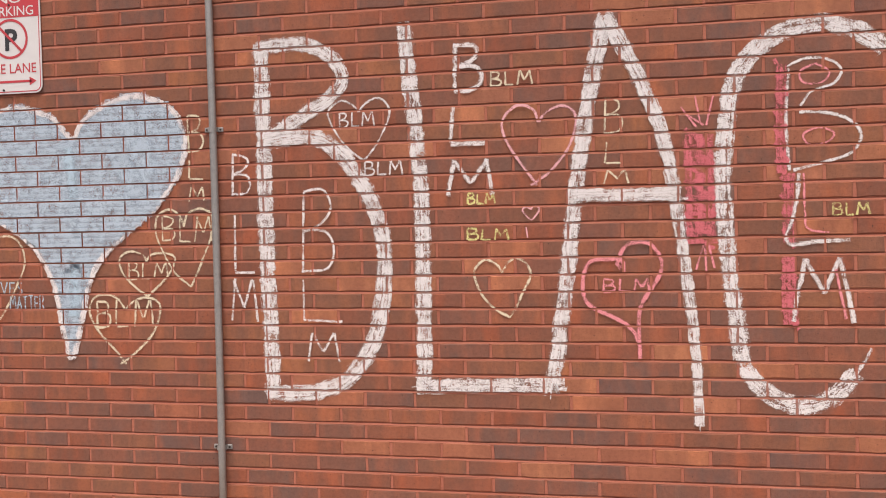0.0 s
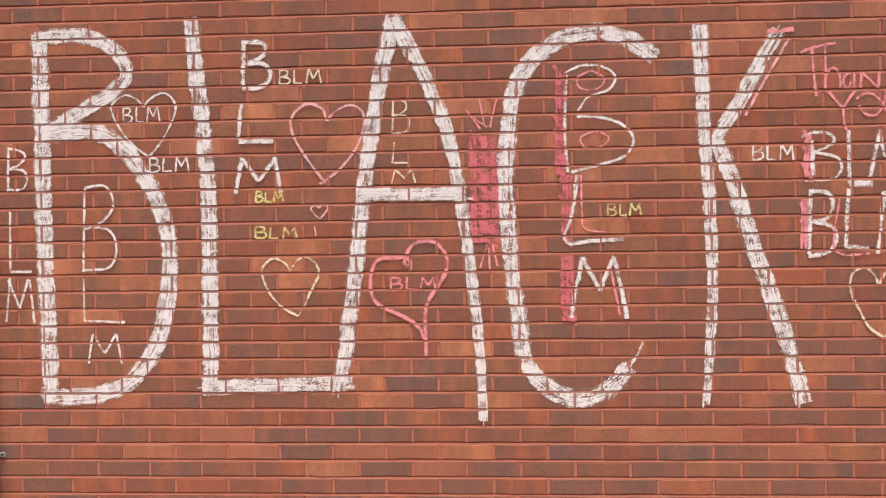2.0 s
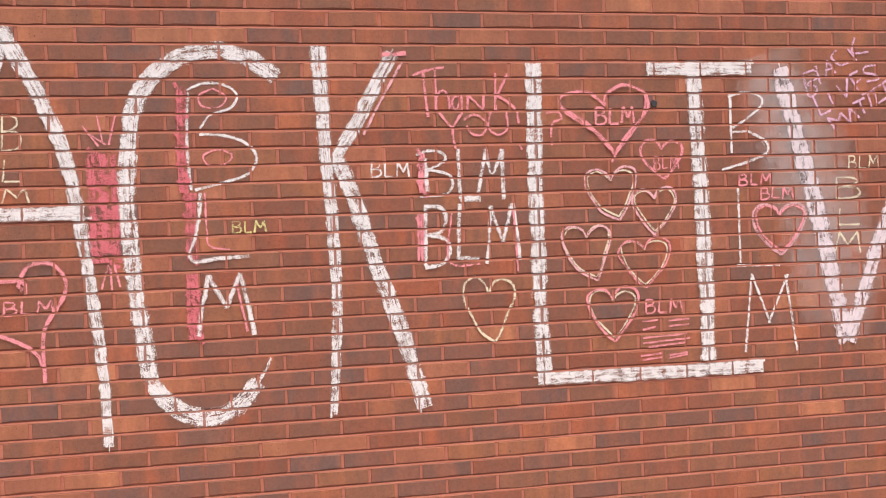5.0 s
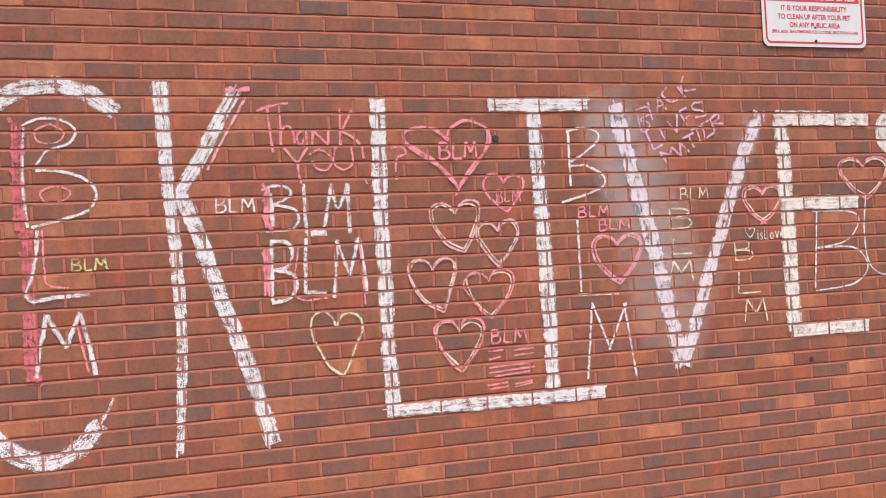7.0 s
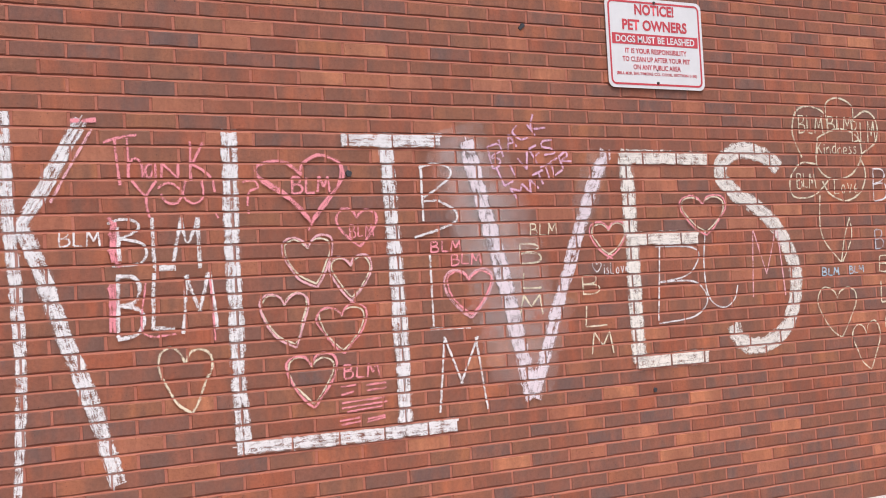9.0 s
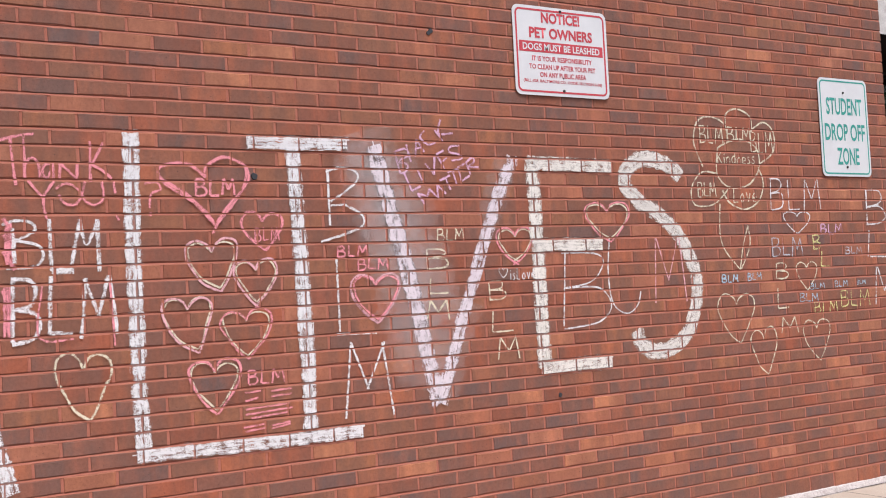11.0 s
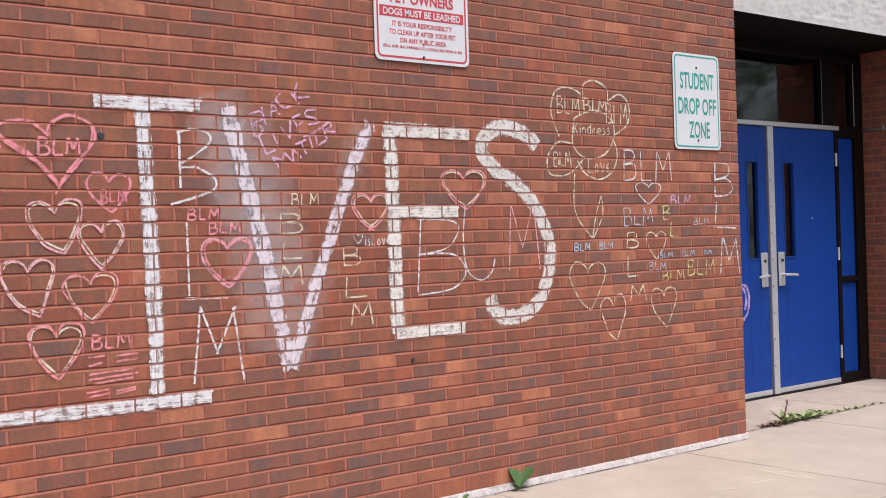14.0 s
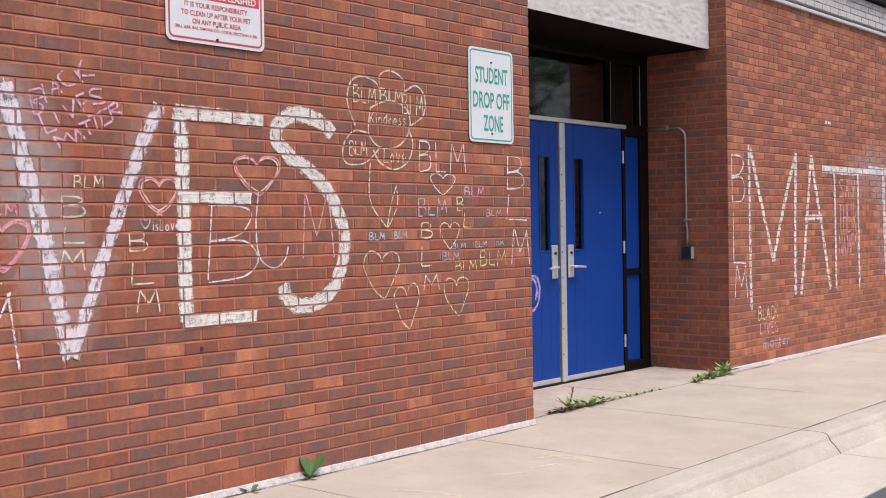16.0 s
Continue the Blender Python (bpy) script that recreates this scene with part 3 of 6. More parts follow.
for z in (1.38, ):
    part("strap", box(FAR_X - 0.030, FAR_X - 0.001, 0.57, 0.64, z, z + 0.018, 0.003), CONDUIT, conduit)
part("strap", box(FAR_X - 0.030, FAR_X - 0.001, 0.80, 0.818, 2.235, 2.285, 0.003), CONDUIT, conduit)

# vertical pipe on the main wall
pipe = empty("downpipe", "galvanised grey vertical pipe clamped to the brick wall", "pipe")
pts = [(-0.612 + 0.004 * math.sin(z * 1.3), -0.026, z) for z in [0.0, 0.4, 0.8, 1.2, 1.6, 2.0, 2.6, 3.2, 3.6]]
part("tube", tube(pts, 0.0155, 16), GALVANISED, pipe, smooth=True)
for z in (0.418, 1.762, 3.1):
    bm = bmesh.new()
    box(-0.655, -0.632, -0.008, -0.001, z - 0.010, z + 0.010, 0.002, bm)
    box(-0.594, -0.571, -0.008, -0.001, z - 0.010, z + 0.010, 0.002, bm)
    arc = [(-0.612 + 0.0185 * math.cos(a), -0.026 - 0.0185 * math.sin(a)) for a in [math.pi * k / 10 for k in range(11)]]
    arc = [(-0.594, -0.004)] + arc + [(-0.632, -0.004)]
    for (a, b), (c, d) in zip(arc, arc[1:]):
        q = [bm.verts.new(v) for v in ((a, b, z - 0.010), (c, d, z - 0.010), (c, d, z + 0.010), (a, b, z + 0.010))]
        bm.faces.new(q)
    cl = part("clamp", bm, GALVANISED, pipe)
    for x in (-0.644, -0.582):
        bm = bmesh.new()
        bmesh.ops.create_cone(bm, cap_ends=True, segments=8, radius1=0.005, radius2=0.004, depth=0.005, matrix=pose(x, -0.010, z, 90))
        part("screw", bm, BOLT, cl)


# ---- signs ----
def rounded(w, h, r, y, n=6):
    pts = []
    for cx_, cz_, a0 in ((w / 2 - r, h / 2 - r, 0), (-w / 2 + r, h / 2 - r, 90), (-w / 2 + r, -h / 2 + r, 180), (w / 2 - r, -h / 2 + r, 270)):
        for k in range(n + 1):
            a = radians(a0 + 90 * k / n)
            pts.append((cx_ + r * math.cos(a), y, cz_ + r * math.sin(a)))
    return pts


def plate_bm(w, h, r, thick):
    bm = bmesh.new()
    f = [bm.verts.new(p) for p in rounded(w, h, r, -thick)]
    b = [bm.verts.new(p) for p in rounded(w, h, r, 0)]
    bm.faces.new(f[::-1])
    bm.faces.new(b)
    for k in range(len(f)):
        m = (k + 1) % len(f)
        bm.faces.new((f[k], f[m], b[m], b[k]))
    bmesh.ops.recalc_face_normals(bm, faces=bm.faces[:])
    return bm


def border_bm(w, h, r, t, y):
    bm = bmesh.new()
    o = [bm.verts.new(p) for p in rounded(w, h, r, y)]
    i = [bm.verts.new(p) for p in rounded(w - 2 * t, h - 2 * t, max(0.004, r - t), y)]
    for k in range(len(o)):
        m = (k + 1) % len(o)
        bm.faces.new((o[k], i[k], i[m], o[m]))
    return bm


def words(text, x, z, width, height, mat, parent, y=-0.0042, bold=0.0):
    """A line of raised lettering, centred at x, z and stretched to the width and height given."""
    cu = bpy.data.curves.new("lettering", "FONT")
    cu.body, cu.size, cu.align_x, cu.align_y, cu.extrude, cu.offset = text, 1.0, "LEFT", "BOTTOM_BASELINE", 0.0, bold
    cu.resolution_u = 3
    ob = bpy.data.objects.new("lettering", cu)
    scene.collection.objects.link(ob)
    dep = bpy.context.evaluated_depsgraph_get()
    me = bpy.data.meshes.new_from_object(ob.evaluated_get(dep))
    bpy.data.objects.remove(ob)
    bpy.data.curves.remove(cu)
    xs, zs = [v.co.x for v in me.vertices], [v.co.y for v in me.vertices]
    lo, hi, zl, zh = min(xs), max(xs), min(zs), max(zs)
    for v in me.vertices:
        v.co = (x + ((v.co.x - lo) / (hi - lo) - 0.5) * width, y, z + ((v.co.y - zl) / (zh - zl) - 0.5) * height)
    me.materials.clear()
    me.materials.append(mat)
    me.name = "lettering"
    t = new("lettering", me)
    t.parent = parent
    return t


def sign(name, x, z, w, h, label, lean=0.0):
    s = empty(name, label, "sign", at=(x, -0.006, z))
    s.rotation_euler = (0, radians(lean), 0)
    plate = part("plate", plate_bm(w, h, 0.035, 0.003), SIGN_WHITE, s)
    return s


def bolt(s, x, z, r=0.008):
    bm = bmesh.new()
    bmesh.ops.create_cone(bm, cap_ends=True, segments=6, radius1=r, radius2=r * 0.8, depth=0.006, matrix=pose(x, -0.006, z, 90))
    part("bolt", bm, BOLT, s)


def bar(s, x0, x1, z0, z1, mat, name="band", y=-0.0038):
    bm = bmesh.new()
    bm.faces.new([bm.verts.new(p) for p in ((x0, y, z0), (x1, y, z0), (x1, y, z1), (x0, y, z1))])
    return part(name, bm, mat, s)


notice = sign("notice_sign", 5.359, 2.503, 0.610, 0.457, "white metal notice sign with red lettering on brick", 0.0)
part("border", border_bm(0.580, 0.427, 0.03, 0.010, -0.0038), SIGN_RED, notice)
words("NOTICE!", 0, 0.172, 0.25, 0.056, SIGN_RED, notice, bold=0.034)
words("PET OWNERS", 0, 0.092, 0.41, 0.056, SIGN_RED, notice, bold=0.034)
bar(notice, -0.272, 0.272, -0.008, 0.047, SIGN_RED)
words("DOGS MUST BE LEASHED", 0, 0.019, 0.50, 0.036, SIGN_WHITE, notice, -0.0046, bold=0.022)
words("IT IS YOUR RESPONSIBILITY", 0, -0.040, 0.39, 0.026, SIGN_RED, notice, bold=0.02)
words("TO CLEAN UP AFTER YOUR PET", 0, -0.082, 0.43, 0.026, SIGN_RED, notice, bold=0.02)
words("ON ANY PUBLIC AREA", 0, -0.122, 0.30, 0.026, SIGN_RED, notice, bold=0.02)
words("(BILL #28, BALTIMORE CO. CODE, SECTION 3-30)", 0, -0.157, 0.51, 0.019, SIGN_RED, notice, bold=0.02)
bolt(notice, 0.0, -0.200)
bolt(notice, 0.0, 0.212)
bolt(notice, 0.0, -0.135, 0.004)

student = sign("student_sign", 7.551, 2.196, 0.457, 0.605, "white metal sign with green lettering on brick", 0.0)
part("border", border_bm(0.430, 0.578, 0.03, 0.009, -0.0038), SIGN_GREEN, student)
words("STUDENT", 0.004, 0.130, 0.335, 0.106, SIGN_GREEN, student, bold=0.018)
words("DROP OFF", 0, -0.030, 0.375, 0.106, SIGN_GREEN, student, bold=0.018)
words("ZONE", 0.016, -0.178, 0.205, 0.106, SIGN_GREEN, student, bold=0.018)
bolt(student, 0.0, 0.215)
bolt(student, 0.0, -0.245)

fire = sign("no_parking_sign", -1.572, 2.187, 0.305, 0.457, "white metal no parking sign with red band", 0.0)
part("border", border_bm(0.292, 0.444, 0.03, 0.004, -0.0038), SIGN_RED, fire)
bar(fire, -0.142, 0.142, 0.105, 0.212, SIGN_RED)
words("NO", 0, 0.185, 0.12, 0.034, SIGN_WHITE, fire, -0.0046, bold=0.02)
words("PARKING", 0, 0.133, 0.24, 0.042, SIGN_WHITE, fire, -0.0046, bold=0.006)
words("P", 0.005, 0.008, 0.062, 0.095, SIGN_BLACK, fire, bold=0.03)
bm = bmesh.new()
o = [bm.verts.new((0.088 * math.cos(a), -0.0042, 0.012 + 0.088 * math.sin(a))) for a in [2 * math.pi * k / 40 for k in range(40)]]
i_ = [bm.verts.new((0.077 * math.cos(a), -0.0042, 0.012 + 0.077 * math.sin(a))) for a in [2 * math.pi * k / 40 for k in range(40)]]
for k in range(40):
    bm.faces.new((o[k], i_[k], i_[(k + 1) % 40], o[(k + 1) % 40]))
part("ring", bm, SIGN_RED, fire)
bm = bmesh.new()
bm.faces.new([bm.verts.new(p) for p in ((-0.062, -0.0049, 0.066), (-0.054, -0.0049, 0.074), (0.062, -0.0049, -0.042), (0.054, -0.0049, -0.050))][::-1])
part("slash", bm, SIGN_RED, fire)
words("FIRE LANE", 0.0, -0.118, 0.25, 0.042, SIGN_RED, fire, bold=0.004)
bm = bmesh.new()
for pts in (((-0.10, -0.171), (0.10, -0.171), (0.10, -0.181), (-0.10, -0.181)), ((0.09, -0.157), (0.125, -0.176), (0.09, -0.195)), ((-0.09, -0.157), (-0.09, -0.195), (-0.125, -0.176))):
    bm.faces.new([bm.verts.new((a, -0.0042, b)) for a, b in pts])
part("arrow", bm, SIGN_RED, fire)
bolt(fire, -0.04, -0.212, 0.005)
bolt(fire, 0.0, 0.16, 0.005)


# ---- small holes in the brickwork, their dark inside drawn as raised black discs ----
for x, z, r0 in ((3.638, 1.842, 0.014), (4.573, 2.553, 0.010), (5.233, 0.761, 0.011), (4.560, 2.541, 0.010)):
    bm = bmesh.new()
    rim = [bm.verts.new((x + r0 * rng.uniform(0.8, 1.15) * math.cos(a), -0.0045, z + r0 * rng.uniform(0.8, 1.15) * math.sin(a))) for a in [2 * math.pi * k / 14 for k in range(14)]]
    foot = [bm.verts.new((x + (v.co.x - x) * 1.2, 0.003, z + (v.co.z - z) * 1.2)) for v in rim]
    for k in range(14):
        bm.faces.new((foot[k], foot[(k + 1) % 14], rim[(k + 1) % 14], rim[k]))
    bm.faces.new(rim)
    tagged(part("anchor_plug", bm, SIGN_BLACK), "small black disc standing for a hole in the brick wall", "anchor plug", "plugs in the brick wall")


# ---- weeds and trees ----
def leaf_blade(bm, at, yaw, length, width, lift, curl=0.5, lobes=0, full=0.8):
    """A pointed leaf with a folded midrib, wavy where it has lobes."""
    n = 9
    d = Vector((math.cos(yaw), math.sin(yaw), 0))
    s = Vector((-d.y, d.x, 0))
    rows = []
    for i in range(n + 1):
        t = i / n
        h = length * (math.sin(lift) * t - curl * 0.45 * t * t)
        p = Vector(at) + d * (length * t * math.cos(lift)) + Vector((0, 0, h))
        w = width * (math.sin(math.pi * (0.08 + 0.92 * t) ** full) if i < n else 0.02) * (1 - (0.30 if lobes and i % 2 else 0))
        rows.append((bm.verts.new(p + s * w + Vector((0, 0, w * 0.35))), bm.verts.new(p), bm.verts.new(p - s * w + Vector((0, 0, w * 0.35)))))
    for a, b in zip(rows, rows[1:]):
        bm.faces.new((a[0], b[0], b[1], a[1]))
        bm.faces.new((a[1], b[1], b[2], a[2]))


def weed(x, y, size, leaves, label, seed, upright=0.8, mat=None, lobes=1, z=0.0):
    r = random.Random(seed)
    w = empty("weed", label, "weed", "weeds in the pavement cracks", (x, y, z))
    for k in range(leaves):
        bm = bmesh.new()
        leaf_blade(bm, (r.uniform(-0.012, 0.012), r.uniform(-0.008, 0.008), 0.0), 2 * math.pi * k / leaves + r.uniform(-0.5, 0.5), size * r.uniform(0.6, 1.1), size * r.uniform(0.10, 0.17), upright * r.uniform(0.6, 1.25), r.uniform(0.3, 0.7), lobes)
        part("leaf", bm, mat or LEAF_PALE, w, smooth=True)
    return w


def broad_weed(x, y, size, yaws, label):
    w = empty("weed", label, "weed", "weeds in the pavement cracks", (x, y, 0.0))
    for yaw, f, lift in yaws:
        bm = bmesh.new()
        leaf_blade(bm, (0, 0, 0.0), yaw, size * f, size * f * 0.24, lift, 0.15, 0, 1.7)
        part("leaf", bm, LEAF, w, smooth=True)
    return w


broad_weed(5.90, -0.035, 0.155, ((1.7, 1.0, 1.25), (0.0, 1.05, 0.85), (-1.6, 0.55, 0.5), (-2.6, 0.5, 0.5), (0.8, 0.7, 1.1), (3.4, 0.5, 0.6)), "green broad-leaved weed at the foot of the brick wall")
broad_weed(5.50, -0.030, 0.07, ((0.2, 1.0, 0.5), (2.6, 1.0, 0.5), (-1.2, 0.9, 0.3)), "tiny green weed at the foot of the brick wall")
rw = random.Random(3)
for k in range(13):
    f = k / 12
    weed(8.52 + 1.36 * f, 0.165 - 0.02 * f + rw.uniform(-0.012, 0.012), (0.17 if 1 <= k <= 5 else 0.10) * (1 - 0.45 * f) * rw.uniform(0.8, 1.2), 9 if k < 7 else 6, "low green weed growing in the pavement crack", 40 + k, 0.7)
for k, (x, y) in enumerate(((8.42, 0.18), (8.50, 0.15), (8.58, 0.17))):
    weed(x, y, 0.10, 6, "dry brownish weed in the pavement crack", 70 + k, 0.5, DRY)
stalk = empty("weed", "dry reddish weed stalk standing in the pavement crack", "weed", "weeds in the pavement cracks", (8.62, 0.17, 0.0))
part("stem", tube([(0, 0, 0), (0.03, 0.0, 0.07), (0.07, 0.0, 0.16)], 0.004, 6), DRY, stalk)
for k in range(8):
    bm = bmesh.new()
    leaf_blade(bm, (0.02 + 0.006 * k, 0, 0.05 + 0.014 * k), k * 2.2, 0.035, 0.008, 0.6, 0.3)
    part("leaf", bm, DRY, stalk)
for k in range(9):
    weed(10.42 + 0.085 * k + rw.uniform(-0.03, 0.03), 0.13 + rw.uniform(-0.04, 0.03) + 0.004 * k, (0.08 + 0.012 * k) * rw.uniform(0.8, 1.1), 13, "green weed tuft beside the brick corner", 90 + k, 0.95)


def tree(x, y, height, seed):
    r = random.Random(seed)
    t = empty("tree", "green leafy street tree across the road", "tree", "trees across the road", (x, y, -0.135))
    bm = tube([(0, 0, 0), (0.05, 0.03, height * 0.2), (0.0, 0.1, height * 0.45), (0.1, 0.0, height * 0.85)], height * 0.022, 10, (1.3, 1.0, 0.75, 0.2))
    tips = []
    for k in range(11):
        a, z = k * 2.4, height * (0.28 + 0.05 * k)
        reach = height * r.uniform(0.18, 0.34)
        tip = (math.cos(a) * reach, math.sin(a) * reach, z + reach * 0.75)
        tube([(0.03, 0.05, z), (tip[0] * 0.5, tip[1] * 0.5, z + reach * 0.3), tip], height * 0.008, 6, (1.0, 0.7, 0.2), bm)
        tips.append(tip)
    part("trunk", bm, BARK, t)
    vs, fs = [], []
    for tip in tips + [(0, 0, height * 0.9)] * 2:
        for c in range(12):
            o = Vector(tip) + Vector((r.gauss(0, 1), r.gauss(0, 1), r.gauss(0, 0.8))) * height * 0.075
            for q in range(40):
                p = o + Vector((r.gauss(0, 1), r.gauss(0, 1), r.gauss(0, 1))) * height * 0.028
                a, b = Vector((r.gauss(0, 1), r.gauss(0, 1), r.gauss(0, 1))).normalized(), Vector((r.gauss(0, 1), r.gauss(0, 1), r.gauss(0, 1))).normalized()
                s = height * r.uniform(0.008, 0.014)
                n = len(vs)
                vs += [tuple(p - a * s), tuple(p + b * s * 0.5), tuple(p + a * s), tuple(p - b * s * 0.5)]
                fs.append((n, n + 1, n + 2, n + 3))
    me = bpy.data.meshes.new("crown")
    me.from_pydata(vs, [], fs)
    me.materials.append(LEAF_DARK)
    crown = new("crown", me)
    crown.parent = t


for x, y, h, s in ((29.5, -14, 8.5, 1), (36, -24, 7.5, 2)):
    tree(x, y, h, s)


# ---- chalk ----
def chalk_material(name, color, cover, streak=0.5, soft=0.06, strands=3.0, most=0.95):
    """Chalk dust caught on the brick's grain: streaks along the stroke, crumbs, and bare clay between."""
    m, n, l, b = material(name)
    uv = n.new("ShaderNodeUVMap")
    uv.uv_map = "stroke"
    long = n.new("ShaderNodeVectorMath")
    long.operation = "MULTIPLY"
    long.inputs[1].default_value = (6.0, strands, 1.0)
    l.new(uv.outputs[0], long.inputs[0])
    lines = noise_node(n, l, 1.0, 3, 0.6, long.outputs[0])
    pos = where(n)
    crumbs, patch = noise_node(n, l, 290.0, 3, 0.7, pos), noise_node(n, l, 22.0, 4, 0.65, pos)

    def scaled(v, k):
        q = n.new("ShaderNodeMath")
        q.operation = "MULTIPLY"
        q.inputs[1].default_value = k
        l.new(v, q.inputs[0])
        return q.outputs[0]

    def plus(a, c):
        q = n.new("ShaderNodeMath")
        q.operation = "ADD"
        l.new(a, q.inputs[0])
        l.new(c, q.inputs[1])
        return q.outputs[0]
    # fewer crumbs towards both edges of a stroke
    split = n.new("ShaderNodeSeparateXYZ")
    l.new(uv.outputs[0], split.inputs[0])
    across = n.new("ShaderNodeMath")
    across.operation = "PINGPONG"
    across.inputs[1].default_value = 0.5
    l.new(split.outputs[1], across.inputs[0])
    edges_ = ramp(n, l, across.outputs[0], (0.0, (0, 0, 0)), (0.30, (1, 1, 1)))
    def keen(v):
        q = n.new("ShaderNodeMath")
        q.operation = "MULTIPLY_ADD"
        q.inputs[1].default_value, q.inputs[2].default_value = 2.4, -0.7
        l.new(v, q.inputs[0])
        return q.outputs[0]
    lines, crumbs, patch = keen(lines), keen(crumbs), keen(patch)
    total = plus(plus(plus(scaled(lines, streak), scaled(crumbs, 0.85 - streak * 0.5)), scaled(patch, 0.55)), scaled(edges_, 0.26))
    mid = (streak + 0.85 - streak * 0.5 + 0.55) * 0.5 + 0.22
    edge = mid + (0.5 - cover) * 0.9
    soft = soft * 1.15
    mask = ramp(n, l, total, (max(0.0, edge - soft), (0, 0, 0)), (edge + soft, (most, most, most)))
    l.new(ramp(n, l, crumbs, (0.1, tuple(c * 0.84 for c in color)), (0.9, color)), b.inputs["Base Color"])
    b.inputs["Roughness"].default_value = 1.0
    b.inputs["Specular IOR Level"].default_value = 0.1
    clear, mix = n.new("ShaderNodeBsdfTransparent"), n.new("ShaderNodeMixShader")
    l.new(mask, mix.inputs[0])
    l.new(clear.outputs[0], mix.inputs[1])
    l.new(b.outputs[0], mix.inputs[2])
    l.new(mix.outputs[0], n["Material Output"].inputs[0])
    return m


CHALK = {
    "white": chalk_material("chalk_white", (0.79, 0.742, 0.755), 0.405, 0.55, 0.13, 8.0),
    "dust": chalk_material("chalk_dust", (0.72, 0.66, 0.65), 0.30, 0.3, 0.30, 5.0, 0.18),
    "firm": chalk_material("chalk_white_firm", (0.79, 0.745, 0.755), 0.52, 0.35, 0.12, 4.0),
    "block": chalk_material("chalk_white_dense", (0.79, 0.72, 0.665), 0.61, 0.35, 0.13, 5.0),
    "coarse": chalk_material("chalk_white_coarse", (0.78, 0.735, 0.745), 0.44, 0.5, 0.14, 7.0),
    "faint": chalk_material("chalk_white_faint", (0.70, 0.66, 0.65), 0.32, 0.5, 0.12, 6.0),
    "line": chalk_material("chalk_white_line", (0.79, 0.745, 0.755), 0.58, 0.25, 0.10),
    "cream": chalk_material("chalk_cream_line", (0.76, 0.67, 0.51), 0.58, 0.25, 0.10),
    "yellow": chalk_material("chalk_yellow_line", (0.74, 0.68, 0.30), 0.52, 0.25, 0.10),
    "pink": chalk_material("chalk_pink_line", (0.82, 0.30, 0.34), 0.64, 0.25, 0.10),
    "red": chalk_material("chalk_red_fill", (0.68, 0.18, 0.21), 0.40, 0.35, 0.16, 5.0),
    "rose": chalk_material("chalk_rose_line", (0.80, 0.43, 0.47), 0.64, 0.25, 0.10),
    "lilac": chalk_material("chalk_lilac_line", (0.74, 0.44, 0.60), 0.60, 0.25, 0.10),
    "violet": chalk_material("chalk_violet_white", (0.77, 0.655, 0.70), 0.47, 0.5, 0.14, 7.0),
    "smear": chalk_material("chalk_smear", (0.74, 0.60, 0.585), 0.34, 0.0, 0.55, 3.0, 0.165),
    "blue": chalk_material("chalk_blue_line", (0.44, 0.57, 0.68), 0.56, 0.25, 0.12),
    "sky": chalk_material("chalk_pale_blue_fill", (0.50, 0.60, 0.71), 0.53, 0.0, 0.36, 3.0, 0.86),
    "grey": chalk_material("chalk_grey_line", (0.54, 0.52, 0.57), 0.52, 0.25, 0.10),
    "trace": chalk_material("chalk_trace", (0.76, 0.70, 0.45), 0.40, 0.2, 0.30, 3.0, 0.38),
    "purple": chalk_material("chalk_purple", (0.48, 0.36, 0.68), 0.56, 0.4, 0.12),
}


def smooth(pts, step=0.012, closed=False):
    """A curve through the points, resampled evenly."""
    p = [Vector((a, b)) for a, b in pts]
    if closed:
        p = p + [p[0]]
    if len(p) == 2:
        q = p
    else:
        q = []
        for i in range(len(p) - 1):
            a = p[i - 1] if i > 0 else (p[-2] if closed else p[0])
            d = p[i + 2] if i + 2 < len(p) else (p[1] if closed else p[-1])
            b, c = p[i], p[i + 1]
            for k in range(8):
                t = k / 8
                q.append(0.5 * ((2 * b) + (c - a) * t + (2 * a - 5 * b + 4 * c - d) * t * t + (3 * b - a - 3 * c + d) * t ** 3))
        q.append(p[-1])
    out, carry = [q[0]], 0.0
    for a, b in zip(q, q[1:]):
        d = (b - a).length
        s = step - carry
        while s < d:
            out.append(a + (b - a) * (s / d))
            s += step
        carry = d - (s - step)
    out.append(q[-1])
    return out


def clip(poly, axis, value, keep_above):
    out = []
    for i, a in enumerate(poly):
        b = poly[(i + 1) % len(poly)]
        ia, ib = (a[axis] >= value) == keep_above, (b[axis] >= value) == keep_above
        if ia:
            out.append(a)
        if ia != ib:
            t = (value - a[axis]) / (b[axis] - a[axis])
            out.append(tuple(p + (q - p) * t for p, q in zip(a, b)))
    return out


LAYER = [0]


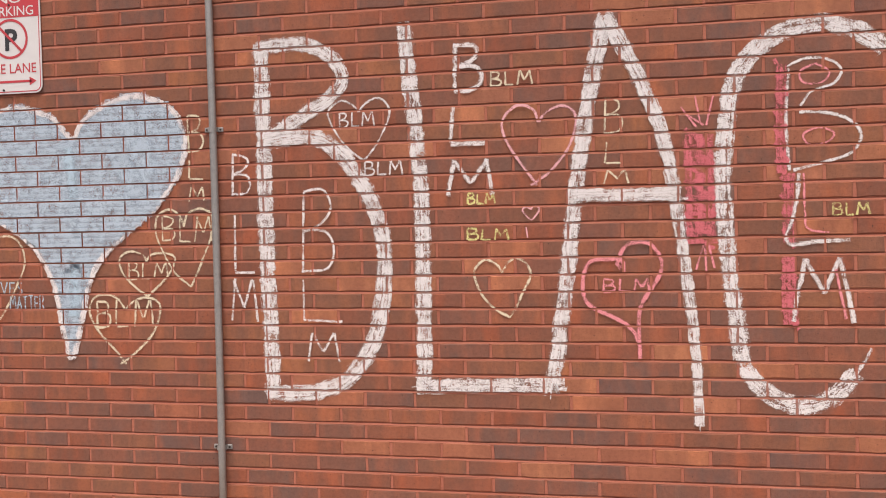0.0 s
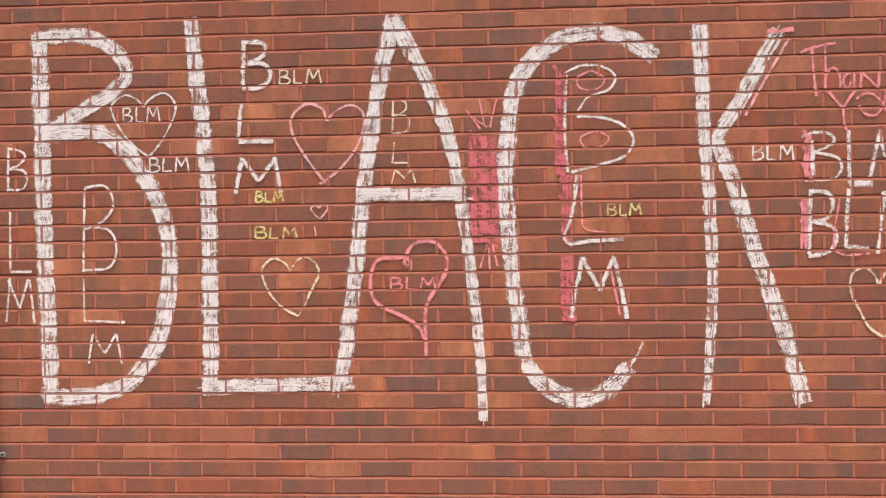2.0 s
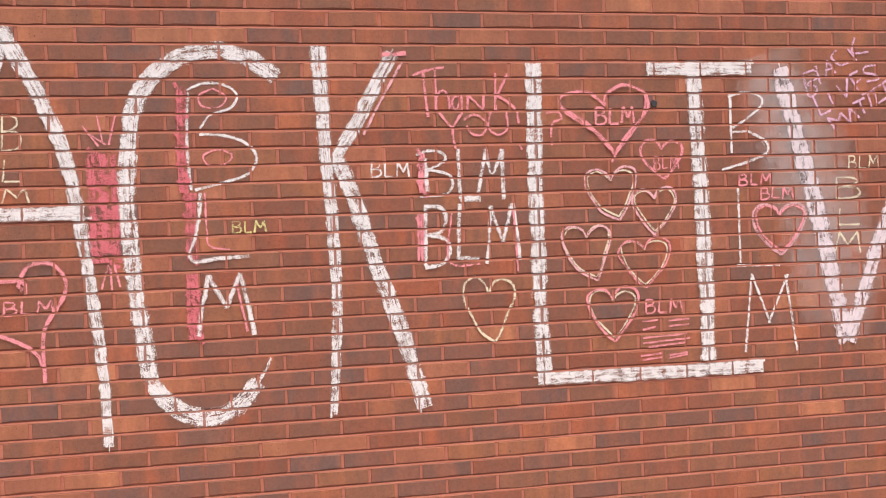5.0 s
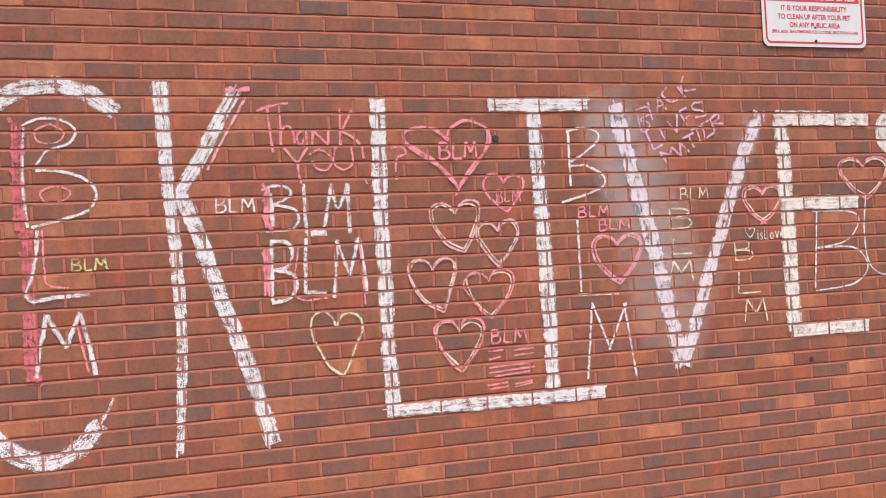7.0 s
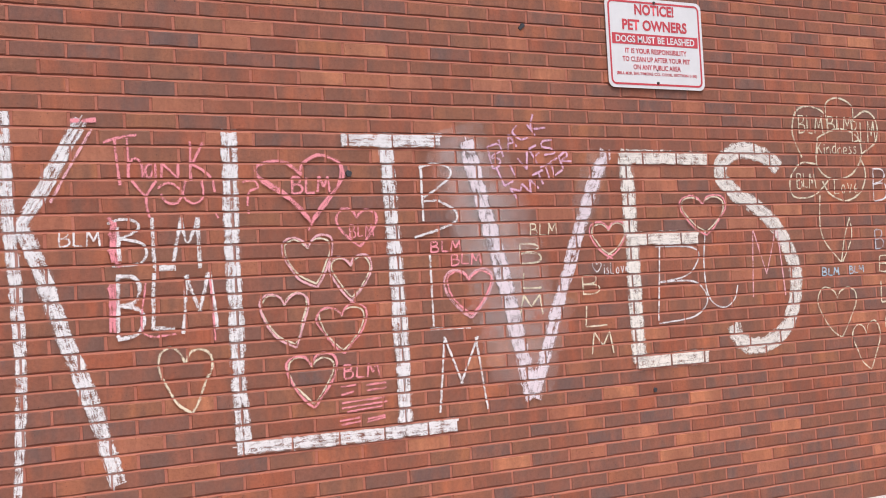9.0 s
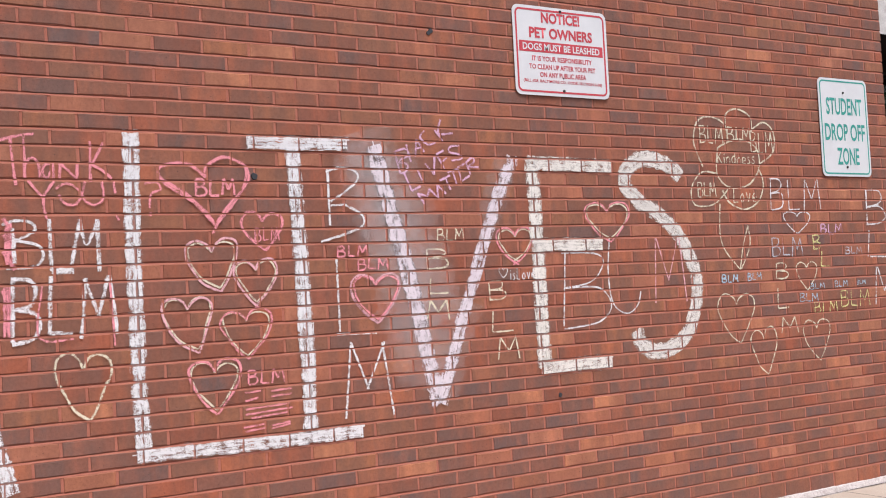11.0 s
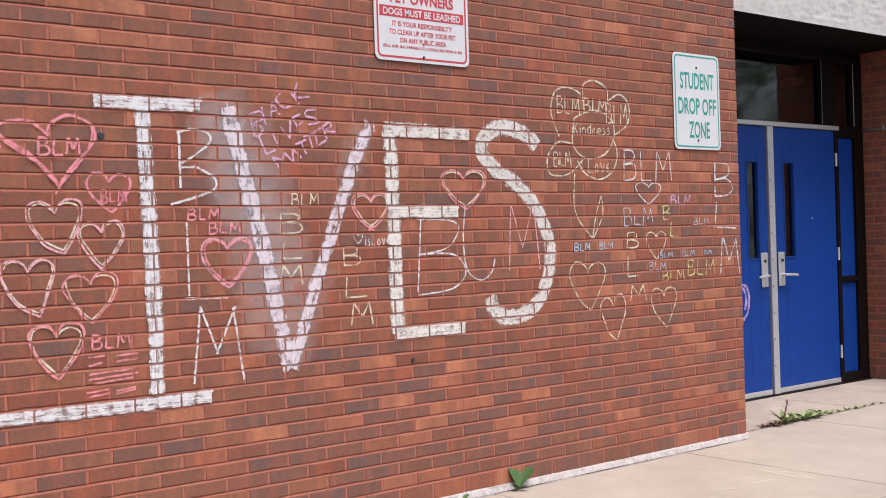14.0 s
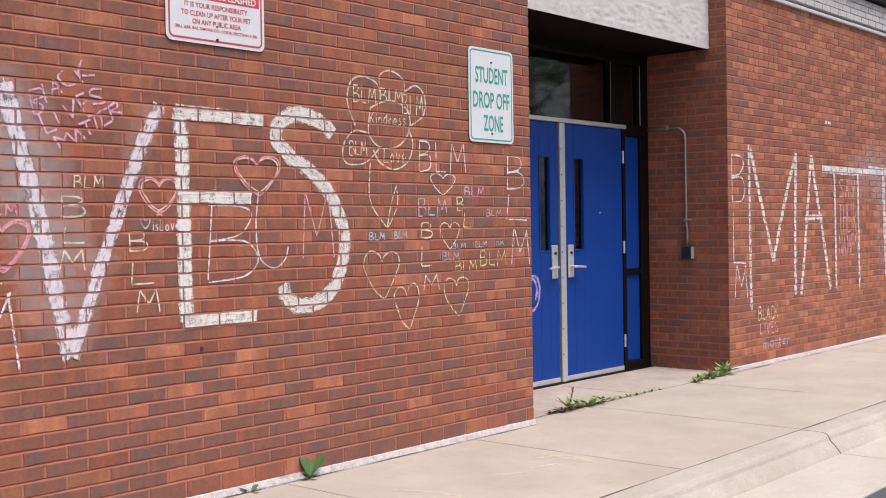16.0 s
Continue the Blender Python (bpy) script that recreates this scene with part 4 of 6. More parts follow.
class Chalk:
    """Strokes on a face, broken at every joint of the bricks, where the chalk did not reach. Each stroke or letter is a part."""

    def __init__(self, y=0.0, phase=PHASE, seed=1, place=None):
        self.y, self.phase, self.r, self.place = y, phase, random.Random(seed), place
        self.parts, self.inside, self.lift = [], False, 0.0

    def begin(self, name):
        self.parts.append({"name": name, "verts": [], "faces": [], "uvs": [], "mats": [], "used": []})

    def keep(self, cell, kind):
        p = self.parts[-1]
        if kind not in p["used"]:
            p["used"].append(kind)
        n = len(p["verts"])
        p["verts"] += [self.place(v[0], v[1], self.lift) if self.place else (v[0], self.y - self.lift, v[1]) for v in cell]
        p["uvs"] += [(v[2], v[3]) for v in cell]
        p["faces"].append(tuple(range(n, n + len(cell))))
        p["mats"].append(p["used"].index(kind))

    def quad(self, quad, kind):
        if self.place or kind == "dust":   # loose dust lies over the joints too
            self.keep(quad, kind)
            return
        zs, xs, e = [v[1] for v in quad], [v[0] for v in quad], 0.0034 if self.thin or kind == "sky" else JOINT / 2
        for c in range(math.floor((min(zs) - Z0) / COURSE), math.floor((max(zs) - Z0) / COURSE) + 1):
            row = clip(quad, 1, Z0 + c * COURSE + e, True)
            row = clip(row, 1, Z0 + (c + 1) * COURSE - e, False) if len(row) > 2 else row
            if len(row) < 3:
                continue
            shift = self.phase + (0.0 if c % 2 else L / 2)
            for k in range(math.floor((min(xs) - shift) / L), math.floor((max(xs) - shift) / L) + 1):
                cell = clip(row, 0, shift + k * L + e, True)
                cell = clip(cell, 0, shift + (k + 1) * L - e, False) if len(cell) > 2 else cell
                if len(cell) > 2:
                    self.keep(cell, kind)

    def line(self, pts, width, kind="line", closed=False, ends=(1.0, 1.0), rough=0.15):
        """A stroke of the given width along points of the wall (x, z)."""
        if not self.inside:
            self.begin("stroke")
        LAYER[0] += 1
        self.lift = 0.0016 + 0.00016 * (LAYER[0] % 41)
        p = smooth(pts, max(0.008, min(0.02, width)), closed)
        u, offset, last = self.r.uniform(0, 9), 2.0 * self.r.randrange(1, 40), None
        self.thin = width < 0.022
        for i, a in enumerate(p):
            d = (p[min(i + 1, len(p) - 1)] - p[max(i - 1, 0)])
            d = d.normalized() if d.length else Vector((1, 0))
            s, t = Vector((-d.y, d.x)), i / max(1, len(p) - 1)
            w = width * 0.5 * (ends[0] + (ends[1] - ends[0]) * t)
            w0, w1 = w * (1 + self.r.uniform(-rough, rough)), w * (1 + self.r.uniform(-rough, rough))
            if i:
                u += (a - p[i - 1]).length
            now = ((a + s * w0), (a - s * w1), u, offset + 1.0, offset)
            if last:
                self.quad([(last[0].x, last[0].y, last[2], last[3]), (now[0].x, now[0].y, now[2], now[3]), (now[1].x, now[1].y, now[2], now[4]), (last[1].x, last[1].y, last[2], last[4])], kind)
            last = now

    def band(self, pts, width, kind="white", ends=(1.0, 1.0)):
        """A broad stroke of a big letter: loose dust, a thin fill, and firmer passes that wander and end unevenly."""
        self.begin("stroke")
        self.inside = True
        self.line(pts, width * 1.06, "dust", False, ends, 0.2)
        self.line(pts, width * 1.04, kind, False, ends, 0.12)
        p = smooth(pts, 0.05)
        firm = {"white": "line", "coarse": "firm"}.get(kind, kind)
        for side, wide in ((-0.31, self.r.uniform(0.26, 0.40)), (0.31, self.r.uniform(0.26, 0.40)), (self.r.uniform(-0.12, 0.12), self.r.uniform(0.07, 0.13))):
            out = 0.3 if kind == "block" else 1.0
            q, seed, fade = [], self.r.uniform(0, 99), self.r.uniform(0.85, 1.1)
            for i, a in enumerate(p):
                d = (p[min(i + 1, len(p) - 1)] - p[max(i - 1, 0)]).normalized()
                k = ends[0] + (ends[1] - ends[0]) * i / max(1, len(p) - 1)
                if i == 0:
                    a = a - d * self.r.uniform(-0.012, 0.022) * out
                if i == len(p) - 1:
                    a = a + d * self.r.uniform(-0.02, 0.03) * out
                q.append(tuple(a + Vector((-d.y, d.x)) * width * (side * k + 0.13 * noise.noise((i * 0.33, seed, 0.0)))))
            if len(q) > 1:
                self.line(q, width * wide, firm, False, (ends[0] * fade, ends[1] * 0.8), 0.3)
        self.inside = False

    def fill(self, pts, kind, step=0.022):
        """Rows of side strokes that fill a closed outline."""
        self.begin("fill")
        self.inside = True
        ring = smooth(pts, 0.02, True)
        z, top = min(v.y for v in ring), max(v.y for v in ring)
        while z < top:
            xs = sorted(a.x + (b.x - a.x) * (z - a.y) / (b.y - a.y) for a, b in zip(ring, ring[1:] + ring[:1]) if (a.y > z) != (b.y > z))
            for a, b in zip(xs[::2], xs[1::2]):
                if b - a > 0.01:
                    self.line([(a, z), (b, z)], step * 2.2, kind, rough=0.1)
            z += step
        self.inside = False

    def hatch(self, x0, z0, x1, z1, kind, width=0.012, lean=0.02):
        """An upright slab of overlapping slanting strokes."""
        self.begin("shading")
        self.inside = True
        n = max(2, int((z1 - z0) / 0.03))
        zig = []
        for k in range(n + 1):
            z = z0 + (z1 - z0) * k / n
            zig.append(((x0 if k % 2 else x1) + self.r.uniform(-0.006, 0.006), z + (lean if k % 2 else -lean)))
        for a, b in zip(zig, zig[1:]):
            self.line([a, b], width * 1.5, kind)
        for f in (0.15, 0.5, 0.85):
            x = x0 + (x1 - x0) * f
            self.line([(x + self.r.uniform(-0.006, 0.006), z0), (x, (z0 + z1) / 2), (x + self.r.uniform(-0.006, 0.006), z1)], (x1 - x0) * 0.36, kind)
        self.inside = False

    def heart(self, x0, z0, x1, z1, width=0.011, kind="line", lean=0.0, tail=0.0):
        """A heart in the box; lean moves the tip, tail crosses the ends below it."""
        self.begin("outline")
        self.inside = True
        w, h, j = x1 - x0, z1 - z0, lambda: self.r.uniform(-0.02, 0.02)
        half = ((0.50, 0.77), (0.41, 0.93), (0.22, 1.0), (0.04, 0.91), (0.01, 0.70), (0.13, 0.43), (0.33, 0.17), (0.50 + lean + tail, 0.0))
        for flip in (0, 1):
            pts, lobe = [], self.r.uniform(-0.05, 0.03)
            for i, (a, b) in enumerate(half):
                b += lobe if 0 < i < 4 else 0.0
                a = a if not flip else 1 - a + (2 * lean if i == len(half) - 1 else (0.6 * lean if i == len(half) - 2 else 0))
                pts.append((x0 + (a + (j() if 0 < i < 7 else 0)) * w, z0 + (b + (j() if 0 < i < 7 else 0)) * h))
            self.line(pts, width, kind)
        self.inside = False

    def text(self, words_, x0, z0, x1, z1, width=0.008, kind="line", rise=0.0, turn=0.0):
        """Hand lettering stretched over the box; rise lifts the far end, turn leans it in degrees about the box's middle."""
        glyphs, at = [], 0.0
        for ch in words_:
            wide, strokes = GLYPHS[ch]
            glyphs.append((at, strokes))
            at += wide + 0.22
        total = max(0.1, at - 0.22)
        c, s, mx, mz = math.cos(radians(turn)), math.sin(radians(turn)), (x0 + x1) / 2, (z0 + z1) / 2
        for a0, strokes in glyphs:
            dz = self.r.uniform(-0.05, 0.05)
            if strokes:
                self.begin("letter")
            self.inside = True
            for st in strokes:
                pts = []
                for a, b in st:
                    a, b = a + self.r.uniform(-0.03, 0.03), b + dz + self.r.uniform(-0.03, 0.03)
                    px, pz = x0 + (x1 - x0) * (a0 + a) / total, z0 + (z1 - z0) * b
                    pz += rise * (px - x0) / max(0.001, x1 - x0)
                    pts.append((mx + c * (px - mx) - s * (pz - mz), mz + s * (px - mx) + c * (pz - mz)))
                self.line(pts, width, kind)
        self.inside = False

    def column(self, boxes, width=0.011, kind="line", letters="BLM"):
        """Letters one below another, each in its box."""
        for ch, b in zip(letters, boxes):
            self.text(ch, *b, width, kind)

    def done(self, name, label, category, group=""):
        parts = [p for p in self.parts if p["faces"]]
        thing = None if len(parts) == 1 else tagged(new(name), label, category, group)
        for p in parts:
            me = bpy.data.meshes.new(p["name"] if thing else name)
            me.from_pydata(p["verts"], [], p["faces"])
            for k in p["used"]:
                me.materials.append(CHALK[k])
            me.polygons.foreach_set("material_index", p["mats"])
            flat = []
            for q in me.polygons:
                for v in q.vertices:
                    flat += p["uvs"][v]
            me.uv_layers.new(name="stroke").data.foreach_set("uv", flat)
            me.update()
            if thing:
                ob = new(p["name"], me)
                ob.parent = thing
                if p["name"] in ("fill", "shading"):
                    ob["kind"] = "stuff"
            else:
                thing = tagged(new(name, me), label, category, group)
        return thing


# hand lettering: width, strokes in a box one high
GLYPHS = {
    " ": (0.3, ()),
    "B": (0.6, (((0, 0), (0.02, 1)), ((0.02, 1), (0.42, 0.98), (0.52, 0.80), (0.36, 0.60), (0.02, 0.52)), ((0.02, 0.52), (0.46, 0.50), (0.60, 0.28), (0.44, 0.04), (0, 0)))),
    "L": (0.5, (((0.04, 1), (0, 0.05)), ((0, 0.04), (0.5, 0.02)))),
    "M": (0.8, (((0, 0), (0.12, 1)), ((0.12, 1), (0.40, 0.35)), ((0.40, 0.35), (0.68, 1)), ((0.68, 1), (0.80, 0)))),
    "A": (0.6, (((0, 0), (0.3, 1)), ((0.3, 1), (0.6, 0)), ((0.12, 0.4), (0.48, 0.4)))),
    "C": (0.55, (((0.55, 0.85), (0.3, 1), (0.05, 0.75), (0.02, 0.3), (0.25, 0), (0.55, 0.12)),)),
    "K": (0.55, (((0, 0), (0.02, 1)), ((0.5, 1), (0.02, 0.45)), ((0.15, 0.55), (0.55, 0)))),
    "I": (0.1, (((0.05, 0), (0.05, 1)),)),
    "V": (0.6, (((0, 1), (0.3, 0)), ((0.3, 0), (0.6, 1)))),
    "E": (0.5, (((0, 0), (0, 1)), ((0, 1), (0.5, 0.97)), ((0, 0.52), (0.42, 0.52)), ((0, 0), (0.5, 0.02)))),
    "S": (0.5, (((0.5, 0.88), (0.28, 1), (0.05, 0.82), (0.2, 0.55), (0.46, 0.32), (0.36, 0.04), (0, 0.08)),)),
    "T": (0.6, (((0, 1), (0.6, 0.98)), ((0.3, 0.98), (0.28, 0)))),
    "R": (0.55, (((0, 0), (0.02, 1)), ((0.02, 1), (0.48, 0.9), (0.44, 0.6), (0.02, 0.48)), ((0.15, 0.48), (0.55, 0)))),
    "Y": (0.55, (((0, 1), (0.27, 0.5)), ((0.55, 1), (0.25, 0)))),
    "H": (0.55, (((0, 0), (0, 1)), ((0.55, 0), (0.55, 1)), ((0, 0.5), (0.55, 0.5)))),
    "N": (0.6, (((0, 0), (0, 1)), ((0, 1), (0.6, 0)), ((0.6, 0), (0.6, 1)))),
    "a": (0.45, (((0.42, 0.6), (0.15, 0.6), (0.02, 0.3), (0.15, 0.02), (0.40, 0.15)), ((0.44, 0.62), (0.45, 0)))),
    "d": (0.45, (((0.42, 0.55), (0.15, 0.55), (0.02, 0.28), (0.15, 0.02), (0.42, 0.12)), ((0.44, 1), (0.45, 0)))),
    "e": (0.42, (((0.02, 0.32), (0.40, 0.35), (0.28, 0.6), (0.08, 0.5), (0.05, 0.12), (0.40, 0.05)),)),
    "h": (0.42, (((0, 0), (0.02, 1)), ((0.02, 0.4), (0.22, 0.6), (0.40, 0.45), (0.42, 0)))),
    "i": (0.1, (((0.05, 0), (0.05, 0.55)), ((0.04, 0.75), (0.06, 0.80)))),
    "k": (0.42, (((0, 0), (0.02, 1)), ((0.40, 0.6), (0.04, 0.3)), ((0.12, 0.36), (0.42, 0)))),
    "n": (0.42, (((0, 0), (0.02, 0.6)), ((0.02, 0.4), (0.22, 0.6), (0.40, 0.45), (0.42, 0)))),
    "o": (0.42, (((0.22, 0.6), (0.02, 0.32), (0.2, 0.02), (0.40, 0.3), (0.22, 0.6)),)),
    "r": (0.32, (((0, 0), (0.02, 0.6)), ((0.02, 0.35), (0.15, 0.55), (0.32, 0.55)))),
    "s": (0.34, (((0.34, 0.52), (0.15, 0.6), (0.05, 0.45), (0.30, 0.22), (0.2, 0.02), (0, 0.06)),)),
    "t": (0.3, (((0.12, 0.9), (0.12, 0.1), (0.28, 0)), ((0, 0.6), (0.3, 0.62)))),
    "u": (0.42, (((0, 0.6), (0.03, 0.12), (0.22, 0), (0.40, 0.15)), ((0.41, 0.6), (0.42, 0)))),
    "v": (0.4, (((0, 0.6), (0.2, 0)), ((0.2, 0), (0.4, 0.6)))),
    "w": (0.6, (((0, 0.6), (0.15, 0)), ((0.15, 0), (0.3, 0.45)), ((0.3, 0.45), (0.45, 0)), ((0.45, 0), (0.6, 0.6)))),
    "l": (0.1, (((0.04, 0), (0.05, 1)),)),
    "m": (0.62, (((0, 0), (0.02, 0.6)), ((0.02, 0.4), (0.17, 0.6), (0.30, 0.4), (0.31, 0)), ((0.31, 0.4), (0.46, 0.6), (0.60, 0.4), (0.62, 0)))),
    "y": (0.45, (((0, 0.6), (0.22, 0.1)), ((0.45, 0.6), (0.12, -0.45)))),
    "!": (0.1, (((0.05, 1), (0.05, 0.35)), ((0.04, 0.06), (0.06, 0.0)))),
}

# big letters
k = Chalk(seed=11)
k.band([(-0.397, 2.079), (-0.394, 1.919), (-0.395, 1.708), (-0.392, 1.401), (-0.389, 1.164), (-0.382, 0.879), (-0.379, 0.653)], 0.072, "white")
k.band([(-0.422, 2.085), (-0.346, 2.099), (-0.221, 2.099), (-0.118, 2.063), (-0.052, 1.995), (-0.049, 1.926), (-0.117, 1.86), (-0.23, 1.8), (-0.37, 1.719)], 0.06, "white")
k.band([(-0.388, 1.703), (-0.257, 1.719), (-0.145, 1.706), (-0.049, 1.637), (0.033, 1.519), (0.097, 1.379), (0.122, 1.229), (0.113, 1.044), (0.07, 0.882), (0.001, 0.765), (-0.099, 0.686), (-0.237, 0.653), (-0.394, 0.648)], 0.072, "white")
k.done("chalk_letter", "large white chalk capital letter B on the brick wall", "chalk letter", "big chalk letters")
k = Chalk(seed=12)
k.band([(0.231, 2.144), (0.247, 1.934), (0.266, 1.729), (0.284, 1.501), (0.287, 1.158), (0.28, 0.671)], 0.066, "white")
k.band([(0.247, 0.684), (0.534, 0.696), (0.852, 0.707)], 0.058, "white")
k.done("chalk_letter", "large white chalk capital letter L on the brick wall", "chalk letter", "big chalk letters")
k = Chalk(seed=13)
k.band([(1.033, 2.138), (0.985, 1.919), (0.937, 1.659), (0.898, 1.374), (0.859, 1.064), (0.825, 0.819), (0.796, 0.673)], 0.064, "white")
k.band([(1.033, 2.138), (1.127, 1.966), (1.209, 1.778), (1.27, 1.56), (1.304, 1.322), (1.34, 1.019), (1.362, 0.78), (1.367, 0.552)], 0.064, "white", (1.0, 0.6))
k.band([(0.893, 1.447), (1.107, 1.446), (1.31, 1.447)], 0.055, "white")
k.done("chalk_letter", "large white chalk capital letter A on the brick wall", "chalk letter", "big chalk letters")
k = Chalk(seed=14)
k.band([(2.048, 1.954), (1.965, 2.019), (1.828, 2.063), (1.689, 2.037), (1.58, 1.963), (1.514, 1.863), (1.48, 1.701), (1.467, 1.46), (1.481, 1.219), (1.505, 0.999), (1.536, 0.801), (1.6, 0.703), (1.697, 0.644), (1.794, 0.644), (1.88, 0.693), (1.938, 0.763)], 0.068, "white")
k.line([(1.938, 0.763), (1.966, 0.806), (1.992, 0.856)], 0.014, "line")
k.done("chalk_letter", "large white chalk capital letter C on the brick wall", "chalk letter", "big chalk letters")
k = Chalk(seed=15)
k.band([(2.218, 2.077), (2.23, 1.76), (2.249, 1.425), (2.259, 1.088), (2.25, 0.864), (2.232, 0.628)], 0.066, "white", (1, 0.5))
k.band([(2.516, 2.051), (2.447, 1.928), (2.366, 1.782), (2.286, 1.653)], 0.058, "white")
k.band([(2.274, 1.648), (2.34, 1.469), (2.417, 1.221), (2.495, 0.995), (2.55, 0.813), (2.601, 0.619)], 0.066, "white")
k.line([(2.471, 2.046), (2.573, 2.051)], 0.02, "pink")
k.line([(2.555, 2.017), (2.469, 1.872), (2.388, 1.726)], 0.012, "rose")
k.done("chalk_letter", "large white chalk capital letter K on the brick wall", "chalk letter", "big chalk letters")
k = Chalk(seed=16)
k.band([(3.107, 2.01), (3.101, 1.69), (3.101, 1.339), (3.104, 0.964), (3.113, 0.718)], 0.066, "coarse")
k.band([(3.083, 0.708), (3.301, 0.704), (3.579, 0.701), (3.839, 0.7), (4.105, 0.706)], 0.06, "coarse")
k.done("chalk_letter", "large white chalk capital letter L on the brick wall", "chalk letter", "big chalk letters")
k = Chalk(seed=17)
k.band([(3.607, 1.989), (3.832, 1.991), (4.092, 1.996)], 0.058, "coarse")
k.band([(3.819, 1.974), (3.832, 1.679), (3.842, 1.316), (3.85, 1.024), (3.851, 0.738)], 0.072, "white")
k.done("chalk_letter", "large white chalk capital letter I on the brick wall", "chalk letter", "big chalk letters")
k = Chalk(seed=18)
k.line([(4.162, 2.056), (4.234, 1.783), (4.331, 1.414), (4.404, 1.122), (4.483, 0.905)], 0.32, "smear")
k.line([(4.192, 1.965), (4.255, 1.73), (4.357, 1.334), (4.444, 1.014)], 0.26, "smear")
k.line([(4.129, 2.003), (4.21, 1.783), (4.305, 1.467)], 0.2, "smear")
k.line([(4.303, 1.94), (4.445, 1.516), (4.562, 1.165)], 0.3, "smear")
k.line([(4.33, 1.782), (4.46, 1.409), (4.535, 1.22)], 0.24, "smear")
k.line([(4.696, 1.266), (4.59, 1.003), (4.524, 0.823)], 0.2, "smear")
k.line([(4.219, 2.018), (4.245, 1.861)], 0.16, "smear")
k.line([(4.973, 1.947), (4.852, 1.642)], 0.14, "smear")
k.band([(4.226, 1.992), (4.279, 1.782), (4.365, 1.465), (4.437, 1.146), (4.516, 0.784)], 0.082, "violet")
k.band([(5.014, 1.953), (4.909, 1.752), (4.792, 1.479), (4.655, 1.133), (4.525, 0.783)], 0.07, "violet")
k.done("chalk_letter", "large pale violet chalk capital letter V on the brick wall", "chalk letter", "big chalk letters")
k = Chalk(seed=19)
k.band([(5.124, 1.948), (5.135, 1.723), (5.14, 1.497), (5.142, 1.188), (5.146, 0.908)], 0.084, "block")
k.band([(5.102, 1.928), (5.355, 1.925), (5.649, 1.918)], 0.072, "block")
k.band([(5.12, 1.515), (5.324, 1.515), (5.558, 1.515)], 0.07, "block")
k.band([(5.125, 0.904), (5.351, 0.904), (5.581, 0.904)], 0.074, "block")
k.done("chalk_letter", "large cream white chalk capital letter E on the brick wall", "chalk letter", "big chalk letters")
k = Chalk(seed=20)
k.band([(6.146, 1.876), (6.046, 1.939), (5.89, 1.968), (5.77, 1.919), (5.74, 1.83), (5.837, 1.734), (6.014, 1.639), (6.143, 1.5), (6.221, 1.315), (6.194, 1.133), (6.1, 0.993), (5.936, 0.932), (5.809, 0.961), (5.763, 1.052)], 0.086, "block")
k.done("chalk_letter", "large cream white chalk capital letter S on the brick wall", "chalk letter", "big chalk letters")
# left of the pipe
k = Chalk(seed=21)
k.line([(-1.397, 0.447), (-1.382, 0.321), (-1.357, 0.171)], 0.007, "faint")
k.line([(-1.501, 0.399), (-1.484, 0.331)], 0.007, "faint")
k.line([(-1.128, 0.653), (-1.097, 0.599)], 0.007, "faint")
k.line([(-1.222, 0.716), (-1.193, 0.686)], 0.007, "faint")
k.line([(-1.262, 0.775), (-1.242, 0.72)], 0.007, "faint")
k.line([(-1.239, 0.656), (-1.189, 0.656)], 0.007, "faint")
k.done("chalk_drawing", "faint white chalk drips low on the brick wall", "chalk drawing")
k = Chalk(seed=22)
k.fill([(-1.286, 1.751), (-1.222, 1.831), (-1.083, 1.904), (-0.935, 1.914), (-0.804, 1.855), (-0.748, 1.733), (-0.787, 1.578), (-0.934, 1.408), (-1.106, 1.281), (-1.206, 1.159), (-1.269, 0.949), (-1.323, 0.784), (-1.367, 0.949), (-1.41, 1.144), (-1.508, 1.3), (-1.661, 1.408), (-1.799, 1.558), (-1.827, 1.73), (-1.729, 1.845), (-1.555, 1.893), (-1.388, 1.848)], "sky", 0.022)
k.line([(-1.323, 1.73), (-1.289, 1.371), (-1.308, 1.024)], 0.1, "sky")
k.line([(-1.31, 1.712), (-1.281, 1.371), (-1.307, 0.974)], 0.05, "blue")
k.line([(-0.992, 1.815), (-0.946, 1.607), (-1.005, 1.439)], 0.12, "sky")
k.line([(-1.09, 1.709), (-0.963, 1.486)], 0.1, "sky")
k.line([(-1.286, 1.751), (-1.222, 1.831), (-1.083, 1.904), (-0.935, 1.914), (-0.804, 1.855), (-0.748, 1.733), (-0.787, 1.578), (-0.934, 1.408), (-1.106, 1.281), (-1.206, 1.159), (-1.269, 0.949), (-1.323, 0.784), (-1.367, 0.949), (-1.41, 1.144), (-1.508, 1.3), (-1.661, 1.408), (-1.799, 1.558), (-1.827, 1.73), (-1.729, 1.845), (-1.555, 1.893), (-1.388, 1.848)], 0.03, "white", True)
k.line([(-1.286, 1.751), (-1.222, 1.831), (-1.083, 1.904), (-0.935, 1.914), (-0.804, 1.855), (-0.748, 1.733), (-0.787, 1.578), (-0.934, 1.408), (-1.106, 1.281), (-1.206, 1.159), (-1.269, 0.949), (-1.323, 0.784), (-1.367, 0.949), (-1.41, 1.144), (-1.508, 1.3), (-1.661, 1.408), (-1.799, 1.558), (-1.827, 1.73), (-1.729, 1.845), (-1.555, 1.893), (-1.388, 1.848)], 0.014, "line", True)
k.line([(-1.661, 1.39), (-1.495, 1.275), (-1.402, 1.124), (-1.347, 0.874)], 0.016, "line")
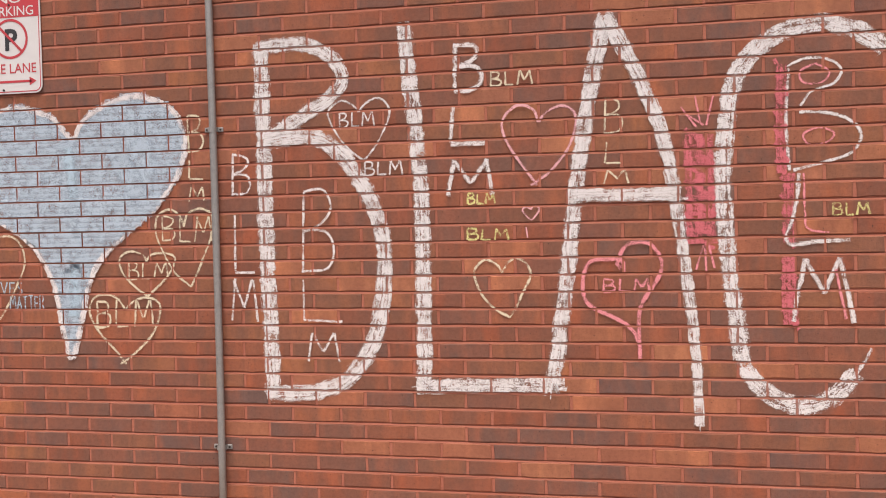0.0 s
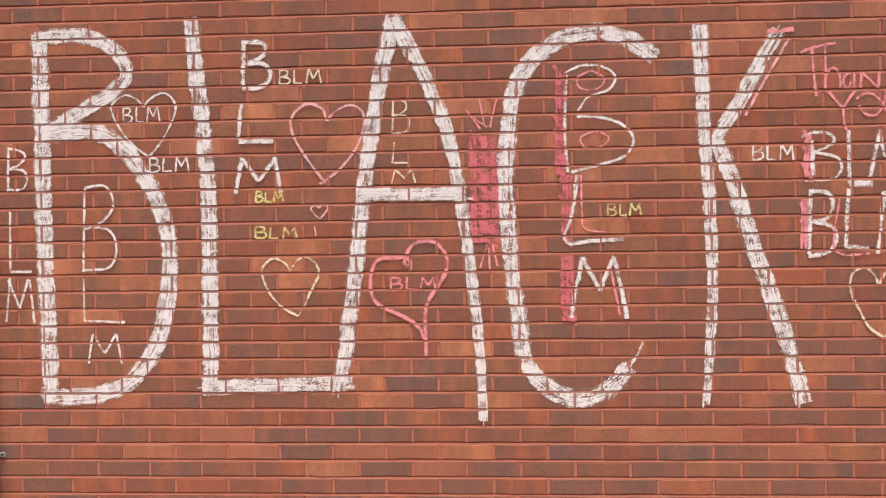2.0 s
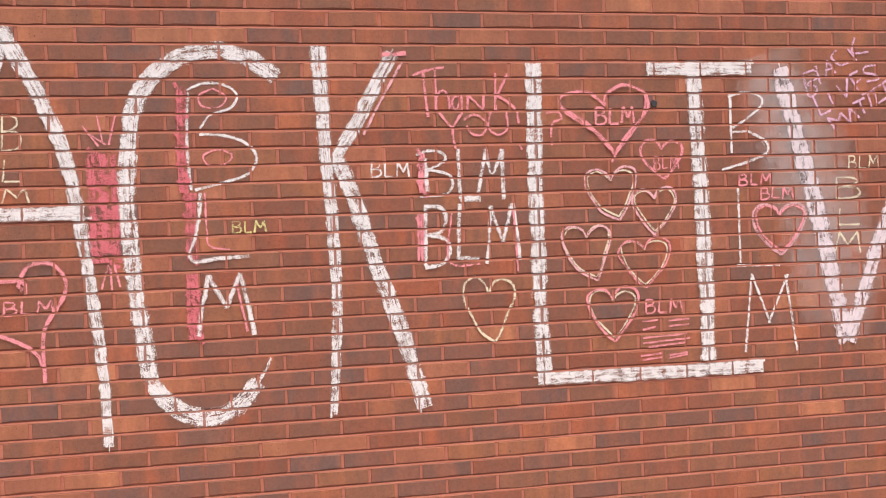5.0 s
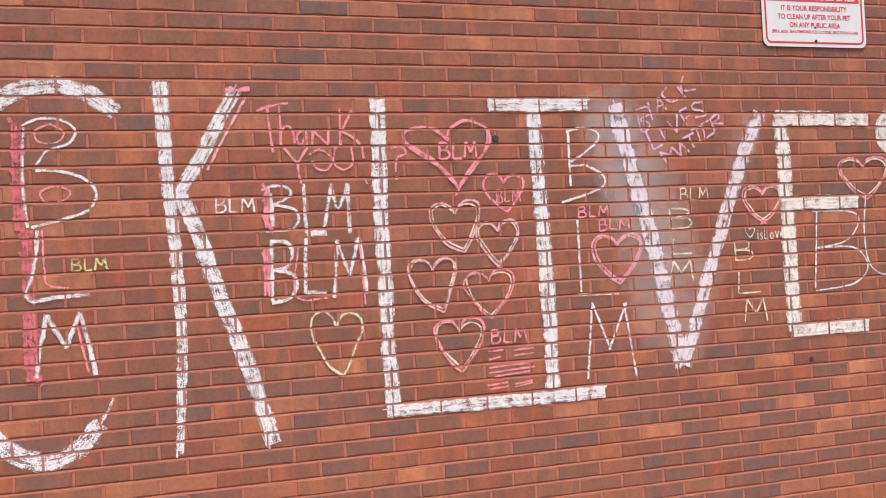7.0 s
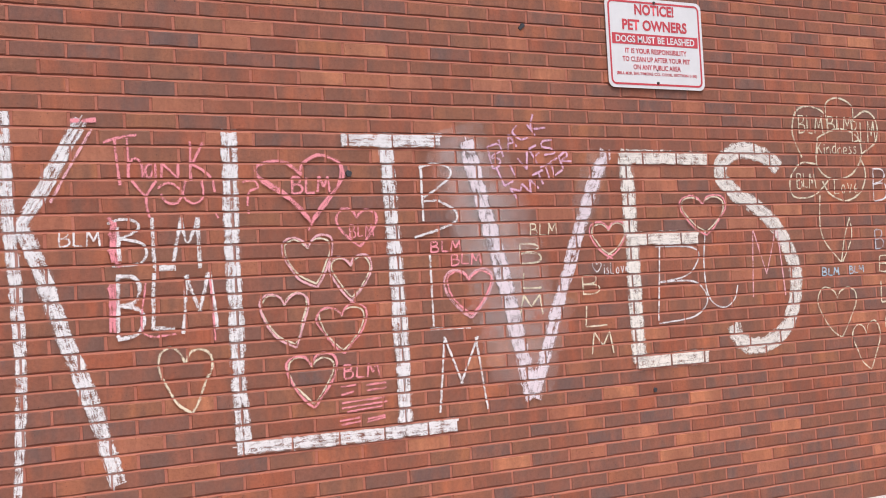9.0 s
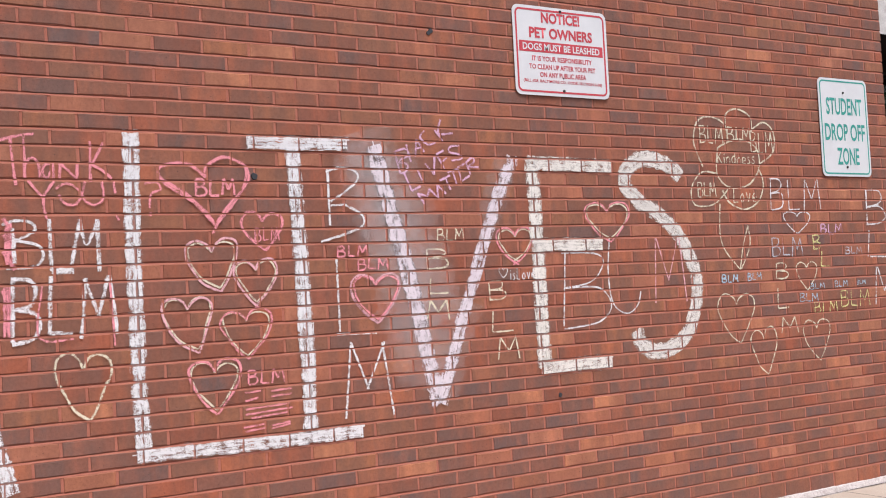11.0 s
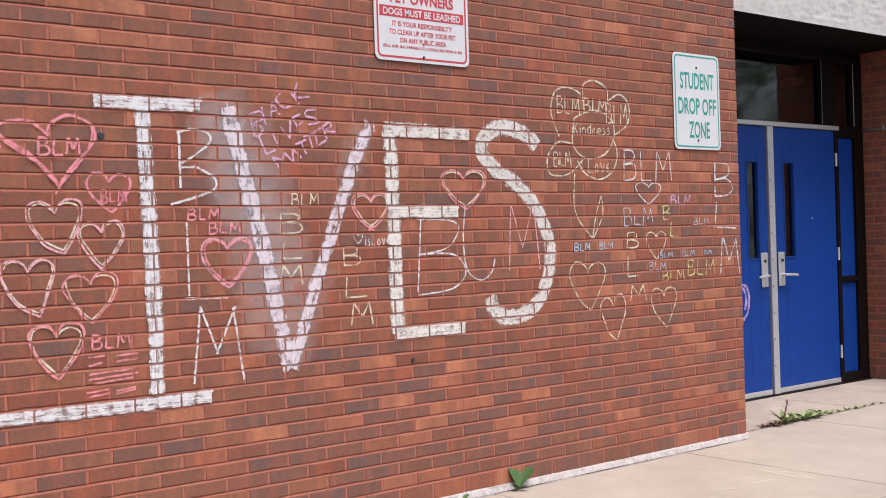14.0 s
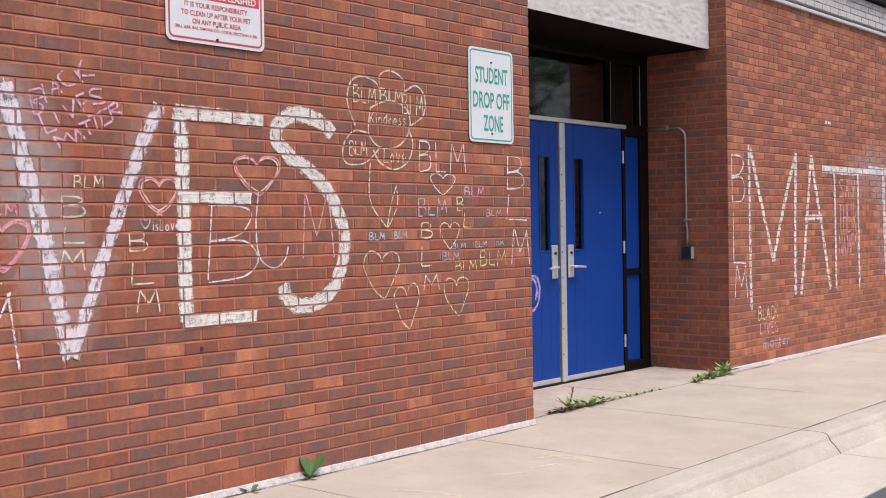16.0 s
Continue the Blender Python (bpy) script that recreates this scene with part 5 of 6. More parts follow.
k.line([(-1.221, 1.122), (-1.134, 1.245), (-0.994, 1.365)], 0.016, "line")
k.done("chalk_heart", "large pale blue filled chalk heart with white outline on brick", "chalk drawing", "chalk hearts")
k = Chalk(seed=23)
k.column(((-0.734, 1.671, -0.664, 1.819), (-0.734, 1.552, -0.669, 1.635), (-0.735, 1.465, -0.667, 1.523)), 0.01, "cream")
k.done("chalk_word", "cream chalk letters stacked upright on the brick wall", "chalk writing", "chalk words")
k = Chalk(seed=24)
k.heart(-0.904, 1.1, -0.632, 1.433, 0.011, "cream", 0.1, 0.0)
k.text("BLM", -0.866, 1.293, -0.638, 1.397, 0.008, "cream")
k.done("chalk_heart", "cream chalk heart outline with letters inside on the brick wall", "chalk drawing", "chalk hearts")
k = Chalk(seed=25)
k.heart(-1.083, 1.06, -0.809, 1.255, 0.011, "cream")
k.text("BLM", -1.034, 1.133, -0.846, 1.206, 0.008, "cream")
k.done("chalk_heart", "cream chalk heart outline with letters inside on the brick wall", "chalk drawing", "chalk hearts")
k = Chalk(seed=26)
k.heart(-1.223, 0.765, -0.886, 1.072, 0.012, "cream", -0.05, 0.04)
k.text("BLM", -1.193, 0.93, -0.921, 1.043, 0.011, "cream")
k.done("chalk_heart", "cream chalk heart outline with letters inside on the brick wall", "chalk drawing", "chalk hearts")
k = Chalk(seed=27)
k.heart(-1.891, 0.923, -1.541, 1.328, 0.011, "cream")
k.done("chalk_heart", "cream chalk heart outline on the brick wall", "chalk drawing", "chalk hearts")
k = Chalk(seed=28)
k.text("LIVES", -1.725, 1.072, -1.559, 1.125, 0.007, "blue")
k.done("chalk_word", "small blue chalk letters on the brick wall", "chalk writing", "chalk words")
k = Chalk(seed=29)
k.text("MATTER", -1.624, 1.004, -1.453, 1.062, 0.007, "blue")
k.done("chalk_word", "small blue chalk letters on the brick wall", "chalk writing", "chalk words")
k = Chalk(seed=30)
k.column(((-0.535, 1.487, -0.455, 1.652), (-0.536, 1.165, -0.441, 1.415), (-0.557, 0.946, -0.439, 1.125)), 0.012, "line")
k.done("chalk_word", "white chalk letters stacked upright on the brick wall", "chalk writing", "chalk words")
# among the first letters
k = Chalk(seed=31)
k.column(((-0.225, 1.174, -0.089, 1.513), (-0.239, 0.956, -0.072, 1.134), (-0.219, 0.791, -0.078, 0.909)), 0.012, "line")
k.done("chalk_word", "white chalk letters stacked upright on the brick wall", "chalk writing", "chalk words")
k = Chalk(seed=32)
k.heart(-0.107, 1.612, 0.164, 1.871, 0.01, "line", 0.06, 0.0)
k.text("BLM", -0.057, 1.75, 0.093, 1.808, 0.008, "line")
k.done("chalk_heart", "white chalk heart outline with letters inside on the brick wall", "chalk drawing", "chalk hearts")
k = Chalk(seed=33)
k.text("BLM", 0.049, 1.549, 0.207, 1.604, 0.009, "line")
k.done("chalk_word", "small white chalk letters on the brick wall", "chalk writing", "chalk words")
k = Chalk(seed=34)
k.column(((0.431, 1.878, 0.543, 2.056), (0.409, 1.658, 0.552, 1.806), (0.402, 1.461, 0.582, 1.599)), 0.02, "line")
k.done("chalk_word", "white chalk letters stacked upright on the brick wall", "chalk writing", "chalk words")
k = Chalk(seed=35)
k.text("BLM", 0.579, 1.887, 0.746, 1.942, 0.009, "cream")
k.done("chalk_word", "small cream chalk letters on the brick wall", "chalk writing", "chalk words")
k = Chalk(seed=36)
k.heart(0.619, 1.492, 0.919, 1.813, 0.012, "rose", -0.08, 0.04)
k.done("chalk_heart", "rose chalk heart outline on the brick wall", "chalk drawing", "chalk hearts")
k = Chalk(seed=37)
k.text("BLM", 0.477, 1.424, 0.587, 1.465, 0.01, "yellow")
k.done("chalk_word", "small yellow chalk letters on the brick wall", "chalk writing", "chalk words")
k = Chalk(seed=38)
k.text("BLM", 0.473, 1.28, 0.639, 1.325, 0.011, "yellow")
k.done("chalk_word", "small yellow chalk letters on the brick wall", "chalk writing", "chalk words")
k = Chalk(seed=39)
k.heart(0.697, 1.355, 0.765, 1.409, 0.008, "rose")
k.done("chalk_heart", "rose chalk heart outline on the brick wall", "chalk drawing", "chalk hearts")
k = Chalk(seed=40)
k.heart(0.496, 0.971, 0.725, 1.2, 0.011, "cream", 0.12, 0.0)
k.done("chalk_heart", "cream chalk heart outline on the brick wall", "chalk drawing", "chalk hearts")
k = Chalk(seed=41)
k.column(((1.026, 1.687, 1.095, 1.817), (1.028, 1.567, 1.093, 1.65), (1.022, 1.488, 1.113, 1.541)), 0.009, "cream")
k.done("chalk_word", "cream chalk letters stacked upright on the brick wall", "chalk writing", "chalk words")
k = Chalk(seed=42)
k.line([(1.091, 1.148), (1.084, 1.192), (1.033, 1.197), (0.966, 1.193), (0.941, 1.158), (0.929, 1.102), (0.937, 1.046), (0.97, 1.008), (1.03, 0.979), (1.09, 0.948), (1.125, 0.912), (1.147, 0.868)], 0.017, "pink")
k.line([(1.074, 1.21), (1.101, 1.248), (1.139, 1.26), (1.183, 1.258), (1.216, 1.229), (1.235, 1.182), (1.23, 1.142), (1.205, 1.098), (1.176, 1.056), (1.153, 1.012), (1.144, 0.956), (1.145, 0.89), (1.149, 0.81)], 0.017, "pink")
k.line([(1.085, 1.197), (1.062, 1.184), (1.08, 1.161)], 0.016, "pink")
k.text("BLM", 1.012, 1.072, 1.188, 1.121, 0.011, "pink")
k.done("chalk_heart", "lopsided pink chalk heart with letters inside on brick", "chalk drawing", "chalk hearts")
k = Chalk(seed=43)
k.hatch(1.325, 1.252, 1.438, 1.668, "red", 0.014)
k.line([(1.342, 1.74), (1.398, 1.702)], 0.009, "pink")
k.line([(1.368, 1.818), (1.388, 1.706)], 0.009, "pink")
k.line([(1.435, 1.811), (1.409, 1.701)], 0.009, "pink")
k.line([(1.315, 1.774), (1.371, 1.696)], 0.009, "pink")
k.line([(1.392, 1.245), (1.363, 1.153)], 0.009, "pink")
k.line([(1.412, 1.245), (1.432, 1.159)], 0.009, "pink")
k.line([(1.398, 1.241), (1.401, 1.148)], 0.009, "pink")
k.done("chalk_drawing", "red chalk firecracker scribble on the brick wall", "chalk drawing")
k = Chalk(seed=44)
k.hatch(1.66, 1.511, 1.703, 1.917, "red", 0.012)
k.line([(1.709, 1.901), (1.698, 1.695), (1.709, 1.521)], 0.014, "line")
k.line([(1.704, 1.907), (1.773, 1.935), (1.858, 1.924), (1.896, 1.884), (1.868, 1.838), (1.793, 1.812), (1.75, 1.759)], 0.011, "line")
k.line([(1.746, 1.737), (1.846, 1.73), (1.924, 1.7), (1.962, 1.646), (1.93, 1.582), (1.844, 1.551), (1.722, 1.521)], 0.013, "line")
k.line([(1.805, 1.913), (1.751, 1.888), (1.762, 1.845), (1.826, 1.843), (1.854, 1.881), (1.805, 1.913)], 0.009, "pink")
k.line([(1.814, 1.679), (1.76, 1.655), (1.781, 1.615), (1.845, 1.622), (1.867, 1.657), (1.814, 1.679)], 0.009, "pink")
k.done("chalk_letter", "white and red chalk letter B inside a larger letter", "chalk letter")
k = Chalk(seed=45)
k.hatch(1.682, 1.25, 1.725, 1.511, "red", 0.012)
k.line([(1.744, 1.51), (1.725, 1.369), (1.698, 1.25), (1.81, 1.255), (1.921, 1.258)], 0.018, "line")
k.line([(1.759, 1.51), (1.762, 1.368), (1.772, 1.303), (1.848, 1.287)], 0.009, "pink")
k.done("chalk_letter", "white and red chalk letter L inside a larger letter", "chalk letter")
k = Chalk(seed=46)
k.hatch(1.675, 0.944, 1.731, 1.199, "red", 0.012)
k.line([(1.717, 0.955), (1.74, 1.086), (1.762, 1.19)], 0.02, "line")
k.line([(1.762, 1.19), (1.825, 1.059)], 0.02, "line")
k.line([(1.825, 1.059), (1.884, 1.193)], 0.02, "line")
k.line([(1.884, 1.193), (1.91, 1.063), (1.931, 0.95)], 0.02, "line")
k.line([(1.869, 1.15), (1.903, 0.965)], 0.012, "pink")
k.done("chalk_letter", "white and red chalk letter M inside a larger letter", "chalk letter")
k = Chalk(seed=47)
k.text("BLM", 1.862, 1.351, 1.989, 1.396, 0.01, "yellow")
k.done("chalk_word", "small yellow chalk letters on the brick wall", "chalk writing", "chalk words")
# between K and L
k = Chalk(seed=48)
k.line([(2.596, 1.965), (2.66, 1.984), (2.728, 1.996)], 0.013, "pink")
k.line([(2.64, 1.973), (2.655, 1.794)], 0.013, "pink")
k.line([(2.689, 1.983), (2.69, 1.824)], 0.013, "pink")
k.line([(2.691, 1.877), (2.719, 1.903), (2.742, 1.877), (2.747, 1.825)], 0.013, "pink")
k.line([(2.793, 1.878), (2.764, 1.876), (2.757, 1.845), (2.771, 1.823), (2.79, 1.853)], 0.013, "pink")
k.line([(2.795, 1.882), (2.798, 1.823)], 0.013, "pink")
k.line([(2.82, 1.823), (2.825, 1.885)], 0.013, "pink")
k.line([(2.825, 1.883), (2.856, 1.852), (2.886, 1.822)], 0.013, "pink")
k.line([(2.886, 1.822), (2.891, 1.886)], 0.013, "pink")
k.line([(2.943, 1.972), (2.939, 1.811)], 0.013, "pink")
k.line([(2.995, 1.969), (2.946, 1.875)], 0.013, "pink")
k.line([(2.946, 1.878), (2.984, 1.859), (3.024, 1.824)], 0.013, "pink")
k.done("chalk_word", "pink chalk word of thanks on the brick wall", "chalk writing", "chalk words")
k = Chalk(seed=49)
k.line([(2.7, 1.813), (2.755, 1.746)], 0.012, "pink")
k.line([(2.799, 1.812), (2.757, 1.746), (2.765, 1.663)], 0.012, "pink")
k.line([(2.803, 1.78), (2.848, 1.803), (2.9, 1.768), (2.88, 1.721), (2.836, 1.724), (2.815, 1.758)], 0.012, "pink")
k.line([(2.917, 1.811), (2.907, 1.749), (2.945, 1.718), (2.986, 1.743), (2.984, 1.813)], 0.012, "pink")
k.line([(3.031, 1.812), (3.036, 1.764)], 0.012, "pink")
k.line([(3.038, 1.676), (3.046, 1.656)], 0.012, "pink")
k.done("chalk_word", "pink chalk word of thanks on the brick wall", "chalk writing", "chalk words")
k = Chalk(seed=50)
k.line([(3.154, 1.804), (3.206, 1.81), (3.221, 1.781), (3.182, 1.763), (3.174, 1.705)], 0.011, "pink")
k.line([(3.176, 1.687), (3.175, 1.672)], 0.012, "pink")
k.done("chalk_drawing", "short pink chalk marks on the brick wall", "chalk drawing")
k = Chalk(seed=51)
k.text("BLM", 2.414, 1.557, 2.569, 1.614, 0.009, "line")
k.done("chalk_word", "small white chalk letters on the brick wall", "chalk writing", "chalk words")
k = Chalk(seed=52)
k.hatch(2.605, 1.489, 2.636, 1.647, "pink", 0.012)
k.line([(2.635, 1.628), (2.641, 1.493)], 0.018, "line")
k.line([(2.599, 1.642), (2.656, 1.658), (2.71, 1.648), (2.718, 1.616), (2.648, 1.58)], 0.013, "line")
k.line([(2.648, 1.58), (2.729, 1.562), (2.749, 1.519), (2.715, 1.48), (2.611, 1.474)], 0.012, "line")
k.line([(2.776, 1.663), (2.778, 1.461)], 0.017, "line")
k.line([(2.778, 1.461), (2.863, 1.458)], 0.024, "line")
k.line([(2.854, 1.484), (2.893, 1.661)], 0.018, "line")
k.line([(2.893, 1.655), (2.915, 1.558), (2.96, 1.66)], 0.015, "line")
k.line([(2.96, 1.66), (2.962, 1.452)], 0.02, "line")
k.done("chalk_word", "white chalk letters shaded with pink on brick", "chalk writing", "chalk words")
k = Chalk(seed=53)
k.hatch(2.594, 1.214, 2.626, 1.403, "pink", 0.012)
k.text("BLM", 2.626, 1.193, 3.018, 1.429, 0.018, "line")
k.line([(2.739, 1.402), (2.721, 1.206), (2.852, 1.193)], 0.01, "pink")
k.line([(3, 1.413), (3.012, 1.156)], 0.01, "pink")
k.done("chalk_word", "white chalk letters shaded with pink on brick", "chalk writing", "chalk words")
k = Chalk(seed=54)
k.heart(2.775, 0.87, 2.992, 1.129, 0.012, "cream", 0.1, 0.0)
k.done("chalk_heart", "cream chalk heart outline on the brick wall", "chalk drawing", "chalk hearts")
# between L and I
k = Chalk(seed=55)
k.line([(3.418, 1.835), (3.341, 1.891), (3.258, 1.887), (3.217, 1.864), (3.226, 1.823), (3.285, 1.778), (3.388, 1.712), (3.454, 1.628)], 0.017, "pink")
k.line([(3.413, 1.835), (3.425, 1.884), (3.502, 1.921), (3.589, 1.891), (3.61, 1.837), (3.574, 1.776), (3.494, 1.693), (3.437, 1.596)], 0.016, "pink")
k.line([(3.226, 1.821), (3.326, 1.764), (3.444, 1.644)], 0.018, "pink")
k.line([(3.6, 1.88), (3.593, 1.82), (3.557, 1.748), (3.462, 1.639)], 0.013, "pink")
k.text("BLM", 3.372, 1.757, 3.547, 1.825, 0.013, "pink")
k.done("chalk_heart", "pink chalk heart outline with letters inside on the brick wall", "chalk drawing", "chalk hearts")
k = Chalk(seed=56)
k.heart(3.569, 1.522, 3.759, 1.683, 0.014, "pink", 0.05, 0.0)
k.text("BLM", 3.628, 1.563, 3.74, 1.618, 0.008, "pink")
k.done("chalk_heart", "pink chalk heart outline with letters inside on the brick wall", "chalk drawing", "chalk hearts")
k = Chalk(seed=57)
k.heart(3.325, 1.368, 3.537, 1.563, 0.009, "cream", 0.15, 0.0)
k.heart(3.316, 1.352, 3.547, 1.572, 0.011, "rose", 0.15, 0.0)
k.done("chalk_heart", "cream chalk heart outline on the brick wall", "chalk drawing", "chalk hearts")
k = Chalk(seed=58)
k.heart(3.535, 1.302, 3.715, 1.476, 0.009, "cream", -0.02, 0.0)
k.heart(3.525, 1.286, 3.725, 1.486, 0.011, "rose", -0.02, 0.0)
k.done("chalk_heart", "cream chalk heart outline on the brick wall", "chalk drawing", "chalk hearts")
k = Chalk(seed=59)
k.heart(3.213, 1.118, 3.415, 1.331, 0.009, "cream", 0.2, 0.0)
k.heart(3.204, 1.102, 3.425, 1.34, 0.011, "rose", 0.2, 0.0)
k.done("chalk_heart", "cream chalk heart outline on the brick wall", "chalk drawing", "chalk hearts")
k = Chalk(seed=60)
k.heart(3.465, 1.077, 3.676, 1.266, 0.009, "cream", 0.02, 0.0)
k.heart(3.455, 1.061, 3.685, 1.275, 0.011, "pink", 0.02, 0.0)
k.done("chalk_heart", "cream chalk heart outline on the brick wall", "chalk drawing", "chalk hearts")
k = Chalk(seed=61)
k.heart(3.317, 0.859, 3.525, 1.064, 0.01, "cream", 0.02, 0.0)
k.heart(3.308, 0.843, 3.534, 1.073, 0.013, "pink", 0.02, 0.0)
k.done("chalk_heart", "cream chalk heart outline on the brick wall", "chalk drawing", "chalk hearts")
k = Chalk(seed=62)
k.text("BLM", 3.57, 0.952, 3.732, 1.009, 0.01, "pink")
k.done("chalk_word", "small pink chalk letters on the brick wall", "chalk writing", "chalk words")
k = Chalk(seed=63)
k.line([(3.553, 0.919), (3.624, 0.922)], 0.01, "pink")
k.line([(3.553, 0.884), (3.612, 0.895)], 0.01, "pink")
k.line([(3.672, 0.917), (3.767, 0.922)], 0.01, "pink")
k.line([(3.672, 0.894), (3.767, 0.899)], 0.01, "pink")
k.line([(3.553, 0.85), (3.755, 0.858)], 0.01, "pink")
k.line([(3.552, 0.827), (3.767, 0.839)], 0.01, "pink")
k.line([(3.576, 0.81), (3.743, 0.821)], 0.01, "pink")
k.line([(3.54, 0.774), (3.635, 0.781)], 0.01, "pink")
k.line([(3.545, 0.756), (3.64, 0.765)], 0.01, "pink")
k.line([(3.671, 0.771), (3.755, 0.779)], 0.01, "pink")
k.line([(3.666, 0.758), (3.755, 0.77)], 0.01, "pink")
k.done("chalk_drawing", "rows of short pink chalk dashes on brick", "chalk drawing")
# between I and S
k = Chalk(seed=64)
k.line([(3.989, 1.879), (3.99, 1.626)], 0.013, "line")
k.line([(3.979, 1.867), (4.058, 1.887), (4.134, 1.867), (4.133, 1.826), (4.061, 1.771), (3.997, 1.735)], 0.013, "line")
k.line([(3.996, 1.715), (4.065, 1.719)], 0.012, "line")
k.line([(4.059, 1.723), (4.153, 1.674), (4.151, 1.621), (4.06, 1.586), (3.941, 1.554)], 0.013, "line")
k.column(((4.008, 1.135, 4.211, 1.478), (4.026, 0.759, 4.265, 1.086)), 0.012, "line", "LM")
k.done("chalk_word", "white chalk letters stacked upright on the brick wall", "chalk writing", "chalk words")
k = Chalk(seed=65)
k.text("BLM", 4.02, 1.484, 4.173, 1.533, 0.01, "pink")
k.done("chalk_word", "small pink chalk letters on the brick wall", "chalk writing", "chalk words")
k = Chalk(seed=66)
k.text("BLM", 4.12, 1.424, 4.273, 1.473, 0.01, "pink")
k.done("chalk_word", "small pink chalk letters on the brick wall", "chalk writing", "chalk words")
k = Chalk(seed=67)
k.heart(4.088, 1.196, 4.324, 1.398, 0.012, "pink", 0.02, 0.0)
k.heart(4.076, 1.178, 4.336, 1.408, 0.015, "rose", 0.02, 0.0)
k.done("chalk_heart", "pink chalk heart outline on the brick wall", "chalk drawing", "chalk hearts")
k = Chalk(seed=68)
k.line([(4.339, 1.969), (4.367, 1.865)], 0.012, "lilac")
k.line([(4.339, 1.967), (4.4, 1.982), (4.412, 1.951), (4.36, 1.92), (4.409, 1.908), (4.393, 1.871), (4.367, 1.865)], 0.012, "lilac")
k.line([(4.404, 2.001), (4.427, 1.921)], 0.012, "lilac")
k.line([(4.452, 1.946), (4.462, 2.026)], 0.012, "lilac")
k.line([(4.462, 2.026), (4.502, 1.969)], 0.012, "lilac")
k.line([(4.454, 1.983), (4.489, 1.993)], 0.012, "lilac")
k.line([(4.509, 2.071), (4.482, 2.039), (4.523, 2.006), (4.568, 2.016)], 0.012, "lilac")
k.line([(4.564, 2.078), (4.608, 2.025)], 0.012, "lilac")
k.line([(4.6, 2.126), (4.585, 2.06), (4.667, 2.064)], 0.012, "lilac")
k.done("chalk_word", "lilac chalk word slanting upwards on the brick wall", "chalk writing", "chalk words")
k = Chalk(seed=69)
k.line([(4.384, 1.871), (4.423, 1.785)], 0.012, "lilac")
k.line([(4.423, 1.785), (4.472, 1.807)], 0.012, "lilac")
k.line([(4.458, 1.884), (4.483, 1.834)], 0.012, "lilac")
k.line([(4.503, 1.915), (4.55, 1.862)], 0.012, "lilac")
k.line([(4.55, 1.862), (4.556, 1.947)], 0.012, "lilac")
k.line([(4.568, 1.959), (4.611, 1.891)], 0.012, "lilac")
k.line([(4.568, 1.959), (4.609, 1.979)], 0.012, "lilac")
k.line([(4.587, 1.922), (4.626, 1.941)], 0.012, "lilac")
k.line([(4.7, 2.005), (4.648, 1.998), (4.639, 1.973), (4.697, 1.961), (4.711, 1.942), (4.651, 1.932)], 0.012, "lilac")
k.done("chalk_word", "lilac chalk word slanting upwards on the brick wall", "chalk writing", "chalk words")
k = Chalk(seed=70)
k.line([(4.495, 1.716), (4.451, 1.772)], 0.012, "lilac")
k.line([(4.451, 1.772), (4.508, 1.759)], 0.012, "lilac")
k.line([(4.508, 1.759), (4.517, 1.794)], 0.012, "lilac")
k.line([(4.517, 1.794), (4.569, 1.747)], 0.012, "lilac")
k.line([(4.565, 1.747), (4.562, 1.815)], 0.012, "lilac")
k.line([(4.562, 1.815), (4.611, 1.771)], 0.012, "lilac")
k.line([(4.578, 1.834), (4.639, 1.859)], 0.012, "lilac")
k.line([(4.611, 1.847), (4.637, 1.79)], 0.012, "lilac")
k.line([(4.625, 1.872), (4.685, 1.891)], 0.012, "lilac")
k.line([(4.655, 1.881), (4.673, 1.815)], 0.012, "lilac")
k.line([(4.683, 1.897), (4.704, 1.834)], 0.012, "lilac")
k.line([(4.704, 1.834), (4.751, 1.86)], 0.012, "lilac")
k.line([(4.683, 1.897), (4.724, 1.917)], 0.012, "lilac")
k.line([(4.732, 1.923), (4.756, 1.866)], 0.012, "lilac")
k.line([(4.732, 1.923), (4.772, 1.949), (4.778, 1.923), (4.743, 1.904), (4.804, 1.901)], 0.012, "lilac")
k.done("chalk_word", "lilac chalk word slanting upwards on the brick wall", "chalk writing", "chalk words")
k = Chalk(seed=71)
k.text("BLM", 4.548, 1.546, 4.701, 1.603, 0.008, "cream")
k.done("chalk_word", "small cream chalk letters on the brick wall", "chalk writing", "chalk words")
k = Chalk(seed=72)
k.column(((4.488, 1.42, 4.604, 1.513), (4.495, 1.3, 4.592, 1.374), (4.473, 1.175, 4.6, 1.268)), 0.011, "cream")
k.done("chalk_word", "cream chalk letters stacked upright on the brick wall", "chalk writing", "chalk words")
k = Chalk(seed=73)
k.heart(4.904, 1.44, 5.1, 1.598, 0.009, "cream", 0, 0.08)
k.heart(4.89, 1.421, 5.113, 1.609, 0.011, "pink", 0, 0.08)
k.done("chalk_heart", "cream chalk heart outline on the brick wall", "chalk drawing", "chalk hearts")
k = Chalk(seed=74)
k.heart(4.894, 1.36, 4.948, 1.409, 0.006, "line")
k.done("chalk_heart", "white chalk heart outline on the brick wall", "chalk drawing", "chalk hearts")
k = Chalk(seed=75)
k.text("isLove", 4.961, 1.35, 5.11, 1.405, 0.006, "line")
k.done("chalk_word", "small white chalk letters on the brick wall", "chalk writing", "chalk words")
k = Chalk(seed=76)
k.column(((4.829, 1.257, 4.928, 1.345), (4.839, 1.102, 4.958, 1.201), (4.859, 0.961, 4.992, 1.07)), 0.009, "cream")
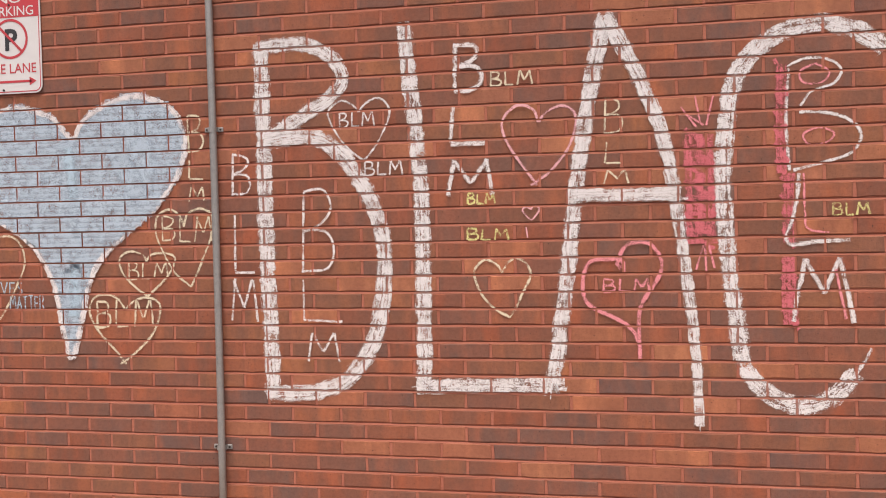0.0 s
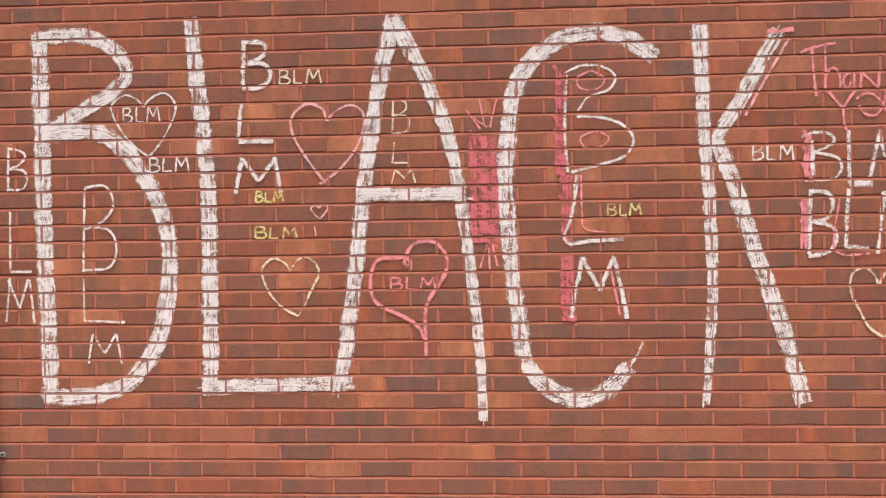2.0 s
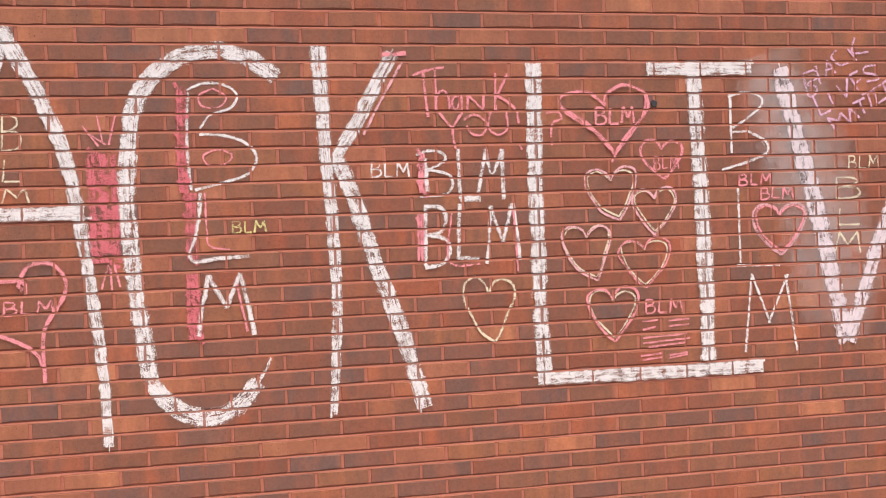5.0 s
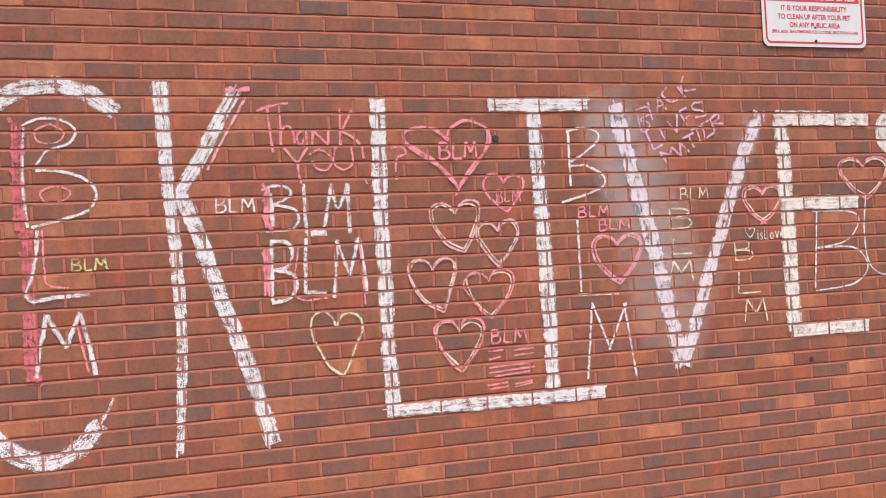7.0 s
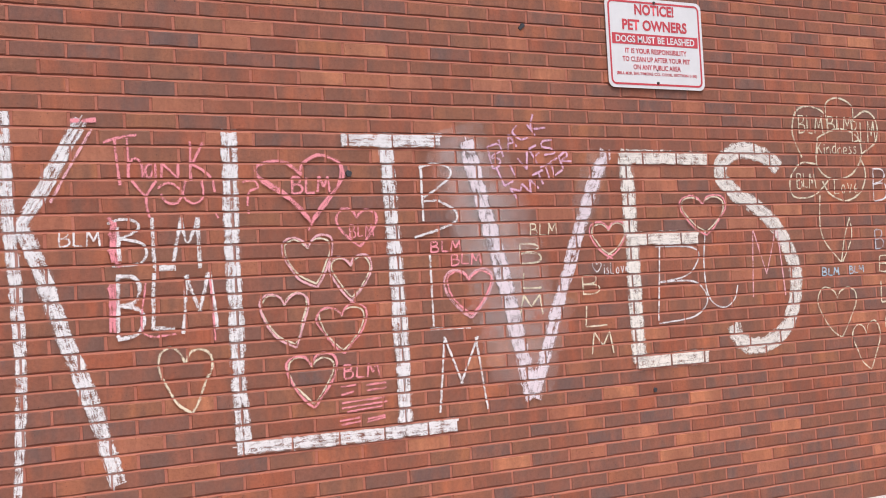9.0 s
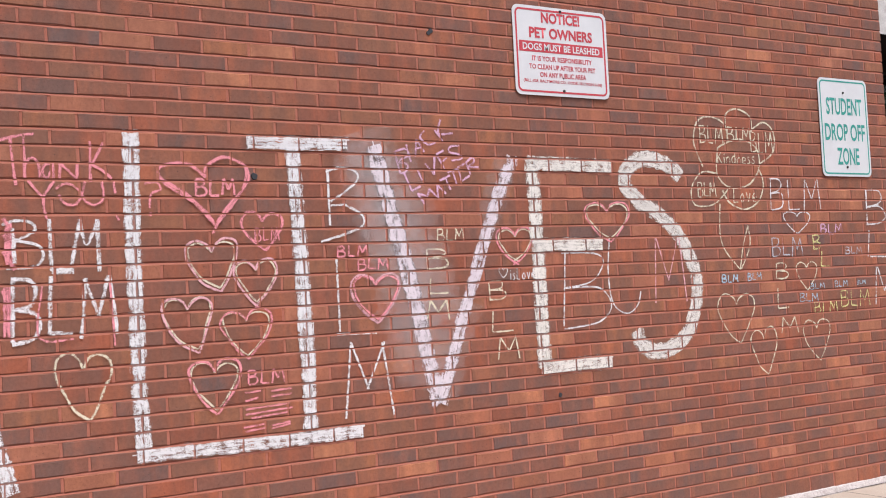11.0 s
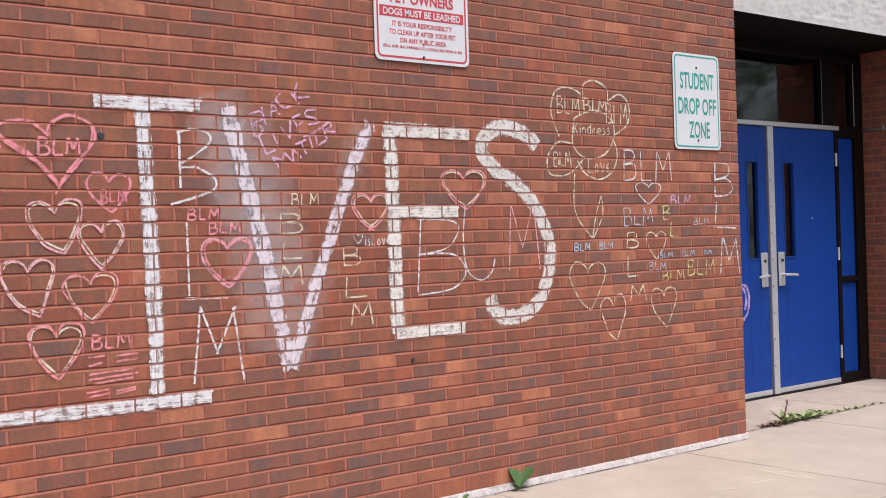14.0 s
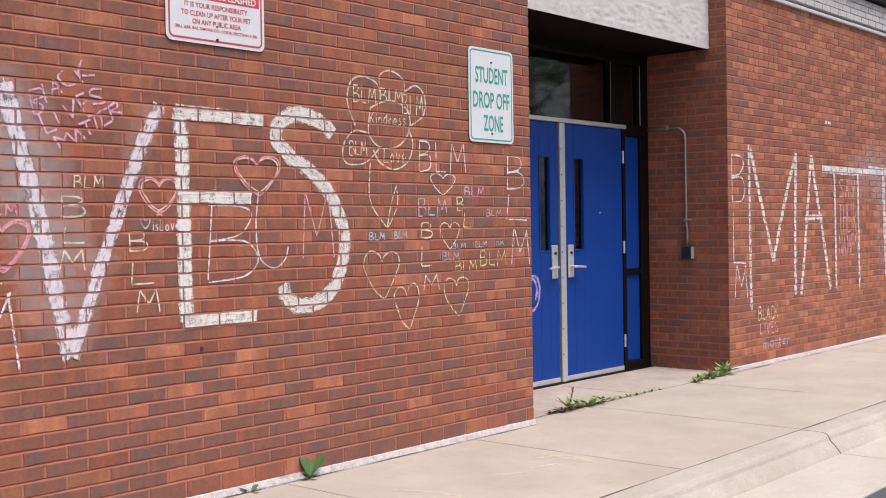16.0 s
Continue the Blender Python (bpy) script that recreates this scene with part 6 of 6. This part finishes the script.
k.done("chalk_word", "cream chalk letters stacked upright on the brick wall", "chalk writing", "chalk words")
k = Chalk(seed=77)
k.heart(5.463, 1.543, 5.74, 1.719, 0.009, "cream", 0.05, 0.0)
k.heart(5.448, 1.523, 5.755, 1.73, 0.011, "pink", 0.05, 0.0)
k.done("chalk_heart", "cream chalk heart outline on the brick wall", "chalk drawing", "chalk hearts")
k = Chalk(seed=78)
k.text("B", 5.289, 1.081, 5.606, 1.471, 0.01, "line")
k.line([(5.612, 1.543), (5.591, 1.368), (5.612, 1.207), (5.702, 1.147), (5.781, 1.184), (5.81, 1.257)], 0.01, "line")
k.text("M", 5.904, 1.188, 6.135, 1.527, 0.009, "rose")
k.done("chalk_word", "thin white chalk letters inside larger ones", "chalk writing", "chalk words")
# flower and small words by the corner
k = Chalk(seed=79)
k.line([(6.321, 1.933), (6.262, 2.063), (6.291, 2.177), (6.381, 2.217), (6.509, 2.18), (6.525, 2.076)], 0.012, "cream")
k.line([(6.518, 2.18), (6.529, 2.24), (6.614, 2.271), (6.719, 2.231), (6.727, 2.148)], 0.012, "cream")
k.line([(6.717, 2.147), (6.832, 2.201), (6.912, 2.139), (6.894, 2.025), (6.762, 1.949)], 0.012, "cream")
k.line([(6.419, 1.897), (6.307, 1.9), (6.225, 1.813), (6.245, 1.719), (6.393, 1.724), (6.519, 1.814)], 0.012, "cream")
k.line([(6.762, 1.939), (6.799, 1.85), (6.757, 1.747), (6.639, 1.693), (6.517, 1.729), (6.463, 1.802)], 0.012, "cream")
k.line([(6.445, 2.044), (6.61, 2.096), (6.754, 2.05), (6.771, 1.933), (6.676, 1.834), (6.519, 1.82), (6.428, 1.897), (6.445, 2.044)], 0.012, "cream")
k.text("Kindness", 6.439, 1.955, 6.734, 2.021, 0.008, "cream")
k.text("BLM", 6.307, 2.067, 6.489, 2.163, 0.009, "cream")
k.text("BLM", 6.526, 2.083, 6.717, 2.163, 0.009, "cream")
k.text("BLM", 6.716, 2.019, 6.895, 2.138, 0.009, "cream")
k.text("BLM", 6.273, 1.764, 6.408, 1.844, 0.008, "cream")
k.text("Love", 6.546, 1.733, 6.729, 1.819, 0.008, "cream")
k.line([(6.434, 1.726), (6.421, 1.557), (6.455, 1.46), (6.565, 1.351)], 0.01, "cream")
k.line([(6.565, 1.351), (6.596, 1.477), (6.647, 1.6)], 0.01, "cream")
k.line([(6.647, 1.6), (6.654, 1.487), (6.574, 1.354)], 0.01, "cream")
k.done("chalk_flower", "cream chalk flower with words in its petals on brick", "chalk drawing")
k = Chalk(seed=80)
k.text("BLM", 6.848, 1.695, 7.28, 1.88, 0.01, "line")
k.done("chalk_word", "small white chalk letters on the brick wall", "chalk writing", "chalk words")
k = Chalk(seed=81)
k.heart(6.946, 1.546, 7.189, 1.678, 0.009, "line")
k.done("chalk_heart", "white chalk heart outline on the brick wall", "chalk drawing", "chalk hearts")
k = Chalk(seed=82)
k.text("BLM", 7.275, 1.546, 7.473, 1.604, 0.012, "lilac")
k.done("chalk_word", "small lilac chalk letters on the brick wall", "chalk writing", "chalk words")
k = Chalk(seed=83)
k.text("BLM", 6.841, 1.417, 7.099, 1.527, 0.01, "grey")
k.done("chalk_word", "small grey chalk letters on the brick wall", "chalk writing", "chalk words")
k = Chalk(seed=84)
k.text("B", 7.197, 1.449, 7.262, 1.534, 0.012, "yellow")
k.text("L", 7.26, 1.349, 7.327, 1.442, 0.012, "yellow")
k.done("chalk_word", "yellow chalk letters slanting down the brick wall", "chalk writing", "chalk words")
k = Chalk(seed=85)
k.text("BLM", 7.487, 1.417, 7.639, 1.461, 0.007, "grey")
k.done("chalk_word", "small grey chalk letters on the brick wall", "chalk writing", "chalk words")
k = Chalk(seed=86)
k.text("BLM", 6.415, 1.28, 6.545, 1.322, 0.009, "blue")
k.done("chalk_word", "small blue chalk letters on the brick wall", "chalk writing", "chalk words")
k = Chalk(seed=87)
k.text("BLM", 6.626, 1.287, 6.737, 1.327, 0.009, "blue")
k.done("chalk_word", "small blue chalk letters on the brick wall", "chalk writing", "chalk words")
k = Chalk(seed=88)
k.column(((6.863, 1.287, 6.96, 1.376), (6.859, 1.112, 6.956, 1.235), (6.876, 0.966, 7.015, 1.059)), 0.011, "cream")
k.done("chalk_word", "cream chalk letters stacked upright on the brick wall", "chalk writing", "chalk words")
k = Chalk(seed=89)
k.heart(7.032, 1.21, 7.214, 1.382, 0.009, "cream")
k.done("chalk_heart", "cream chalk heart outline on the brick wall", "chalk drawing", "chalk hearts")
k = Chalk(seed=90)
k.text("BLM", 7.148, 1.215, 7.273, 1.25, 0.007, "blue")
k.done("chalk_word", "small blue chalk letters on the brick wall", "chalk writing", "chalk words")
k = Chalk(seed=91)
k.text("BLM", 7.368, 1.221, 7.482, 1.257, 0.006, "blue")
k.done("chalk_word", "small blue chalk letters on the brick wall", "chalk writing", "chalk words")
k = Chalk(seed=92)
k.text("BLM", 7.576, 1.228, 7.659, 1.254, 0.006, "blue")
k.done("chalk_word", "small blue chalk letters on the brick wall", "chalk writing", "chalk words")
k = Chalk(seed=93)
k.text("BLM", 7.055, 1.143, 7.211, 1.192, 0.008, "blue")
k.done("chalk_word", "small blue chalk letters on the brick wall", "chalk writing", "chalk words")
k = Chalk(seed=94)
k.text("BLM", 7.177, 1.071, 7.376, 1.138, 0.009, "yellow")
k.done("chalk_word", "small yellow chalk letters on the brick wall", "chalk writing", "chalk words")
k = Chalk(seed=95)
k.text("BLM", 7.417, 1.097, 7.68, 1.193, 0.009, "yellow")
k.done("chalk_word", "small yellow chalk letters on the brick wall", "chalk writing", "chalk words")
k = Chalk(seed=96)
k.heart(6.369, 0.935, 6.659, 1.22, 0.01, "cream", 0.06, 0.0)
k.done("chalk_heart", "cream chalk heart outline on the brick wall", "chalk drawing", "chalk hearts")
k = Chalk(seed=97)
k.heart(6.616, 0.745, 6.827, 1.007, 0.01, "cream", 0.1, 0.0)
k.done("chalk_heart", "cream chalk heart outline on the brick wall", "chalk drawing", "chalk hearts")
k = Chalk(seed=98)
k.heart(7.06, 0.791, 7.293, 1.039, 0.01, "cream", 0.08, 0.0)
k.done("chalk_heart", "cream chalk heart outline on the brick wall", "chalk drawing", "chalk hearts")
k = Chalk(seed=99)
k.column(((7.711, 1.597, 7.89, 1.811), (7.712, 1.383, 7.916, 1.556), (7.749, 1.11, 7.942, 1.333)), 0.012, "line")
k.done("chalk_word", "white chalk letters stacked upright on the brick wall", "chalk writing", "chalk words")
# on the wall beyond the doorway
k = Chalk(FAR_Y, FAR_X + 0.004, 100)
k.band([(11.625, 2.087), (11.63, 1.329), (11.646, 0.525)], 0.06, "faint")
k.line([(11.625, 2.087), (11.63, 1.329), (11.646, 0.525)], 0.05, "block")
k.line([(11.647, 2.056), (11.848, 1.595), (12.126, 0.987)], 0.065, "block")
k.line([(12.126, 0.987), (12.378, 1.545), (12.651, 2.045)], 0.065, "block")
k.band([(12.651, 2.045), (12.621, 1.322), (12.618, 0.633)], 0.06, "white")
k.done("chalk_letter", "large white chalk capital letter M on the brick wall", "chalk letter", "big chalk letters")
k = Chalk(FAR_Y, FAR_X + 0.004, 101)
k.line([(13.019, 2.037), (12.891, 1.32), (12.752, 0.625)], 0.065, "block")
k.line([(13.019, 2.037), (13.244, 1.376), (13.49, 0.646)], 0.07, "block")
k.line([(12.852, 1.4), (13.288, 1.411)], 0.065, "block")
k.done("chalk_letter", "large white chalk capital letter A on the brick wall", "chalk letter", "big chalk letters")
k = Chalk(FAR_Y, FAR_X + 0.004, 102)
k.band([(13.3, 1.912), (13.979, 1.909), (14.911, 1.917)], 0.09, "block")
k.band([(13.609, 1.88), (13.626, 1.315), (13.64, 0.639)], 0.05, "white")
k.band([(14.251, 1.898), (14.27, 1.31), (14.286, 0.632)], 0.05, "white")
k.text("SAY", 13.741, 1.62, 14.182, 1.816, 0.016, "rose")
k.text("THEIR", 13.734, 1.251, 14.207, 1.558, 0.014, "rose")
k.text("NAMES", 13.727, 0.992, 14.232, 1.22, 0.014, "rose")
k.done("chalk_letter", "large white chalk capital letter T on the brick wall", "chalk letter", "big chalk letters")
k = Chalk(FAR_Y, FAR_X + 0.004, 103)
k.band([(14.55, 1.932), (15.722, 1.926), (16.958, 1.931)], 0.1, "violet")
k.band([(15.017, 1.894), (15.056, 1.305), (15.097, 0.745)], 0.09, "violet")
k.line([(14.303, 2.031), (14.721, 1.982)], 0.25, "smear")
k.line([(14.0, 1.86), (15.2, 1.80), (16.6, 1.84)], 0.50, "smear")
k.line([(14.5, 2.10), (15.6, 2.04), (16.8, 2.10)], 0.36, "smear")
k.line([(14.9, 1.95), (15.0, 1.40), (15.1, 0.85)], 0.45, "smear")
k.done("chalk_letter", "large pale pink chalk capital letter T on the brick wall", "chalk letter", "big chalk letters")
k = Chalk(FAR_Y, FAR_X + 0.004, 104)
k.column(((11.279, 1.538, 11.537, 1.957), (11.289, 0.987, 11.547, 1.455), (11.324, 0.653, 11.572, 0.955)), 0.018, "line")
k.done("chalk_word", "white chalk letters stacked upright on the brick wall", "chalk writing", "chalk words")
k = Chalk(FAR_Y, FAR_X + 0.004, 105)
k.text("BLACK", 11.787, 0.427, 12.201, 0.552, 0.016, "cream")
k.done("chalk_word", "small cream chalk letters on the brick wall", "chalk writing", "chalk words")
k = Chalk(FAR_Y, FAR_X + 0.004, 106)
k.text("LIVES", 11.819, 0.296, 12.198, 0.404, 0.014, "rose")
k.done("chalk_word", "small rose chalk letters on the brick wall", "chalk writing", "chalk words")
k = Chalk(FAR_Y, FAR_X + 0.004, 107)
k.text("matter", 11.876, 0.157, 12.476, 0.25, 0.014, "blue")
k.done("chalk_word", "small blue chalk letters on the brick wall", "chalk writing", "chalk words")
# stray marks
k = Chalk(seed=108)
k.line([(5.222, 2.082), (5.228, 2.038)], 0.007, "faint")
k.done("chalk_mark", "short stray white chalk mark on brick", "chalk drawing", "stray chalk marks")
k = Chalk(seed=109)
k.line([(5.242, 2.086), (5.248, 2.042)], 0.007, "faint")
k.done("chalk_mark", "short stray white chalk mark on brick", "chalk drawing", "stray chalk marks")
k = Chalk(seed=110)
k.line([(0.06, 1.165), (0.108, 1.132), (0.148, 1.113)], 0.007, "faint")
k.done("chalk_mark", "short stray white chalk mark on brick", "chalk drawing", "stray chalk marks")
k = Chalk(seed=111)
k.line([(0.71, 1.327), (0.716, 1.286)], 0.006, "rose")
k.done("chalk_mark", "short stray white chalk mark on brick", "chalk drawing", "stray chalk marks")
k = Chalk(seed=112)
k.line([(0.513, 0.577), (0.507, 0.428), (0.513, 0.25)], 0.009, "faint")
k.done("chalk_mark", "short stray white chalk mark on brick", "chalk drawing", "stray chalk marks")
k = Chalk(seed=113)
k.line([(0.177, 0.337), (0.141, 0.272)], 0.007, "faint")
k.done("chalk_mark", "short stray white chalk mark on brick", "chalk drawing", "stray chalk marks")
k = Chalk(seed=114)
k.line([(3.766, 0.282), (3.776, 0.248)], 0.007, "faint")
k.done("chalk_mark", "short stray white chalk mark on brick", "chalk drawing", "stray chalk marks")
k = Chalk(seed=115)
k.line([(3.818, 0.254), (3.827, 0.219)], 0.007, "faint")
k.done("chalk_mark", "short stray white chalk mark on brick", "chalk drawing", "stray chalk marks")
k = Chalk(seed=116)
k.line([(3.732, 0.261), (3.733, 0.237)], 0.007, "faint")
k.done("chalk_mark", "short stray white chalk mark on brick", "chalk drawing", "stray chalk marks")
k = Chalk(seed=117)
k.line([(-0.249, 0.239), (-0.218, 0.283)], 0.007, "faint")
k.done("chalk_mark", "short stray white chalk mark on brick", "chalk drawing", "stray chalk marks")
k = Chalk(seed=118)
k.line([(2.78, 0.675), (2.788, 0.629)], 0.006, "faint")
k.done("chalk_mark", "short stray white chalk mark on brick", "chalk drawing", "stray chalk marks")
k = Chalk(FAR_Y, FAR_X + 0.004, 119)
k.line([(13.384, 2.4), (13.531, 2.397)], 0.035, "block")
k.done("chalk_mark", "short stray white chalk mark on brick", "chalk drawing", "stray chalk marks")
# on the door and the pavement
k = Chalk(seed=300, place=lambda x, z, d: (x, DOOR_Y - 0.0225 - d * 0.4, z))
k.line([(9.332, 0.935), (9.411, 0.922), (9.448, 0.835), (9.43, 0.732), (9.373, 0.66), (9.311, 0.678), (9.283, 0.797), (9.301, 0.899), (9.371, 0.91), (9.408, 0.828), (9.391, 0.734)], 0.03, "purple")
k.done("chalk_drawing", "purple chalk scribble on the blue door", "chalk drawing")
k = Chalk(seed=310, place=lambda x, y, d: (x, y, 0.002 + d * 0.3))
k.line([(7, -0.683), (7.219, -0.786), (7.158, -1.023)], 0.024, "trace")
k.done("chalk_mark", "faint yellow chalk line on the pavement", "chalk drawing", "chalk marks on the pavement")
k = Chalk(seed=311, place=lambda x, y, d: (x, y, 0.002 + d * 0.3))
k.line([(6.835, -0.846), (7.009, -0.876)], 0.024, "trace")
k.done("chalk_mark", "faint yellow chalk line on the pavement", "chalk drawing", "chalk marks on the pavement")
k = Chalk(seed=312, place=lambda x, y, d: (x, y, 0.002 + d * 0.3))
k.line([(5.972, -0.57), (6.059, -0.765), (6.072, -0.979)], 0.024, "trace")
k.done("chalk_mark", "faint yellow chalk line on the pavement", "chalk drawing", "chalk marks on the pavement")
k = Chalk(seed=313, place=lambda x, y, d: (x, y, 0.002 + d * 0.3))
k.line([(7.187, -0.605), (7.146, -0.954)], 0.024, "trace")
k.done("chalk_mark", "faint yellow chalk line on the pavement", "chalk drawing", "chalk marks on the pavement")
k = Chalk(seed=314, place=lambda x, y, d: (x, y, 0.002 + d * 0.3))
k.line([(6.577, -0.792), (6.714, -0.879)], 0.024, "trace")
k.done("chalk_mark", "faint yellow chalk line on the pavement", "chalk drawing", "chalk marks on the pavement")


# ---- the bricks of the walls ----
lay_wall(wall_main, -3.4, CORNER, range(0, 50), PHASE, lambda u, d, z: (u, d, z), lambda u, c: 0.35 < u < 3.15 and 8 <= c <= 30, 11)
lay_wall(wall_far, FAR_X, 17.5, range(0, 51), FAR_X + 0.004, lambda u, d, z: (u, FAR_Y + d, z), lambda u, c: u < 13.2 and 3 <= c <= 36, 12, lighter=True)
side = tagged(bedding("wall_reveal", FAR_Y + 0.014, DOOR_Y + 0.1, 0.0, TOP, 0.03, lambda u, d, z: (FAR_X + d, u, z)), "red-brown brick side wall of the recessed doorway", "brick wall", kind="structure")
lay_wall(side, FAR_Y + 0.001, DOOR_Y + 0.12, range(-1, 51), FAR_Y + 0.208, lambda u, d, z: (FAR_X + d, u, z), lambda u, c: True, 13)
